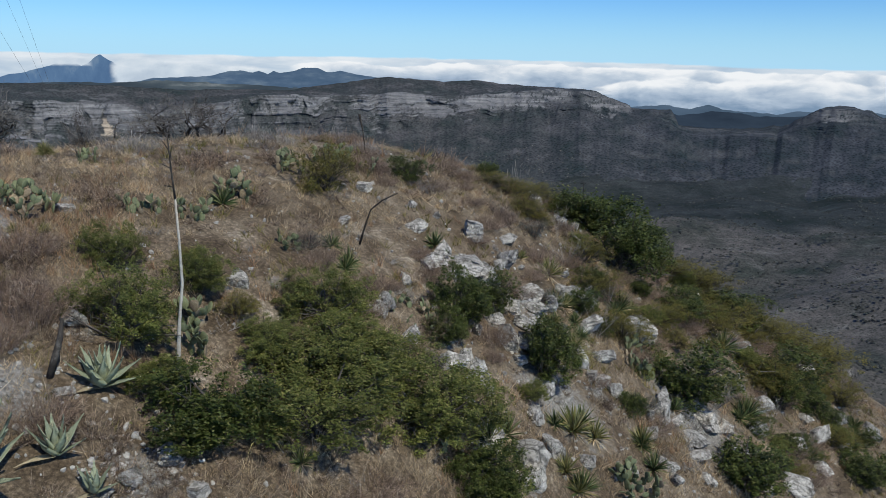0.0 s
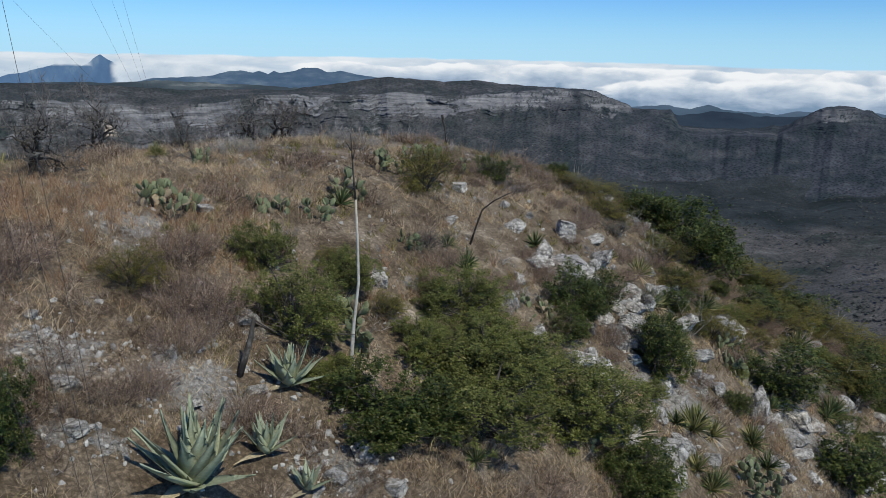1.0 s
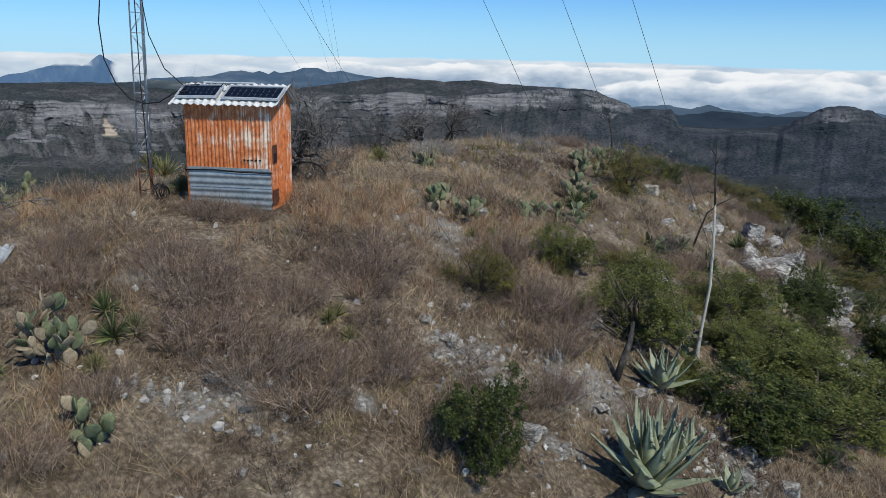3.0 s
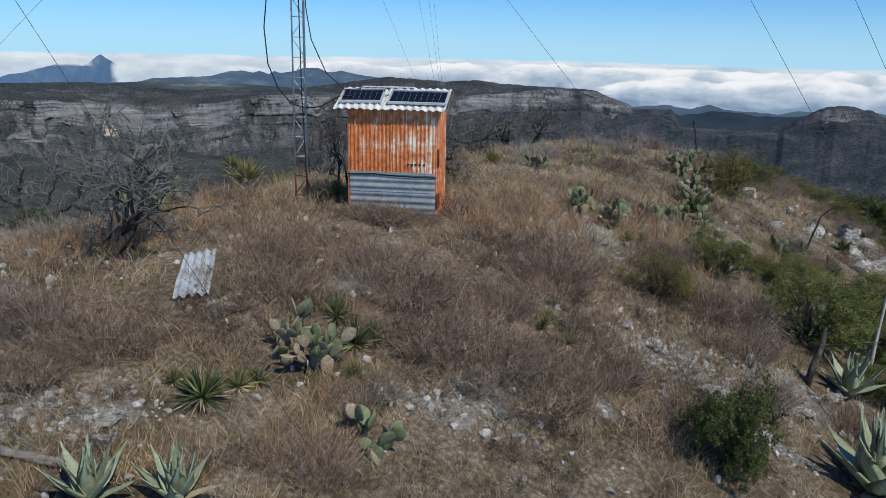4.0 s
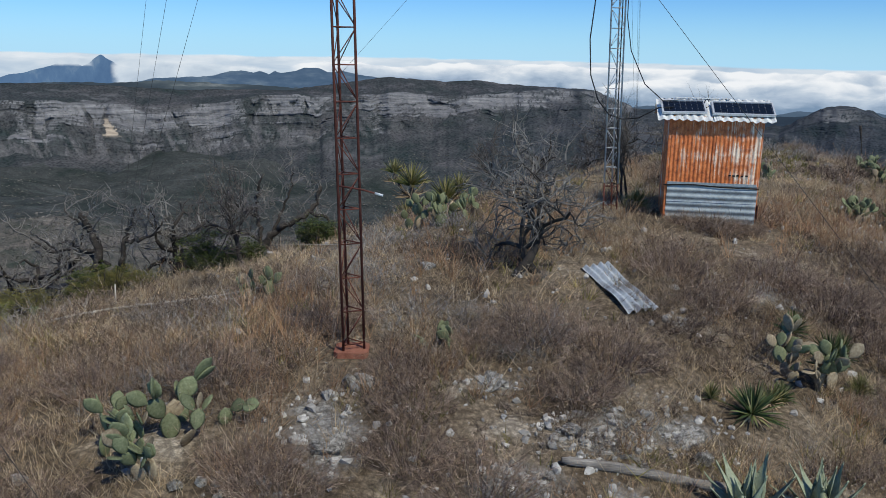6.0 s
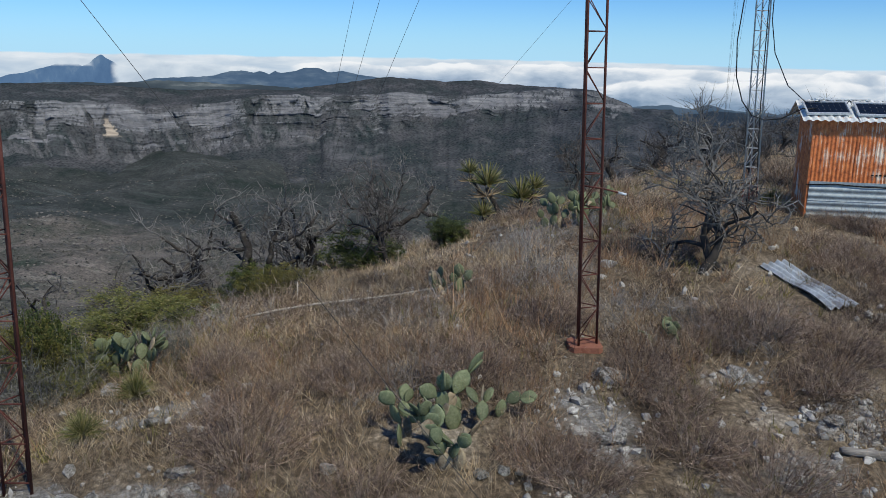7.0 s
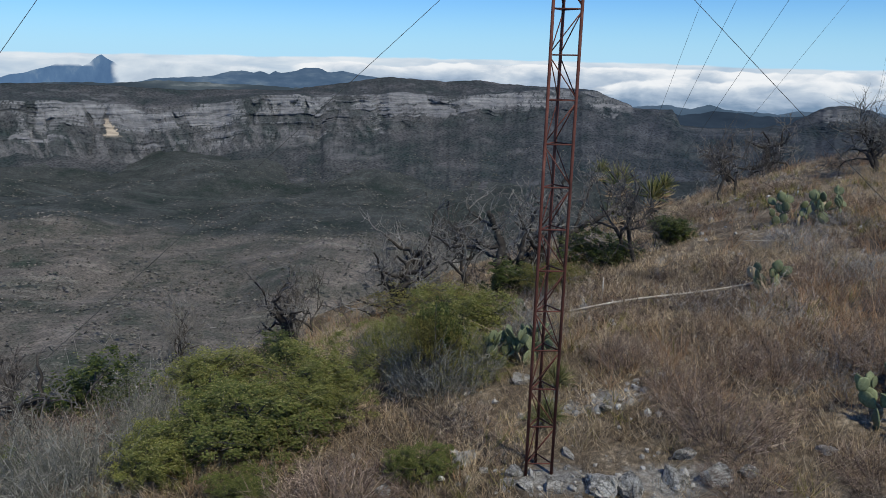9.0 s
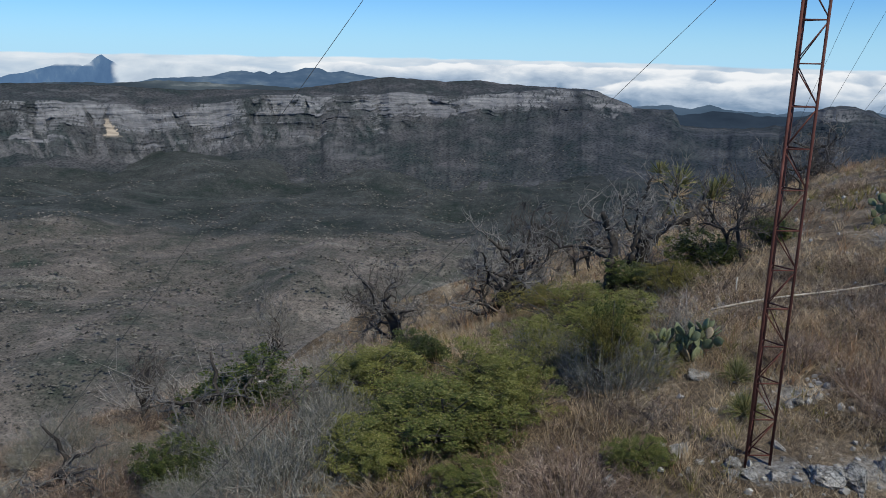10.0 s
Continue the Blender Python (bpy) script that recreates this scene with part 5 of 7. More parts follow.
def prickly_pear(x, y, w, h, seed, dry=0.12, label=""):
    TAKEN.append((x, y, w * 0.26))
    rng = np.random.default_rng(seed)
    root = thing("prickly_pear", at_ground(x, y), label or "clump of flat green prickly-pear cactus pads in dry grass", "cactus", "prickly pears")
    size = min(0.25, max(0.16, 0.32 * h))
    stems = int(np.clip(round(w / size * 1.7), 1, 12))
    todo = []
    for k in range(stems):
        a = rng.uniform(0, 6.28)
        rr = 0.42 * w * math.sqrt(rng.uniform(0, 1)) if stems > 1 else 0
        p = Vector((rr * math.cos(a), rr * math.sin(a), gz(x + rr * math.cos(a), y + rr * math.sin(a)) - gz(x, y) - 0.03))
        m = Matrix.Translation(p) @ Matrix.Rotation(rng.uniform(0, 6.28), 4, "Z") @ Matrix.Rotation(rng.normal() * 0.3, 4, "X")
        todo.append((m, 0, size * rng.uniform(0.85, 1.2)))
    count = 0
    tiers = 1 if h < 0.4 else 2 if h < 0.7 else 3 if h < 1.1 else 4
    while todo and count < 60:
        m, tier, s = todo.pop(0)
        dried = rng.uniform() < (dry + (0.25 if tier == 0 else 0))
        me = PADS_DRY[count % 2] if dried else PADS_GREEN[count % 3]
        ob = part("pad", me, root, "dried brown pad" if dried else "")
        ob.matrix_parent_inverse = Matrix.Identity(4)
        ob.matrix_basis = m @ Matrix.Diagonal((s, s, s, 1))
        count += 1
        if tier + 1 < tiers:
            for _ in range(rng.integers(1, 4) if tier < 2 else rng.integers(0, 3)):
                side = rng.uniform(-0.9, 0.9)
                top = Vector((0.33 * s * math.sin(side), 0, s * (0.62 + 0.36 * math.cos(side))))
                turn = Matrix.Rotation(side * 0.8, 4, "Y") @ Matrix.Rotation(rng.normal() * 0.35, 4, "X") @ Matrix.Rotation(rng.uniform(-1.3, 1.3), 4, "Z")
                todo.append((m @ Matrix.Translation(top * 0.96) @ turn, tier + 1, s * rng.uniform(0.8, 1.0)))
    return root


def agave_leaf_mesh(mat, seed, bend):
    """A thick channelled leaf, 1 long along +y, curving upward, with a spine at its tip."""
    n = 10
    V = []
    for i in range(n):
        s = i / (n - 1)
        half = 0.105 * (0.62 + 0.75 * math.sin(math.pi * min(1, s * 1.15 + 0.12)) ** 1.0) * (1 - s**2.6) + 0.003
        cz = bend * s * s
        thick = 0.035 * (1 - s) + 0.004
        for u, dz in ((-1, 0.045), (-0.5, 0.012), (0, 0.0), (0.5, 0.012), (1, 0.045)):
            V.append((u * half, s, cz + dz * (1 - 0.6 * s)))
        V.append((0, s, cz - thick))
    V = np.array(V)
    F = []
    for i in range(n - 1):
        o, p = i * 6, (i + 1) * 6
        ring = [0, 1, 2, 3, 4, 5]
        for k in range(6):
            a, b = ring[k], ring[(k + 1) % 6]
            F += [(o + a, o + b, p + b), (o + a, p + b, p + a)]
    return tri_mesh("leaf", V, np.array(F), mat, True)


AGAVE_LEAVES = [agave_leaf_mesh(M_AGAVE, 301 + k, b) for k, b in enumerate((0.10, 0.2, 0.02))]
AGAVE_DRY = agave_leaf_mesh(M_AGAVEDRY, 311, -0.18)


def agave(x, y, w, h, seed, count=24, label=""):
    TAKEN.append((x, y, w * 0.5))
    rng = np.random.default_rng(seed)
    root = thing("agave", at_ground(x, y), label or "grey-green agave rosette with stiff pointed leaves", "agave", "agaves")
    for k in range(count):
        f = k / (count - 1)
        tilt = 8 + 72 * f**0.8 + rng.normal() * 4
        rz = k * 137.5 + rng.normal() * 8
        length = (0.56 * w * (0.85 + 0.2 * math.sin(f * 3.1))) * rng.uniform(0.9, 1.08)
        dry = f < 0.12 and rng.uniform() < 0.6
        ob = part("leaf", AGAVE_DRY if dry else AGAVE_LEAVES[k % 3], root, "withered yellow leaf" if dry else "")
        ob.matrix_basis = pose(0, 0, 0.05 + 0.06 * f, 0, 0, rz) @ pose(0, 0.04 * (1 - f), 0, tilt) @ Matrix.Diagonal((length * 1.22, length * 1.04, length, 1))
    return root


def rosette_mesh(name, mat, seed, n, spread, width, droop):
    rng = np.random.default_rng(seed)
    rz = rng.uniform(0, 2 * np.pi, n)
    tilt = np.radians(rng.uniform(spread[0], spread[1], n))
    d = np.stack([np.cos(rz) * np.cos(tilt), np.sin(rz) * np.cos(tilt), np.sin(tilt)], 1)
    base = d * 0.04 + (0, 0, 0.05)
    V, F = blades(base, d, rng.uniform(0.38, 0.56, n), np.full(n, width), np.full(n, droop) * rng.uniform(0.2, 1.3, n), rng)
    return tri_mesh(name, V, F, mat)


ROSETTES = [rosette_mesh("leaf_rosette", M_YUCCA, 401, 95, (-5, 85), 0.036, 0.12), rosette_mesh("leaf_rosette", M_YUCCAGOLD, 402, 80, (5, 85), 0.034, 0.15), rosette_mesh("leaf_rosette", M_YUCCA, 403, 110, (-15, 88), 0.030, 0.10)]
DRYSKIRTS = [rosette_mesh("dry_leaves", M_GRASS, 411, 40, (-35, 20), 0.03, 0.3)]
SEDGE = rosette_mesh("grass_blades", M_YUCCAGOLD, 421, 230, (15, 88), 0.011, 0.6)


def yucca(x, y, w, h, k, label=""):
    TAKEN.append((x, y, w * 0.45))
    root = thing("yucca", at_ground(x, y, k * 1.7), label or ("small yucca rosette of stiff green sword leaves" if k % 3 != 1 else "small yellow-green yucca rosette of narrow leaves"), "yucca", "yucca rosettes")
    for name, me, s in (("leaf_rosette", ROSETTES[k % 3], 1.0), ("dry_leaves", DRYSKIRTS[0], 0.8)):
        ob = part(name, me, root)
        ob.scale = (w * s, w * s, max(h, w * 0.75) * 1.45 * s)
    return root


def sedge(x, y, w, h, k):
    root = thing("bear_grass", at_ground(x, y, k * 2.1), "arching tuft of pale yellow-green bear grass", "grass tuft", "bear grass tufts")
    for r in range(2):
        ob = part("grass_blades", SEDGE, root)
        ob.rotation_euler.z = r * 1.3
        ob.scale = (w * 1.1, w * 1.1, h * 1.9)
    return root


def yucca_tree(x, y, label):
    root = thing("yucca_tree", at_ground(x, y), label, "yucca")
    z0 = gz(x, y)
    heads = (((-0.8, -0.6, 1.75), 1.3), ((0.45, -0.7, 1.3), 1.25), ((-0.95, -0.9, 0.7), 0.95), ((-1.45, -0.2, 2.2), 0.8), ((0.95, -0.4, 1.65), 0.95))
    for (hx, hy, hz), s in heads:
        root_pt = np.array((hx * 0.35 + 0.1, hy * 0.4, -0.1))
        top = np.array((hx, hy, hz))
        mid = root_pt * 0.5 + top * 0.5 + (0.1 * s, 0, 0.1)
        trunk = part("trunk", Geo().add(*tube([root_pt, mid, top], (0.10 * s, 0.075 * s, 0.065 * s), 8)).mesh("trunk", M_BARK, True), root)
        part("dry_leaves", DRYSKIRTS[0], trunk).matrix_basis = Matrix.Translation(top - np.array((0, 0, 0.18))) @ Matrix.Diagonal((s * 1.1, s * 1.1, -s * 1.6, 1))
        part("leaf_rosette", ROSETTES[1], trunk).matrix_basis = Matrix.Translation(top) @ Matrix.Diagonal((s * 1.45, s * 1.45, s * 1.45, 1))
    return root


# ---------------------------------------------------------------- leafless trees
def bare_tree(seed, spread=1.0, depth=5, gnarl=0.35, trunks=1, thick=0.04, crown=None, tips=4):
    """A leafless unit tree, about 1 high and as wide: trunk and limbs, and its twigs."""
    rng = np.random.default_rng(seed)
    wood, thin = Geo(), Geo()
    tb, tt, tw = [], [], []

    def grow(p, d, length, r, level):
        n = 4 if level < 3 else 3
        pts, rad = [p], [r]
        for k in range(n):
            d = d + rng.normal(size=3) * gnarl * 0.55
            d[2] += 0.02
            d /= np.linalg.norm(d)
            pts.append(pts[-1] + d * length / n)
            rad.append(r * (1 - 0.38 * (k + 1) / n))
        (wood if level < 3 else thin).add(*tube(pts, rad, 7 if level < 2 else 4 if level < 3 else 3, False))
        if level >= depth:
            m = tips
            i = rng.integers(1, len(pts), m)
            b = np.array(pts)[i]
            tb.append(b)
            tt.append(b + (d + rng.normal(size=(m, 3)) * 0.9) * length * rng.uniform(0.4, 1.0, (m, 1)))
            tw.append(np.full(m, max(r * 1.1, 0.0048)))
            return
        for _ in range(int(rng.integers(2, 5)) + (1 if level == 0 else 0)):
            k = int(rng.integers(len(pts) - 2 if level == 0 else 2, len(pts)))
            a = rng.normal(size=3)
            a -= d * (a @ d)
            a /= np.linalg.norm(a) + 1e-9
            nd = d * rng.uniform(0.35, 0.8) + a * rng.uniform(0.6, 1.0) * spread
            nd[2] += 0.16
            grow(pts[k], nd / np.linalg.norm(nd), length * rng.uniform(0.62, 0.88), max(rad[k] * rng.uniform(0.55, 0.78), 0.0044), level + 1)

    for k in range(trunks):
        d = np.array((rng.normal() * 0.55, rng.normal() * 0.55, 1.0))
        grow(np.array((rng.normal() * 0.03 * trunks, rng.normal() * 0.03 * trunks, -0.04)), d / np.linalg.norm(d), rng.uniform(0.26, 0.34), thick * (0.7 if trunks > 1 else 1.0), 0)
    thin.add(*slivers(np.concatenate(tb), np.concatenate(tt), np.concatenate(tw), rng))
    every = np.concatenate(wood.v + thin.v)
    wide = np.percentile(np.hypot(every[:, 0], every[:, 1]), 97)
    fit = np.array((0.5 / wide, 0.5 / wide, 1.0 / np.percentile(every[:, 2], 99)))
    for g in (wood, thin):
        g.v = [v * fit for v in g.v]
    return wood.mesh("trunk", M_BARK, True), thin.mesh("twig_crown", crown or M_BRANCH)


def snag(seed, limbs):
    """A dead gnarled unit tree: thick leaning trunk, crooked spreading limbs, short bare twigs."""
    rng = np.random.default_rng(seed)
    wood, thin = Geo(), Geo()

    def crooked(p, d, length, r0, r1, n, geo, sides, bend):
        pts, rad = [np.array(p, float)], [r0]
        for k in range(n):
            d = d + rng.normal(size=3) * bend
            d = d / np.linalg.norm(d)
            pts.append(pts[-1] + d * length / n * rng.uniform(0.7, 1.3))
            rad.append(r0 + (r1 - r0) * (k + 1) / n)
        geo.add(*tube(pts, rad, sides, False))
        return pts

    trunk = crooked((0, 0, -0.05), np.array((0.25 * rng.normal(), 0.2 * rng.normal(), 1.0)), 0.5, 0.07, 0.05, 5, wood, 8, 0.22)
    for k in range(limbs):
        a = 6.283 * k / limbs + rng.normal() * 0.3
        p = trunk[rng.integers(2, 6)]
        limb = crooked(p, np.array((math.cos(a), math.sin(a), rng.uniform(0.0, 0.9))), rng.uniform(0.35, 0.6), 0.026, 0.007, 6, wood, 6, 0.38)
        for j in range(6):
            q = limb[rng.integers(1, 7)]
            d = rng.normal(size=3) + (math.cos(a) * 0.5, math.sin(a) * 0.5, 0.45)
            branch = crooked(q, d / np.linalg.norm(d), rng.uniform(0.15, 0.32), 0.0075, 0.0036, 5, thin, 4, 0.45)
            for i in range(7):
                e = branch[rng.integers(1, 6)]
                d = rng.normal(size=3) + (0, 0, 0.5)
                crooked(e, d / np.linalg.norm(d), rng.uniform(0.06, 0.17), 0.0034, 0.0018, 3, thin, 3, 0.4)
    every = np.concatenate(wood.v + thin.v)
    wide = np.percentile(np.hypot(every[:, 0], every[:, 1]), 96)
    fit = np.array((0.5 / wide, 0.5 / wide, 1.0 / np.percentile(every[:, 2], 99)))
    for g in (wood, thin):
        g.v = [v * fit for v in g.v]
    return wood.mesh("trunk", M_BARK, True), thin.mesh("twig_crown", M_SNAG)


def veteran(seed, drop, limbs):
    """A dead tree with heavy crooked limbs of its own shape, in metres, bristling with pale bare twigs."""
    rng = np.random.default_rng(seed)
    wood, thin = Geo(), Geo()
    for pts, r0, r1, shoots in (([(0.05, 0.05, -drop - 0.1), (-0.04, 0, -0.5 * drop), (0, 0, 0.05)], 0.13, 0.10, 0),) + limbs:
        P = np.array(pts, float) + (0, 0, drop)
        s = np.linspace(0, len(P) - 1, 4 * len(P))
        Q = np.stack([np.interp(s, np.arange(len(P)), P[:, k]) for k in range(3)], 1) + rng.normal(size=(len(s), 3)) * 0.022
        wood.add(*tube(Q, np.linspace(r0, r1, len(Q)) * rng.uniform(0.8, 1.25, len(Q)), 8))
        for _ in range(shoots):
            p = Q[rng.integers(len(Q) // 4, len(Q))]
            d = rng.normal(size=3) + (0, 0, 0.5)
            d /= np.linalg.norm(d)
            b = [p]
            for _ in range(5):
                d = d + rng.normal(size=3) * 0.4
                d /= np.linalg.norm(d)
                b.append(b[-1] + d * rng.uniform(0.08, 0.17))
            thin.add(*tube(b, np.linspace(0.014, 0.006, 6), 4, False))
            for _ in range(7):
                e = b[rng.integers(1, 6)]
                f = rng.normal(size=3) + (0, 0, 0.4)
                f /= np.linalg.norm(f)
                m = e + f * rng.uniform(0.08, 0.2)
                thin.add(*tube([e, m, m + (f + rng.normal(size=3) * 0.5) * 0.13], (0.007, 0.0055, 0.003), 3, False))
    return wood.mesh("trunk", M_BARK, True), thin.mesh("twig_crown", M_SNAG)


TREES = [bare_tree(501, 0.95, 4, 0.45, 2, 0.042, M_SNAG, 4), bare_tree(502, 0.9, 5, 0.5, 1), bare_tree(503, 0.8, 4, 0.38, 2), bare_tree(505, 0.9, 4, 0.5, 2),
         snag(507, 7), snag(509, 6),
         veteran(511, 0.7, (([(0, 0, -0.1), (0.02, 0, 0.4), (-0.1, 0, 0.75), (-0.28, 0, 1.05)], 0.10, 0.045, 5), ([(0, 0, 0.35), (-0.3, 0.05, 0.33), (-0.55, 0.1, 0.5), (-0.8, 0.1, 0.45)], 0.04, 0.018, 7), ([(0.35, 0.1, -0.1), (0.45, 0.1, 0.3), (0.55, 0.1, 0.7), (0.75, 0.1, 1.15)], 0.065, 0.022, 12),
                         ([(0.5, 0.1, 0.5), (0.8, 0, 0.55), (1.1, 0.1, 0.7), (1.3, 0.1, 1.0)], 0.035, 0.014, 9), ([(-0.1, 0, 0.75), (-0.45, 0.2, 0.85), (-0.7, 0.2, 1.1)], 0.03, 0.012, 7), ([(0.1, 0.3, 0), (-0.5, 0.4, 0.25), (-1.0, 0.5, 0.2), (-1.4, 0.5, 0.5)], 0.04, 0.014, 9))),
         veteran(513, 0.47, (([(0, 0, -0.1), (0.28, 0, 0.42), (0.63, 0, 0.63), (1.17, 0, 0.96), (1.41, 0.1, 1.2), (1.49, 0.1, 1.6)], 0.10, 0.045, 9), ([(1.17, 0, 0.96), (1.6, 0, 0.85), (1.75, 0.1, 0.6)], 0.05, 0.03, 4), ([(0, 0, 0), (-0.05, 0, 0.5), (-0.2, 0.2, 1.0), (-0.14, 0.2, 1.5), (0.05, 0.2, 1.9)], 0.075, 0.025, 14),
                         ([(-0.1, 0.1, 0.8), (-0.6, 0.2, 1.0), (-0.9, 0.3, 1.4)], 0.04, 0.015, 10), ([(0.3, 0, 0.45), (0.45, 0.3, 0.9), (0.7, 0.4, 1.5), (0.75, 0.4, 1.9)], 0.04, 0.014, 12), ([(0, 0, 0.2), (-0.5, 0.1, 0.4), (-1.0, 0.1, 0.35), (-1.3, 0.1, 0.6)], 0.05, 0.018, 10)))]


def dead_tree(x, y, w, h, k, rz, label):
    root = thing("bare_tree", at_ground(x, y, rz), label, "tree", "bare trees")
    for name, me in zip(("trunk", "twig_crown"), TREES[k]):
        ob = part(name, me, root)
        ob.scale = (w, w, h)
    return root
# ---------------------------------------------------------------- rocks
def rock_mesh(name, seed, cuts, mat, level=4):
    """A broken limestone block: planed faces, split beds and weathered grooves."""
    rng = np.random.default_rng(seed)
    bm = bmesh.new()
    bmesh.ops.create_icosphere(bm, subdivisions=level, radius=0.5)
    V = np.array([v.co for v in bm.verts])
    F = np.array([[v.index for v in f.verts] for f in bm.faces])
    bm.free()
    for _ in range(cuts):  # planed faces
        n = rng.normal(size=3) * (1, 1, 0.8)
        n /= np.linalg.norm(n)
        lim = rng.uniform(0.17, 0.31)
        V = V - np.outer(np.clip(V @ n - lim, 0, None), n)
    tilt = np.array((0.35 * rng.normal(), 0.35 * rng.normal(), 1.0))
    tilt /= np.linalg.norm(tilt)
    d = V @ tilt * rng.uniform(7, 10) + 0.5 * fbm(V[:, 0] * 3, V[:, 1] * 3 + seed, 2, seed)
    ledge = (d - np.floor(d)) ** 3
    out = V - np.outer(V @ tilt, tilt)
    V = V - out * (0.16 * ledge)[:, None]  # beds step back
    fissure = np.abs(fbm(V[:, 0] * 3.2 + seed, V[:, 1] * 3.2 + V[:, 2] * 0.8, 3, seed + 3))
    V = V * (1 - 0.16 * np.clip(1 - fissure / 0.12, 0, 1))[:, None]
    V = V * (1 + 0.06 * fbm(V[:, 0] * 7 + seed, V[:, 1] * 7 + V[:, 2] * 5, 4, seed)[:, None])
    V = V / np.abs(V).max(0) * 0.46
    V[:, 2] = V[:, 2] * 0.85 + 0.22
    return tri_mesh(name, V, F, mat, False)


ROCKS = [rock_mesh("boulder", 601 + k, 12 + k, M_ROCK) for k in range(8)]


def boulder(x, y, w, h, k):
    ob = single("boulder", ROCKS[k % 8], at_ground(x, y, (k * 1.93) % 6.28, 1.0, 0.14 * h) @ Matrix.Rotation(0.3 * math.sin(k * 2.7), 4, "X") @ Matrix.Rotation(0.3 * math.sin(k * 4.1), 4, "Y"), "pale grey limestone boulder half sunk in the slope", "boulder", "boulders on the hill")
    ob.scale = (w * 1.3, w * 1.0, h * 1.45)
    return ob


for k, row in enumerate((
    (0.41, 22.33, 1.7, 0.9), (1.25, 22.7, 1.0, 0.7), (6.67, 25.68, 1.3, 1.04), (2.48, 23.0, 0.8, 0.6), (2.6, 22.0, 0.75, 0.36), (2.1, 26.1, 0.7, 0.38), (-1.34, 18.3, 0.5, 0.6),
    (-4.3, 16.4, 0.32, 0.32), (-8.07, 10.3, 0.52, 0.45), (-7.1, 11.7, 0.26, 0.3), (-7.7, 9.65, 0.37, 0.21), (2.1, 15.9, 1.35, 1.3), (3.9, 21.4, 0.75, 0.95), (2.0, 19.5, 0.45, 0.3),
    (7.2, 20.0, 0.42, 0.38), (11.9, 31.0, 0.75, 0.5), (15.8, 33.8, 1.4, 0.7), (-4.1, 11.3, 0.54, 0.27), (-4.4, 10.6, 0.43, 0.26), (7.2, 21.6, 0.9, 0.45), (0.0, 22.6, 0.8, 0.8))):
    boulder(*row, k)
for k, row in enumerate((
    (-16.39, 7.68, 0.19, 0.12), (-17.26, 8.15, 0.36, 0.13), (-15.28, 7.45, 0.36, 0.17), (-16.51, 7.37, 0.3, 0.16), (-15.19, 7.14, 0.2, 0.22), (-18.06, 11.7, 0.27, 0.25), (-16.84, 6.66, 0.18, 0.12),
    (-11.0, 8.36, 0.21, 0.11), (-17.06, 9.27, 0.15, 0.13), (-18.83, 8.09, 0.28, 0.2), (-19.0, 6.95, 0.24, 0.14), (-20.26, 6.44, 0.18, 0.1), (-25.42, 6.75, 0.24, 0.27), (-24.05, 6.1, 0.36, 0.36),
    (-23.8, 6.02, 0.38, 0.28), (-26.19, 6.35, 0.2, 0.12), (-18.71, 8.17, 0.25, 0.17), (-18.86, 6.98, 0.3, 0.22), (-20.05, 6.5, 0.13, 0.1), (-23.28, 11.56, 0.24, 0.12), (-21.5, 17.0, 0.5, 0.25), (-24.3, 6.75, 0.22, 0.1))):
    boulder(*row, k + 3)
for k, row in enumerate((
    (-24.75, 6.25, 0.24, 0.12), (-24.5, 6.2, 0.2, 0.1), (-24.95, 6.3, 0.18, 0.1), (-23.3, 6.22, 0.32, 0.2), (-22.93, 6.1, 0.34, 0.22), (-22.6, 6.2, 0.24, 0.17), (-23.1, 6.55, 0.24, 0.15), (-21.7, 6.5, 0.2, 0.17), (-24.9, 6.45, 0.26, 0.16), (-24.6, 8.6, 0.4, 0.07), (-24.2, 8.5, 0.45, 0.07),
    (-23.75, 7.6, 0.3, 0.12), (-6.9, 11.2, 0.3, 0.2), (-6.5, 10.9, 0.28, 0.16), (-5.8, 11.6, 0.3, 0.22), (-9.1, 11.6, 0.3, 0.2), (-8.7, 11.2, 0.4, 0.2), (-11.6, 9.0, 0.3, 0.14), (-11.2, 8.7, 0.26, 0.14),
    (8.9, 23.6, 0.9, 0.5), (10.4, 25.0, 0.8, 0.5), (11.5, 27.2, 0.9, 0.6), (6.0, 19.4, 0.6, 0.4), (4.6, 18.0, 0.5, 0.4))):
    boulder(*row, k + 1)
for k, row in enumerate(((-4.2, 16.53, 0.49, 0.49), (-1.53, 17.98, 0.52, 0.52), (0.74, 21.5, 0.79, 1), (2.53, 22.94, 1, 0.67), (6.2, 25.4, 0.9, 0.8), (10.56, 33.5, 1.02, 0.6), (2.61, 16.59, 0.52, 1.18), (1.89, 15.15, 0.61, 0.73), (-3.6, 10.9, 0.4, 0.25), (-4.6, 10.3, 0.4, 0.2), (7.4, 20.09, 0.5, 0.42), (12.15, 25.46, 0.65, 0.86), (13.03, 25.3, 0.66, 0.66), (13.78, 27.49, 0.7, 0.93), (5.66, 20.3, 0.48, 0.64), (8.15, 23.2, 1.2, 0.6), (8.95, 22.5, 1, 0.56), (10.58, 27.2, 0.44, 0.87), (17.63, 30.86, 1.2, 0.8), (10.96, 23.06, 1.1, 0.7))):
    boulder(*row, k + 2)
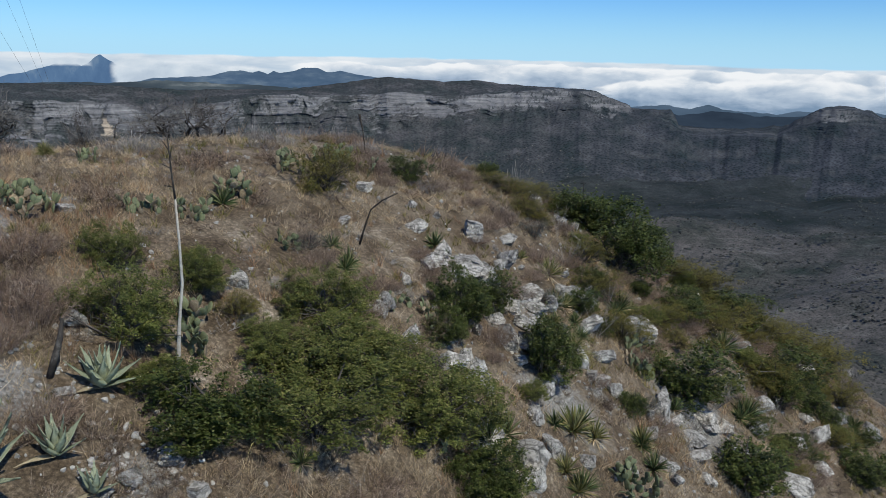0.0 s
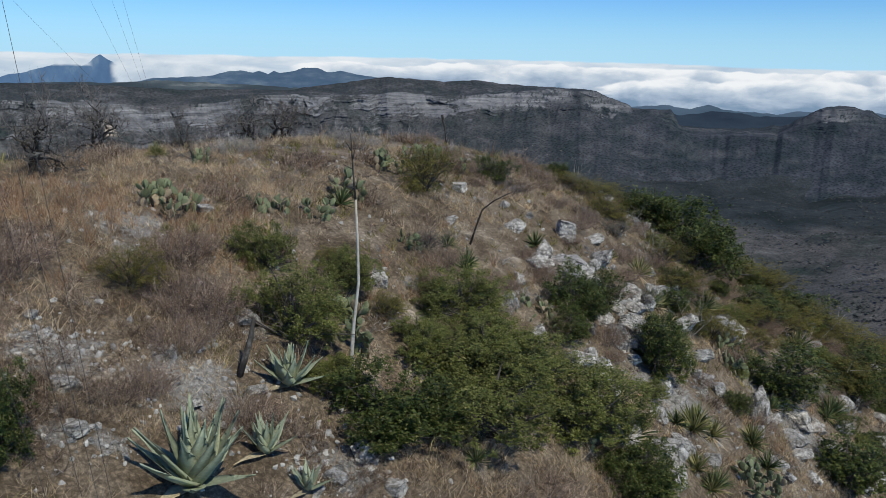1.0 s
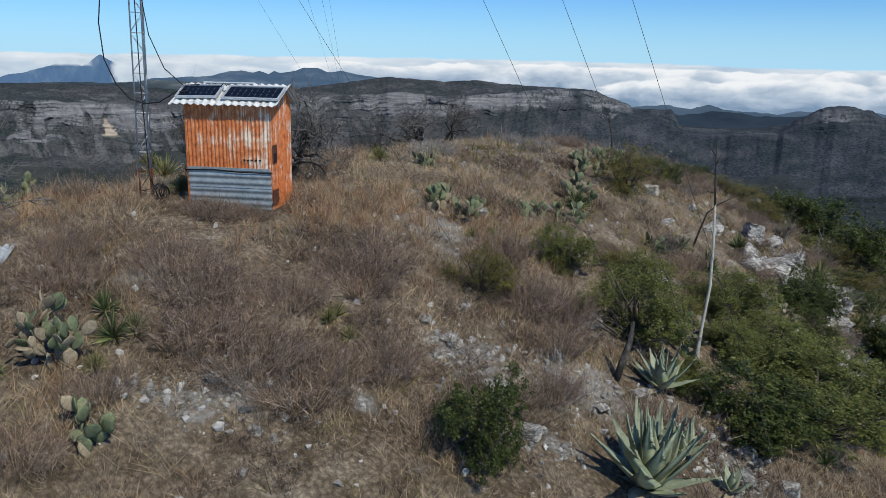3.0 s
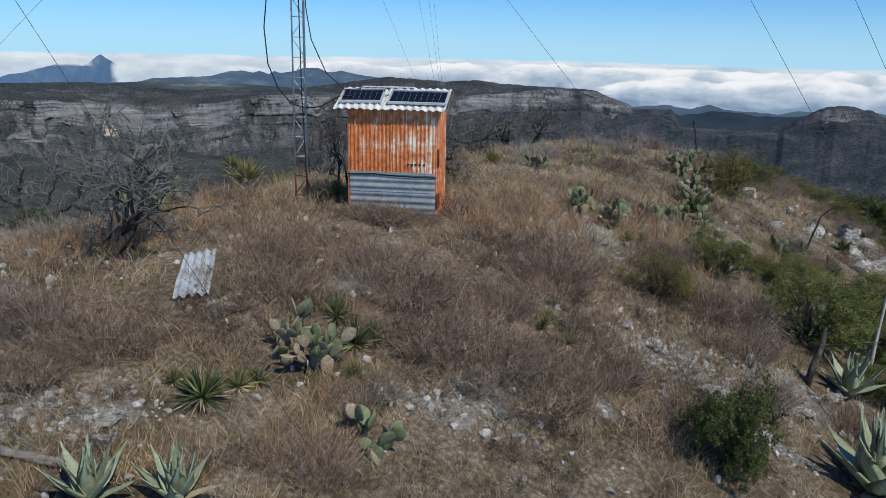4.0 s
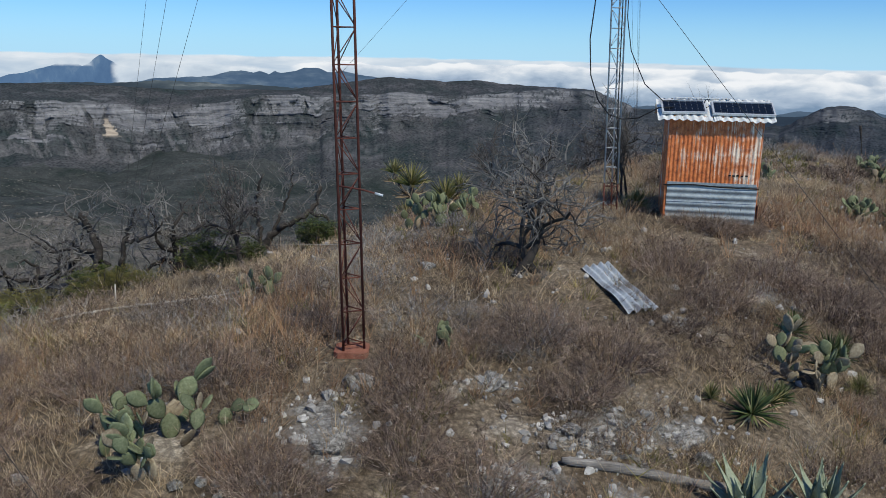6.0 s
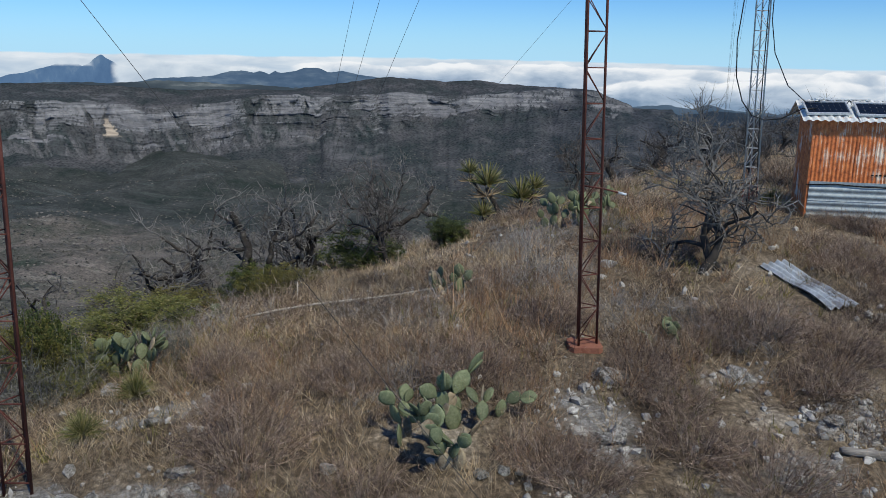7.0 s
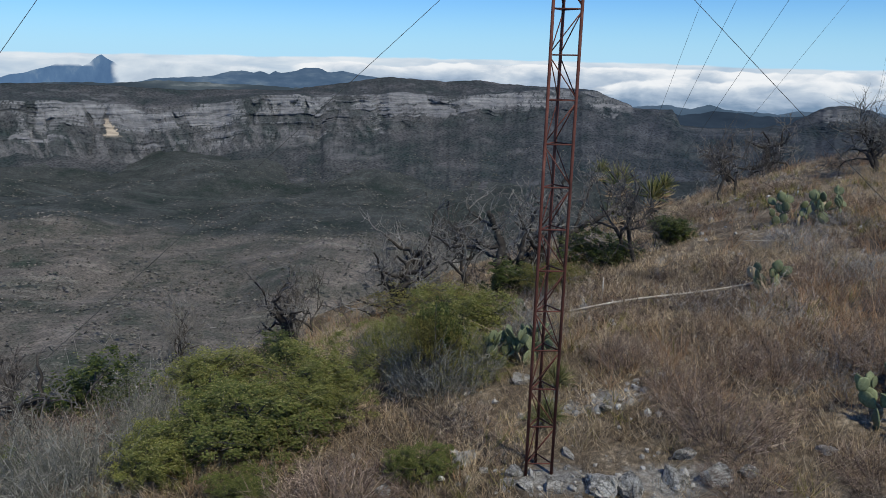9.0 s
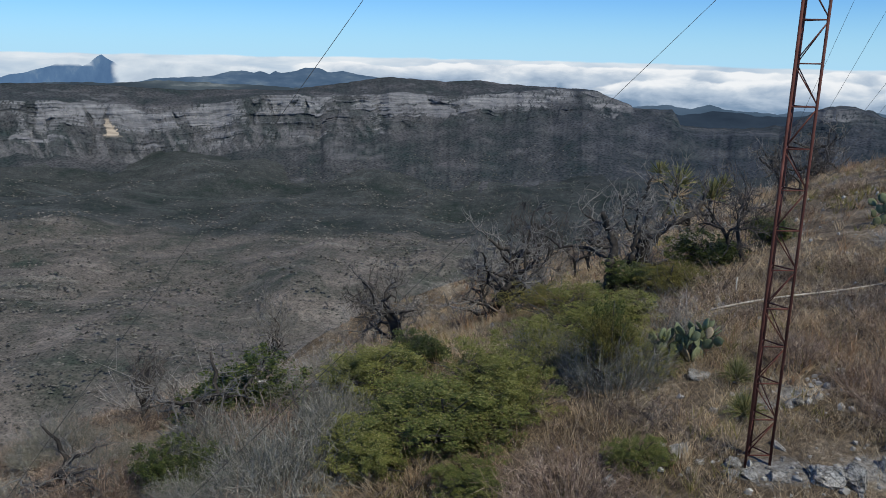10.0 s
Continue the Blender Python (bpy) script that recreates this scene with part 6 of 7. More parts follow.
for k, row in enumerate(((-0.91, 20.1, 0.43, 0.43), (5.85, 25, 0.9, 0.4), (-6.29, 13.24, 0.5, 0.4), (-8.08, 17.1, 0.5, 0.27), (12.32, 29.7, 0.9, 0.5), (15.07, 28.09, 0.72, 0.48), (-2.52, 24.65, 0.6, 0.35), (-2.7, 21.85, 0.8, 0.31), (6.07, 19, 0.7, 0.4), (10.81, 26.2, 0.85, 0.53), (-0.3, 21.6, 0.9, 0.6), (4.6, 22.4, 0.7, 0.5), (3.4, 17.2, 0.5, 0.5), (2.2, 17.6, 0.6, 0.4), (9.6, 21.8, 0.7, 0.5))):
    boulder(*row, k + 4)

# outcrops on the steep flank, scattered
rng = np.random.default_rng(77)
made = 0
while made < 90:
    x, y = rng.uniform(-1, 17), rng.uniform(15, 35)
    if fbm(x * 0.25, y * 0.25, 3, 7) > 0.05 and y > 14 + 0.9 * x:
        s = rng.uniform(0.2, 0.65)
        boulder(x, y, s * rng.uniform(0.9, 1.6), s * rng.uniform(0.7, 1.4), made)
        made += 1


def scree(count, patches, lo, hi, seed):
    """Loose stones in patches: small faceted lumps joined into one mesh."""
    r = np.random.default_rng(seed)
    bm = bmesh.new()
    bmesh.ops.create_icosphere(bm, subdivisions=1, radius=1.0)
    base = np.array([v.co for v in bm.verts])
    face = np.array([[v.index for v in f.verts] for f in bm.faces])
    bm.free()
    P = []
    for px, py, rx, ry, n in patches:
        n = int(n * 0.6)
        P.append(np.stack([px + rx * r.normal(size=n), py + ry * r.normal(size=n)], 1))
    n = count
    P.append(np.stack([r.uniform(-34, 18, n), r.uniform(4, 38, n)], 1))
    P = np.concatenate(P)
    n = len(P)
    s = np.exp(math.log(lo) + (math.log(hi) - math.log(lo)) * r.uniform(0, 1, n) ** 1.6) * (0.85 + 0.012 * P[:, 1])
    V = base[None] * r.uniform(0.7, 1.15, (n, 12, 1)) + r.uniform(-0.25, 0.25, (n, 12, 3))
    V = V * r.uniform(0.6, 1.3, (n, 1, 3)) * s[:, None, None]
    a = r.uniform(0, 6.28, n)
    c, sn = np.cos(a)[:, None], np.sin(a)[:, None]
    V = np.stack([V[..., 0] * c - V[..., 1] * sn, V[..., 0] * sn + V[..., 1] * c, V[..., 2]], -1)
    V[..., 0] += P[:, :1]
    V[..., 1] += P[:, 1:]
    V[..., 2] += (ground_z(P[:, 0], P[:, 1]) + 0.25 * s)[:, None]
    F = face[None] + (np.arange(n) * 12)[:, None, None]
    return tri_mesh("loose_stones", V.reshape(-1, 3), F.reshape(-1, 3), M_STONE)


tagged(new("loose_stones", scree(6500, PATCHES, 0.007, 0.07, 701)), "loose pale limestone rubble strewn over the hill", "stones", kind="stuff")

# larger loose stones, one by one
rng = np.random.default_rng(79)
for k in range(260):
    px, py, rx, ry, n = PATCHES[k * 5 % len(PATCHES)]
    x, y = px + rx * 0.9 * rng.normal(), py + ry * 0.9 * rng.normal()
    s = math.exp(rng.uniform(math.log(0.05), math.log(0.17))) * (0.75 + 0.03 * y)
    ob = single("stone", ROCKS[k % 6], at_ground(x, y, rng.uniform(0, 6.28), 1.0, 0.15 * s) @ Matrix.Rotation(rng.uniform(-0.5, 0.5), 4, "X"), "loose pale limestone fragment among dry grass", "stone", "loose stones")
    ob.scale = (s * 1.3, s, s * rng.uniform(0.6, 1.1))

# ---------------------------------------------------------------- shrubs
for row in ((-5.5, 13.4, 1.75, 1.75), (-4.75, 12.5, 1.0, 0.6), (-4.94, 15.7, 1.27, 1.1), (-2.57, 16.8, 1.9, 1.5), (-2.2, 13.3, 2.6, 1.75), (-0.2, 14.8, 2.5, 2.0), (-2.1, 15.4, 2.1, 1.35), (-6.4, 15.4, 1.15, 1.2), (-1.2, 15.4, 2.3, 1.5),
            (-27.95, 7.9, 1.8, 1.0), (-28.8, 7.5, 1.4, 0.9), (-27.1, 8.4, 1.35, 0.9), (-25.8, 6.65, 0.65, 0.45), (-27.6, 6.6, 0.8, 0.45), (-27.3, 9.2, 1.4, 1.1), (-28.9, 10.2, 1.8, 1.0), (-25.5, 11.1, 2.0, 1.15), (-25.3, 9.3, 1.1, 0.8), (-3.3, 14.6, 1.3, 1.0), (-26.5, 10.4, 1.4, 0.9)):
    shrub("mid" if row[0] > -20 or row[2] < 0.9 else ("lime", "mid", "lime")[int(row[1] * 10) % 3], *row)
for row in ((-3.7, 12.1, 2.0, 1.3), (2.65, 19.7, 1.7, 1.8), (7.7, 23.9, 2.7, 2.0), (0.5, 19.9, 1.6, 1.6), (7.1, 34.0, 3.0, 2.4), (6.9, 30.2, 2.6, 2.3), (-1.3, 27.4, 1.4, 0.95), (5.6, 33.0, 2.2, 1.7),
            (-8.4, 8.85, 0.9, 1.25), (0.9, 14.4, 1.5, 1.05), (13.2, 29.7, 2.8, 2.1), (8.8, 21.0, 2.2, 1.6), (-31.2, 10.8, 1.7, 1.2), (-28.1, 11.7, 0.8, 0.6), (12.8, 34.4, 2.6, 1.7), (0.1, 18.5, 1.2, 0.85)):
    shrub("dark", *row)
for row in ((8.9, 29.5, 2.0, 1.3), (-31.1, 7.7, 0.9, 0.65), (-28.4, 12.5, 0.95, 0.6), (8.4, 32.4, 2.2, 1.6), (4.4, 24.6, 1.2, 0.9), (-22.2, 15.6, 1.4, 0.8), (-20.6, 16.6, 1.2, 0.7), (-24.0, 14.4, 1.3, 0.7)):
    shrub("dark", *row)
for row in ((-3.5, 23.6, 1.9, 1.8), (-8.2, 13.2, 1.2, 1.05), (11.3, 35.6, 3.0, 1.6), (12.1, 33.2, 2.8, 1.5), (14.6, 34.4, 3.2, 1.6), (5.0, 26.4, 2.2, 1.1), (5.7, 24.6, 1.8, 1.1), (-25.6, 13.5, 2.2, 0.9), (-5.1, 16.4, 0.95, 0.7),
            (-4.1, 15.4, 1.0, 0.6), (12.1, 29.0, 2.6, 1.3), (3.6, 34.4, 2.2, 0.8), (1.6, 34.2, 1.8, 0.6), (9.6, 34.2, 2.4, 1.2), (16.8, 36.4, 3.2, 1.6), (9.9, 31.0, 2.0, 1.0), (3.0, 30.0, 1.8, 0.8), (7.6, 27.6, 1.8, 1.0), (-23.4, 13.3, 1.6, 0.6), (18.4, 37.6, 3.4, 1.8), (13.4, 34.6, 2.8, 1.5), (15.6, 35.6, 3.0, 1.6), (10.8, 34.6, 2.4, 1.4)):
    shrub("olive", *row)
for row in ((-0.1, 17.2, 0.8, 0.5), (-3.3, 19.4, 1.1, 0.7), (-29.9, 9.9, 1.3, 0.8), (3.2, 28.2, 1.3, 0.9)):
    shrub("grey", *row)
for row in ((8.82, 35.4, 2.4, 1.9), (1.35, 21.3, 1.24, 1.3), (12.46, 28.2, 1.85, 1.5), (15.36, 26.81, 1.89, 1.42), (0.91, 14, 1.25, 0.91), (10.49, 25, 1.03, 0.72), (5.27, 20.9, 0.81, 0.65), (14.12, 29.4, 1.47, 1.2)):
    shrub("dark", *row)
for row in ((10.37, 30.3, 1.87, 1.2), (5.06, 28.6, 1.67, 1.2), (3.09, 32.5, 2.6, 0.9), (4.38, 33.4, 1.9, 0.9), (16.81, 32.1, 2.1, 1.5), (15.64, 34.2, 1.94, 1.3), (1.67, 32, 1.8, 0.6)):
    shrub("olive", *row)
for k, row in enumerate(((-12.91, 11.48, 1.1, 0.68), (-10.04, 12.71, 1.41, 0.84), (-14.49, 11.44, 1.03, 0.6), (-12.03, 9.87, 1.49, 0.82), (-11.31, 9.44, 1.45, 0.8), (-10.61, 9.16, 1.36, 0.7), (-13.12, 7.26, 0.9, 0.5), (-9.6, 10, 0.94, 0.6), (-7.35, 13.08, 1.22, 0.9), (-7.02, 12, 0.97, 0.7), (-11.07, 11.02, 1.07, 0.66), (-16.71, 9.21, 1.15, 0.6), (-15.85, 8.77, 1.15, 0.55), (-16.31, 8.08, 0.84, 0.45), (-7.2, 10.77, 0.9, 0.6), (-12.76, 8.4, 0.78, 0.42), (-14.07, 10.58, 0.96, 0.55), (-12.3, 10.9, 1.29, 0.68), (-10.12, 12, 1.2, 0.7), (-18.29, 8.29, 0.72, 0.38), (-17.27, 8.86, 0.68, 0.4), (-18.15, 7.6, 0.73, 0.4), (-20.3, 8.2, 1.01, 0.55))):
    dry_bush(*row, k)
for k, row in enumerate(((-17.51, 6.43, 1.08, 0.5), (-19.3, 6.38, 0.9, 0.42), (-22.6, 6.9, 1.2, 0.58), (-21.35, 6.05, 0.87, 0.4), (-22.8, 7.79, 0.84, 0.43), (-19.21, 9.66, 1.01, 0.45), (-19.59, 6.6, 0.79, 0.45), (-18.14, 6.87, 0.9, 0.5), (-22.7, 6, 0.77, 0.36), (-19.67, 11.27, 1.05, 0.44), (-23.23, 8.78, 0.83, 0.5), (-26.63, 6.1, 1.2, 0.55), (-21.62, 8.1, 0.88, 0.5), (-6.84, 13.02, 1.28, 0.9), (-7.81, 14.69, 1.18, 0.7), (-1.3, 12.2, 1.6, 0.55), (1.29, 19.6, 0.9, 0.7), (-3, 18.8, 0.95, 0.6), (-5.8, 11, 0.9, 0.55))):
    dry_bush(*row, k + 1)
for k, row in enumerate(((-29.75, 7.2, 1.5, 1.0), (-25.6, 8.95, 1.3, 0.85), (-30.4, 6.6, 1.0, 0.6), (-26.4, 10.2, 0.95, 0.7), (-29.3, 8.7, 1.0, 0.8), (-24.4, 9.7, 0.8, 0.6), (-30.9, 8.4, 1.2, 0.8))):
    ash_bush(*row, k)
rng = np.random.default_rng(81)
for k in range(22):
    x, y = rng.uniform(-35, -29.6), rng.uniform(5.6, 13)
    s = rng.uniform(0.6, 1.2)
    (ash_bush if k % 3 else dry_bush)(x, y, s, s * rng.uniform(0.5, 0.75), k)
for k, (x, y) in enumerate(((-13.35, 14.55), (-12.75, 14.4), (-12.3, 14.35), (-13.0, 14.1))):
    dry_bush(x, y, 0.7, 0.3, k)
# the steep eastern flank is thickly overgrown
rng = np.random.default_rng(78)
for k in range(58):
    x = rng.uniform(1, 18)
    y = rng.uniform(13 + 0.95 * x, 36)
    s = rng.uniform(0.7, 1.5)
    shrub(("olive", "dark", "mid", "olive")[k % 4] if y > 22 + 0.5 * x else ("dark", "mid", "grey", "olive")[k % 4], x, y, s, s * rng.uniform(0.5, 0.8))

for k in range(80):
    x = rng.uniform(-4, 14)
    y = rng.uniform(17 + 0.6 * max(x, 0), 33)
    dry_bush(x, y, rng.uniform(0.6, 1.3), rng.uniform(0.35, 0.7), k)

# ---------------------------------------------------------------- cacti, agaves, yuccas
for k, row in enumerate(((-8.7, 16.6, 1.6, 1.1), (-4.55, 24.4, 1.4, 1.0), (-6.9, 18.2, 0.9, 0.6), (-4.56, 14.2, 1.3, 0.75), (6.0, 23.6, 1.2, 1.3), (-0.8, 18.6, 1.2, 0.5), (4.6, 17.4, 1.3, 0.9), (-3.6, 18.9, 0.8, 0.5),
                         (-5.9, 18.8, 0.9, 0.6), (-3.2, 26.5, 2.2, 1.1), (-12.55, 7.7, 0.6, 0.6), (-17.88, 9.0, 0.46, 0.55), (-20.5, 7.0, 1.3, 0.86), (-24.7, 9.25, 0.75, 0.75), (-20.55, 11.3, 0.52, 0.58), (-24.3, 12.2, 0.36, 0.43),
                         (-17.9, 15.8, 1.7, 0.95), (-29.6, 7.1, 0.22, 0.33), (-28.85, 6.95, 0.22, 0.32), (-9.5, 21.2, 1.0, 0.6))):
    prickly_pear(row[0], row[1], row[2] * 1.12, row[3] * 1.12, 801 + k)
prickly_pear(-13.55, 8.95, 0.95, 0.7, 831, 0.55, "sprawling prickly pear with many dried brown pads")
for k, row in enumerate(((-6.1, 9.5, 1.55, 1.0), (-5.33, 12.0, 1.0, 0.84), (-5.37, 10.45, 0.82, 0.6), (-4.74, 10.15, 0.62, 0.5), (-14.3, 6.55, 0.85, 0.55), (-15.05, 6.4, 0.9, 0.6))):
    agave(row[0], row[1], row[2] * (1.18 if row[1] > 8 else 1.05), row[3], 851 + k, (27, 18, 13, 11, 18, 18)[k])
for k, row in enumerate(((-14.45, 7.95, 0.74, 0.56), (-14.13, 8.25, 0.5, 0.4), (-13.25, 9.9, 0.55, 0.46), (-12.95, 9.4, 0.6, 0.56), (-14.83, 8.2, 0.34, 0.32), (-13.95, 8.4, 0.4, 0.28), (-0.25, 22.9, 0.9, 0.66), (3.44, 25.4, 1.2, 1.0),
                         (5.95, 26.3, 1.4, 0.9), (-5.5, 20.0, 0.9, 0.55), (3.2, 18.0, 1.2, 1.05), (1.05, 15.7, 1.2, 0.65), (-2.3, 19.4, 0.75, 0.7), (5.25, 19.5, 1.1, 0.8), (10.2, 25.3, 1.5, 0.95),
                         (-2.8, 19.9, 0.7, 0.5), (3.7, 23.9, 1.05, 0.7), (10.7, 29.4, 1.5, 0.95), (-2.3, 12.4, 0.6, 0.4), (3.0, 15.9, 0.8, 0.55), (-12.75, 9.55, 0.5, 0.45), (0.4, 16.6, 0.8, 0.5))):
    yucca(*row, k)
for k, (x, y) in enumerate(((2.49, 25.47), (5.7, 25.78), (3.33, 23.52), (3.19, 22.36), (4.1, 22.85), (3.45, 18.55), (3.78, 18.35), (5.23, 19.39), (0.82, 16.09), (1.18, 16.34), (1.45, 16.22), (2.71, 17.84), (2.78, 16.28), (3.1, 16.01), (9.88, 24.95),
                             (11.73, 29.39), (12.72, 25.72), (16.76, 30.6), (15.04, 28.12), (3.99, 23.44), (5.41, 18.76), (6.44, 26.67), (-2.36, 19.05), (6.9, 22.4), (8.4, 24.4), (13.6, 29.2), (9.3, 27.0), (7.0, 24.6))):
    size = 0.65 + 0.4 * abs(math.sin(k * 2.3))
    yucca(x, y, size, size * 0.75, k + 1)
for k, (x, y) in enumerate(((-10.37, 10.94), (-10.45, 10.72), (-10.11, 10.51), (-7.87, 15.75), (-8.27, 15.34))):
    yucca(x, y, 0.42, 0.34, 3 * k + 1)
shrub("olive", -25.75, 9.0, 0.95, 1.5)
shrub("dark", -25.6, 9.2, 0.6, 1.2)
prickly_pear(-10.94, 10.86, 0.25, 0.3, 846)
prickly_pear(-0.16, 18.96, 1.5, 0.6, 841, 0.5, "low prickly pear with brown withered pads among rocks")
prickly_pear(-5.3, 20.8, 1.4, 0.9, 844, 0.3)
prickly_pear(0.23, 14.8, 0.7, 0.5, 845)
for k, row in enumerate(((-2.95, 12.5, 1.25, 1.0), (-24.2, 8.3, 0.6, 0.45), (-24.43, 7.4, 0.6, 0.4), (3.6, 21.4, 1.4, 0.9), (-12.9, 8.7, 0.45, 0.32), (-10.6, 21.6, 0.7, 0.5), (-14.0, 15.7, 0.7, 0.5))):
    sedge(*row, k)
yucca_tree(-18.2, 29.8, "branched yucca with dead leaf skirts on bare trunks")

# ---------------------------------------------------------------- stalks
def stalk(pts, radii, mat, label, twigs=()):
    g = Geo().add(*tube(pts, radii, 7))
    for a, b in twigs:
        g.add(*tube([a, b], (0.012, 0.006), 4))
    single("flower_stalk", g.mesh("flower_stalk", mat, True), Matrix.Identity(4), label, "dry stalk")


zs = gz(-4.46, 13.03)
stalk([(-4.5, 13.05, zs - 0.05), (-4.44, 13.03, zs + 0.5), (-4.40, 13.03, zs + 1.0), (-4.32, 13.05, zs + 1.7), (-4.33, 13.05, zs + 2.4), (-4.36, 13.06, zs + 3.1)], (0.05, 0.038, 0.029, 0.026, 0.022, 0.018), M_STALK, "tall bleached dead agave flower stalk")
stalk([(-4.36, 13.06, zs + 3.08), (-4.40, 13.06, zs + 3.6), (-4.43, 13.06, zs + 4.15)], (0.018, 0.014, 0.008), M_BARK, "thin broken top of a dead flower stalk",
      (((-4.38, 13.06, zs + 3.3), (-4.52, 13.02, zs + 3.33)), ((-4.40, 13.06, zs + 3.6), (-4.56, 13.1, zs + 3.67)), ((-4.41, 13.06, zs + 3.75), (-4.35, 13.0, zs + 3.95)), ((-4.42, 13.06, zs + 3.9), (-4.52, 13.06, zs + 4.05))))
z1 = gz(-2.15, 20.9)
stalk([(-2.2, 20.9, z1), (-2.05, 20.9, z1 + 0.5), (-1.9, 20.9, z1 + 0.95), (-1.6, 20.9, z1 + 1.2), (-1.2, 20.9, z1 + 1.4)], (0.03, 0.026, 0.022, 0.018, 0.014), M_BARK, "dark crooked dead stalk bending over")
z2 = gz(-6.02, 11.9)
stalk([(-6.08, 11.85, z2 - 0.05), (-5.98, 11.9, z2 + 0.3), (-5.88, 11.92, z2 + 0.62), (-5.84, 11.95, z2 + 0.92)], (0.06, 0.055, 0.045, 0.025), M_BARK, "short charred leaning stump of a stalk")
for sx, sy, sh in ((-2.8, 29.0, 1.5), (6.5, 35.4, 0.9)):
    z3 = gz(sx, sy)
    stalk([(sx, sy, z3), (sx - 0.1, sy, z3 + sh * 0.6), (sx - 0.22, sy, z3 + sh)], (0.02, 0.02, 0.05), M_BARK, "dark seed head on a thin stalk")

# ---------------------------------------------------------------- bare trees
for row in ((-16.8, 11.15, 3.8, 2.15, 0, 4.4), (-24.44, 14.9, 1.0, 1.0, 6, 0.0), (-22.4, 19.9, 1.0, 1.0, 7, 0.0), (-13.4, 33.0, 3.0, 2.4, 5, 1.3), (-10.7, 36.0, 4.0, 2.8, 4, 0.2), (-25.9, 17.2, 2.6, 2.4, 5, 1.0), (-23.6, 16.8, 2.4, 2.2, 4, 3.9), (-26.3, 15.9, 2.6, 1.7, 4, 0.6), (-26.9, 16.4, 3.0, 1.9, 5, 4.1), (-21.75, 15.3, 2.2, 2.0, 2, 4.1), (-12.83, 22.8, 3.6, 2.1, 0, 5.0), (-12.3, 33.0, 3.4, 2.0, 3, 1.2),
            (-16.0, 26.0, 2.4, 2.2, 2, 2.2), (-13.97, 16.9, 1.2, 1.9, 2, 3.3), (-12.4, 18.5, 2.7, 1.95, 0, 2.6), (-9.4, 29.0, 3.9, 1.7, 0, 1.1), (-8.8, 28.2, 3.0, 1.5, 2, 0.4), (-28.7, 16.0, 2.6, 1.7, 4, 2.3), (-26.7, 19.4, 2.0, 2.2, 0, 5.5)):
    dead_tree(*row, "leafless grey tree with a dark gnarled trunk")
for row in ((-31.0, 9.4, 2.4, 1.3, 5, 2.0), (-33.5, 12.5, 1.8, 1.5, 2, 1.0), (-24.6, 23.0, 2.8, 2.8, 1, 0.0), (-29.6, 22.0, 2.6, 2.4, 2, 2.9), (-32.5, 18.5, 2.4, 2.2, 0, 4.4), (-22.8, 27.5, 2.6, 2.6, 2, 5.2), (-32.6, 8.2, 2.2, 1.1, 5, 3.1), (-10.8, 24.5, 1.4, 1.2, 3, 0.9)):
    dead_tree(*row, "leafless pale grey tree on the falling slope")
# ---------------------------------------------------------------- grass and dead scrub
def scatter(n, rng, far_bias=0.0, near_only=False):
    """Points on the hill, denser on the side the path runs along."""
    x = rng.uniform(-36, 20, n)
    y = 3.5 + (10.5 if near_only else 38.5) * rng.uniform(0, 1, n) ** (0.9 if near_only else 1.75 - far_bias)
    ok = (y > 4.0 + 0.55 * np.clip(x + 4, 0, None)) & (x < 0.58 * y + 1)
    return x[ok], y[ok]


def clear_of(x, y):
    """False on bare stony spots and where things stand."""
    ok = np.ones(len(x), bool)
    ok &= np.random.default_rng(5).uniform(0.3, 2.0, len(x)) > stony(x, y)
    s, c = math.sin(radians(-9.5)), math.cos(radians(-9.5))
    lx, ly = (x + 13.66) * c + (y - 14.96) * s, -(x + 13.66) * s + (y - 14.96) * c
    ok &= ~((lx > -0.03) & (lx < 1.7) & (ly > -0.02) & (ly < 1.05))
    ok &= ~((np.abs(x + 15.42 + 0.18 * (y - 10)) < 0.28) & (y > 9.9) & (y < 12.0))
    ok &= ~((x > -23.7) & (x < -19.9) & (np.abs(y - 11.1) < 0.28))
    for tx, ty, tr in TAKEN:
        ok &= (x - tx) ** 2 + (y - ty + 0.12) ** 2 > tr * tr
    return ok


def grass_field(name, count, mat, seed, mask, hgt, width, tuft=9, spread=0.5, label="", droop=0.5):
    r = np.random.default_rng(seed)
    x, y = scatter(count, r)
    keep = (r.uniform(size=len(x)) < mask(x, y)) & clear_of(x, y) & (x + 0.12 * y > -28.6)
    x, y = x[keep], y[keep]
    n = len(x)
    size = np.exp(r.normal(size=n) * 0.3)
    X = np.repeat(x, tuft) + r.normal(size=n * tuft) * 0.045
    Y = np.repeat(y, tuft) + r.normal(size=n * tuft) * 0.045
    d = np.stack([r.normal(size=n * tuft) * spread, r.normal(size=n * tuft) * spread, np.ones(n * tuft)], 1)
    L = hgt * np.repeat(size, tuft) * r.uniform(0.45, 1.15, n * tuft)
    W = width * (0.5 + 0.085 * Y)
    base = np.stack([X, Y, ground_z(X, Y) - 0.015], 1)
    V, F = slivers(base, base + d * L[:, None], W, r)
    return tagged(new(name, tri_mesh(name, V, F, mat)), label, "grass", kind="stuff")


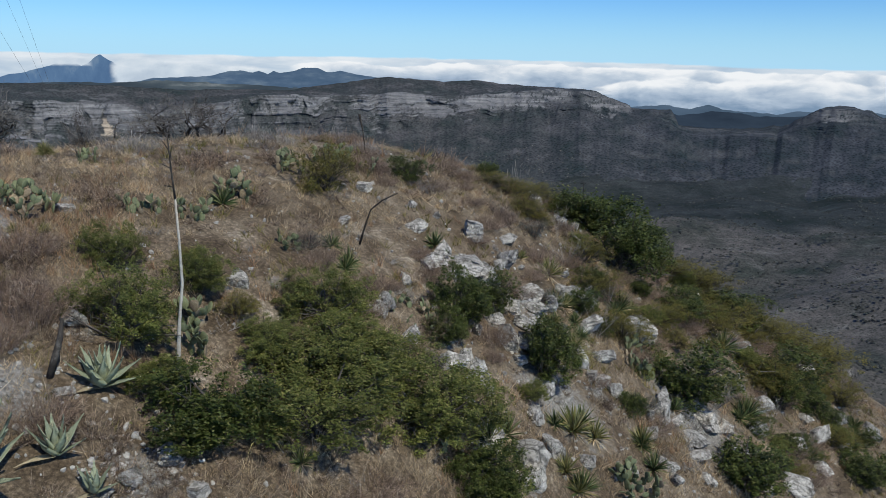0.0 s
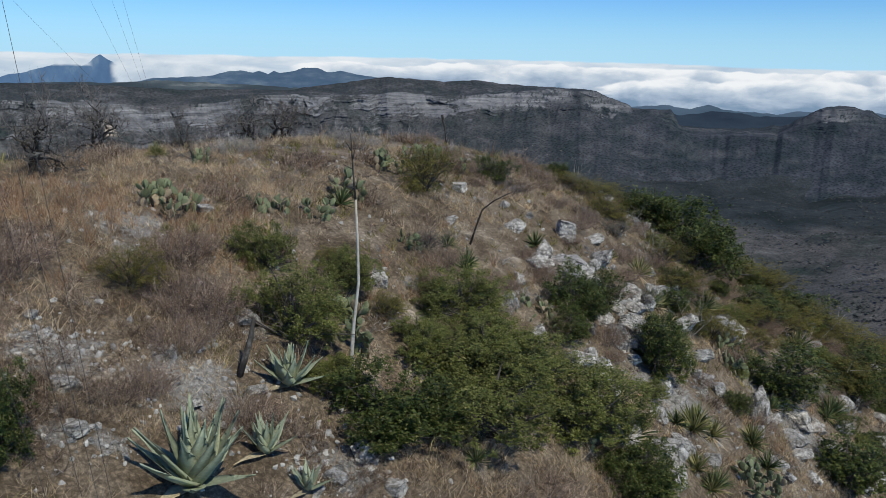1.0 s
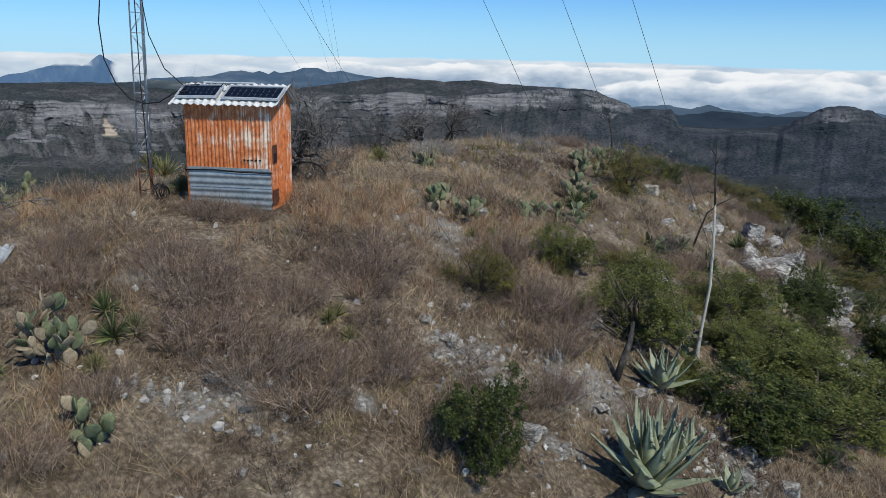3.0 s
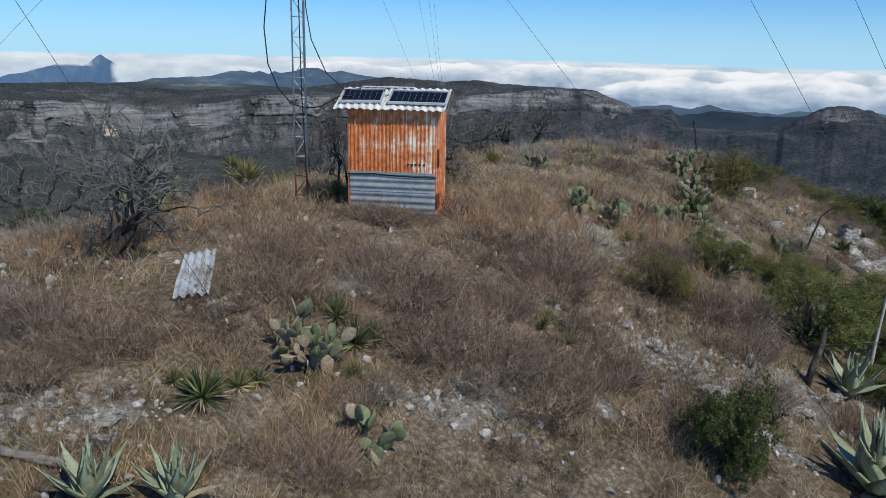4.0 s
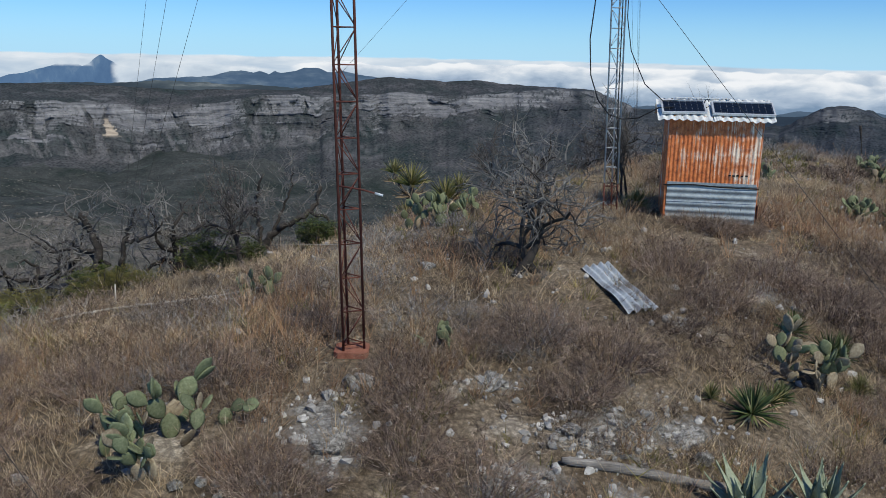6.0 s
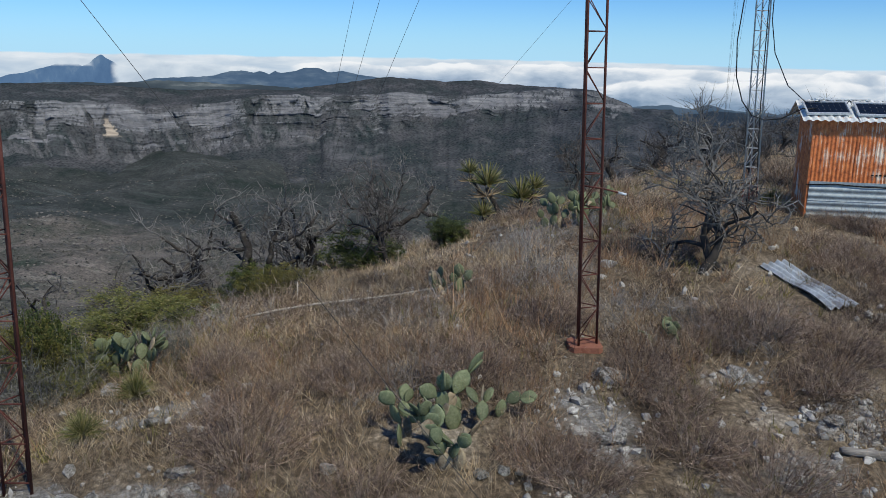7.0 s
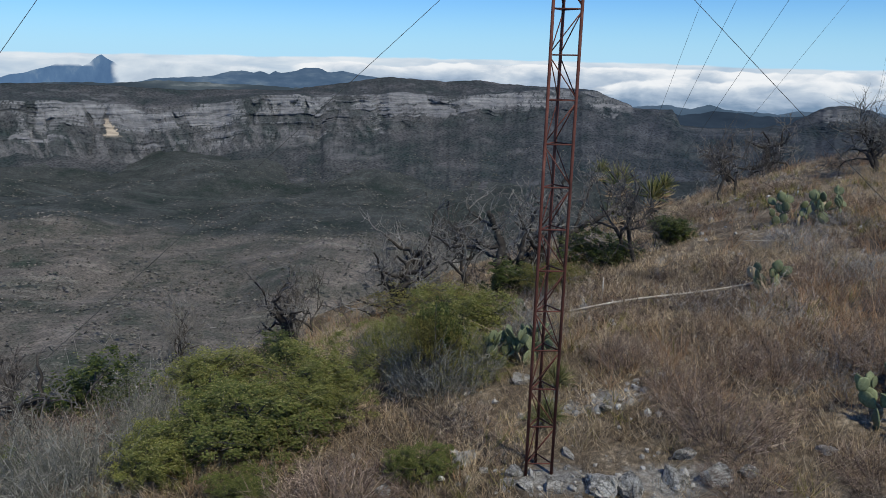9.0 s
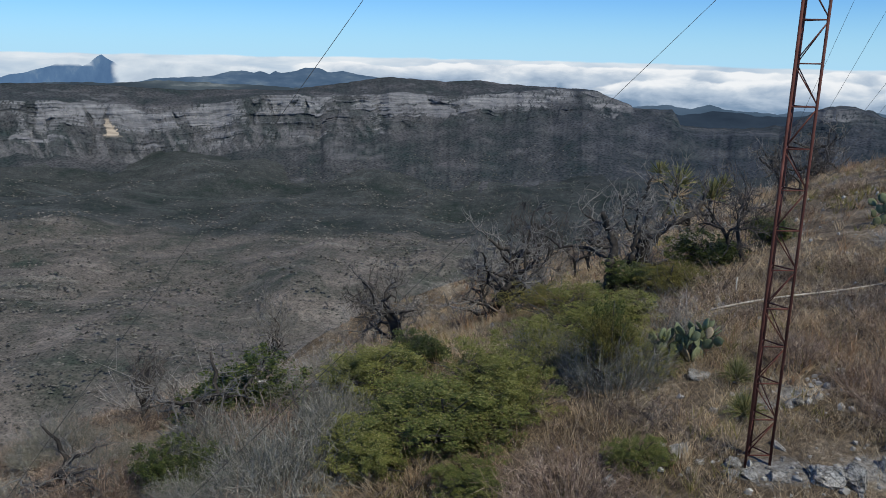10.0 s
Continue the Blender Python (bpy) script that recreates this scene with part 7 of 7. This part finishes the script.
def scrub_field(name, count, mat, seed, mask, size, stems, twigs, label, width=0.0075, near_only=False):
    r = np.random.default_rng(seed)
    mx, my = scatter(count // 14, r, 0.2, near_only)
    keep = r.uniform(size=len(mx)) < mask(mx, my)
    mx, my = mx[keep], my[keep]
    mr = r.uniform(0.3, 0.85, len(mx))
    k = np.repeat(np.arange(len(mx)), np.maximum(2, (mr * mr * 42).astype(int)))
    a, q = r.uniform(0, 6.28, len(k)), np.sqrt(r.uniform(0, 1, len(k)))
    x, y = mx[k] + mr[k] * q * np.cos(a), my[k] + mr[k] * q * np.sin(a)
    s = size * (1.15 - 0.75 * q * q) * (0.55 + 0.7 * mr[k]) * np.exp(r.normal(size=len(k)) * 0.2)
    lx, ly = scatter(count // 6, r, 0.2, near_only)
    x, y, s = np.concatenate([x, lx]), np.concatenate([y, ly]), np.concatenate([s, size * 0.45 * np.exp(r.normal(size=len(lx)) * 0.3)])
    keep = clear_of(x, y)
    x, y, s = x[keep], y[keep], s[keep]
    n = len(x)
    z = ground_z(x, y)
    base = np.repeat(np.stack([x, y, z - 0.02], 1), stems, 0)
    S = np.repeat(s, stems)
    d = np.stack([r.normal(size=n * stems) * 0.75, r.normal(size=n * stems) * 0.75, r.uniform(0.35, 1.1, n * stems)], 1)
    base[:, :2] += r.normal(size=(n * stems, 2)) * 0.12 * S[:, None]
    tip = base + d * (S * r.uniform(0.5, 1.0, n * stems))[:, None]
    W = width * (0.5 + 0.085 * base[:, 1])
    V1, F1 = slivers(base, tip, W, r)
    m = n * stems * twigs
    f = r.uniform(0.25, 0.95, (m, 1))
    B, T = np.repeat(base, twigs, 0), np.repeat(tip, twigs, 0)
    b2 = B + (T - B) * f
    t2 = b2 + (r.normal(size=(m, 3)) * 0.55 + (0, 0, 0.45)) * (np.repeat(S, twigs) * r.uniform(0.15, 0.45, m))[:, None]
    V2, F2 = slivers(b2, t2, np.repeat(W, twigs) * 0.75, r)
    return tagged(new(name, tri_mesh(name, np.concatenate([V1, V2]), np.concatenate([F1, F2 + len(V1)]), mat)), label, "scrub", kind="stuff")


def tan_mask(x, y):
    west = np.exp(-(((x + 22) / 3.2) ** 2 + ((y - 9.5) / 3.5) ** 2))
    shelf = np.exp(-(((x + 25.2) / 1.8) ** 2 + ((y - 7.2) / 1.2) ** 2))
    return np.clip(0.3 + 0.95 * fbm(x * 0.4, y * 0.4, 3, 901) + 1.2 * west + shelf, 0.03, 1)


def russet_mask(x, y):
    crest = np.exp(-(((x + 10.3) / 2.6) ** 2 + ((y - 15.6) / 2.2) ** 2)) + 0.6 * np.exp(-(((x + 20.5) / 3.5) ** 2 + ((y - 9.5) / 2.2) ** 2)) + 0.5 * np.exp(-(((x + 17.0) / 3.0) ** 2 + ((y - 14.5) / 2) ** 2))
    return np.clip(crest + 0.4 * fbm(x * 0.5, y * 0.5, 3, 905) - 0.1, 0.02, 1)


def scrub_mask(x, y):
    return np.clip(0.5 + 0.9 * fbm(x * 0.42, y * 0.42, 3, 911), 0.03, 1)


def grey_mask(x, y):
    return np.clip(0.2 + 0.8 * fbm(x * 0.4, y * 0.4, 3, 921), 0.0, 1)


grass_field("dry_grass", 84000, M_GRASS, 931, tan_mask, 0.19, 0.0050, 14, 0.6, "pale tan dry grass covering the hill")
grass_field("russet_grass", 52000, M_RUSSET, 933, russet_mask, 0.38, 0.0062, 14, 0.42, "orange-brown dry grass on the crest")
grass_field("green_grass", 13000, M_GREENBLADE, 935, lambda x, y: np.clip(0.2 + 0.9 * fbm(x * 0.5, y * 0.5, 3, 937), 0, 1), 0.22, 0.009, 10, 0.5, "sparse yellow-green grass tufts")
scrub_field("dead_scrub", 9500, M_SCRUB, 941, scrub_mask, 0.38, 17, 5, "low mounds of dead brown scrub twigs", 0.0058)
scrub_field("dead_scrub", 6000, M_SCRUB, 945, lambda x, y: np.clip(0.65 + 0.8 * fbm(x * 0.45, y * 0.45, 3, 947), 0.1, 1) * (x < -1) * (1 - 0.75 * np.exp(-(((x + 24.2) / 1.7) ** 2 + ((y - 6.8) / 1.2) ** 2))), 0.31, 20, 5, "low mounds of dead brown scrub along the near edge", 0.0058, True)
scrub_field("grey_scrub", 5500, M_GREYTWIG, 943, grey_mask, 0.42, 13, 4, "low grey leafless twig mounds", 0.006)


def thicket(seed, count, label):
    """Leafless brush on the slopes that fall away beyond the summit."""
    r = np.random.default_rng(seed)
    x = r.uniform(-95, 60, count)
    y = r.uniform(10, 125, count)
    out = np.hypot(x - np.clip(x, -34, 18), y - np.clip(y, 2, 40))
    behind = (y > 19 + 0.25 * np.abs(x + 12)) | (x < -30)
    keep = ((out > 0) | behind) & (ground_z(x, y) < -3.2) & ~((x > -22.5) & (x < -13) & (y > 20) & (y < 31))
    x, y = x[keep], y[keep]
    n = len(x)
    z = ground_z(x, y)
    stems = 14
    S = np.repeat(r.uniform(0.8, 1.9, n), stems)
    base = np.repeat(np.stack([x, y, z - 0.1], 1), stems, 0)
    d = np.stack([r.normal(size=n * stems) * 0.5, r.normal(size=n * stems) * 0.5, r.uniform(0.5, 1.1, n * stems)], 1)
    tip = base + d * (S * r.uniform(0.5, 1.0, n * stems))[:, None]
    far = np.clip(np.hypot(base[:, 0] + 20, base[:, 1]) / 30, 1, 4)
    V1, F1 = slivers(base, tip, 0.015 * far, r)
    twigs = 7
    m = n * stems * twigs
    f = r.uniform(0.3, 1.0, (m, 1))
    B, T = np.repeat(base, twigs, 0), np.repeat(tip, twigs, 0)
    b2 = B + (T - B) * f
    t2 = b2 + (r.normal(size=(m, 3)) * 0.5 + (0, 0, 0.4)) * (np.repeat(S, twigs) * r.uniform(0.15, 0.4, m))[:, None]
    V2, F2 = slivers(b2, t2, 0.009 * np.repeat(far, twigs), r)
    return tagged(new("dry_thicket", tri_mesh("dry_thicket", np.concatenate([V1, V2]), np.concatenate([F1, F2 + len(V1)]), M_GREYTWIG)), label, "brush", kind="stuff")


thicket(951, 1900, "grey leafless brush covering the steep lower slopes")


def far_woods(count, seed, stops, east, label):
    """Small crowns over the valley floor and the wooded apron below the cliffs."""
    r = np.random.default_rng(seed)
    a = np.radians(r.uniform(-33, 33, count))
    d = 420 * np.exp(r.uniform(0, 1, count) ** 0.75 * math.log(3650 / 420))
    x, y = d * np.sin(a) - 14, d * np.cos(a)
    z = ground_z(x, y)
    s = np.clip((d - 2450) / 1420, 0, 1)
    apron = EYE_Z + d * np.tan(np.radians(-14.5 * (1 - s) + np.interp(np.degrees(a), AZ_LINE, FOOT_LINE) * s))
    z = np.where(d > 2450, np.maximum(z, apron), z)
    keep = (z < -25) & ((x + r.normal(size=count) * 120 > 480) == east) & (value_noise(x / 130, y / 130, 77) + 0.5 * value_noise(x / 40, y / 40, 78) > r.uniform(0.1, 1.0, count))
    x, y, z, d = x[keep], y[keep], z[keep], d[keep]
    n = len(x)
    size = r.uniform(0.9, 2.3, n) * np.clip(d / 1000, 0.7, 1.9)
    base = np.array([(1, 0, 0.3), (-1, 0, 0.3), (0, 1, 0.3), (0, -1, 0.3), (0, 0, 1.0)], float)
    face = np.array([(0, 2, 4), (2, 1, 4), (1, 3, 4), (3, 0, 4)])
    V = base[None] * r.uniform(0.55, 1.3, (n, 5, 3)) * size[:, None, None] * (1.25, 1.25, 1.0)
    V += np.stack([x, y, z], 1)[:, None]
    F = face[None] + (np.arange(n) * 5)[:, None, None]
    mat = surface("far_crowns", stops, 0.02, 0.95, 0.0, spread=0.7, islands=True)
    return tagged(new("far_woods", tri_mesh("far_woods", V.reshape(-1, 3), F.reshape(-1, 3), mat)), label, "woods", kind="stuff")


far_woods(60000, 961, [(0.3, (0.05, 0.06, 0.048)), (0.5, (0.095, 0.092, 0.082)), (0.7, (0.16, 0.146, 0.134))], False, "far dry woodland crowns across the valley")
# eastern crowns repeat the western ones with cloud shade put into their colour
far_woods(50000, 963, [(0.3, (0.022, 0.031, 0.029)), (0.5, (0.042, 0.047, 0.046)), (0.7, (0.08, 0.078, 0.074))], True, "far woods in the eastern valley, darkened to carry cloud shade")
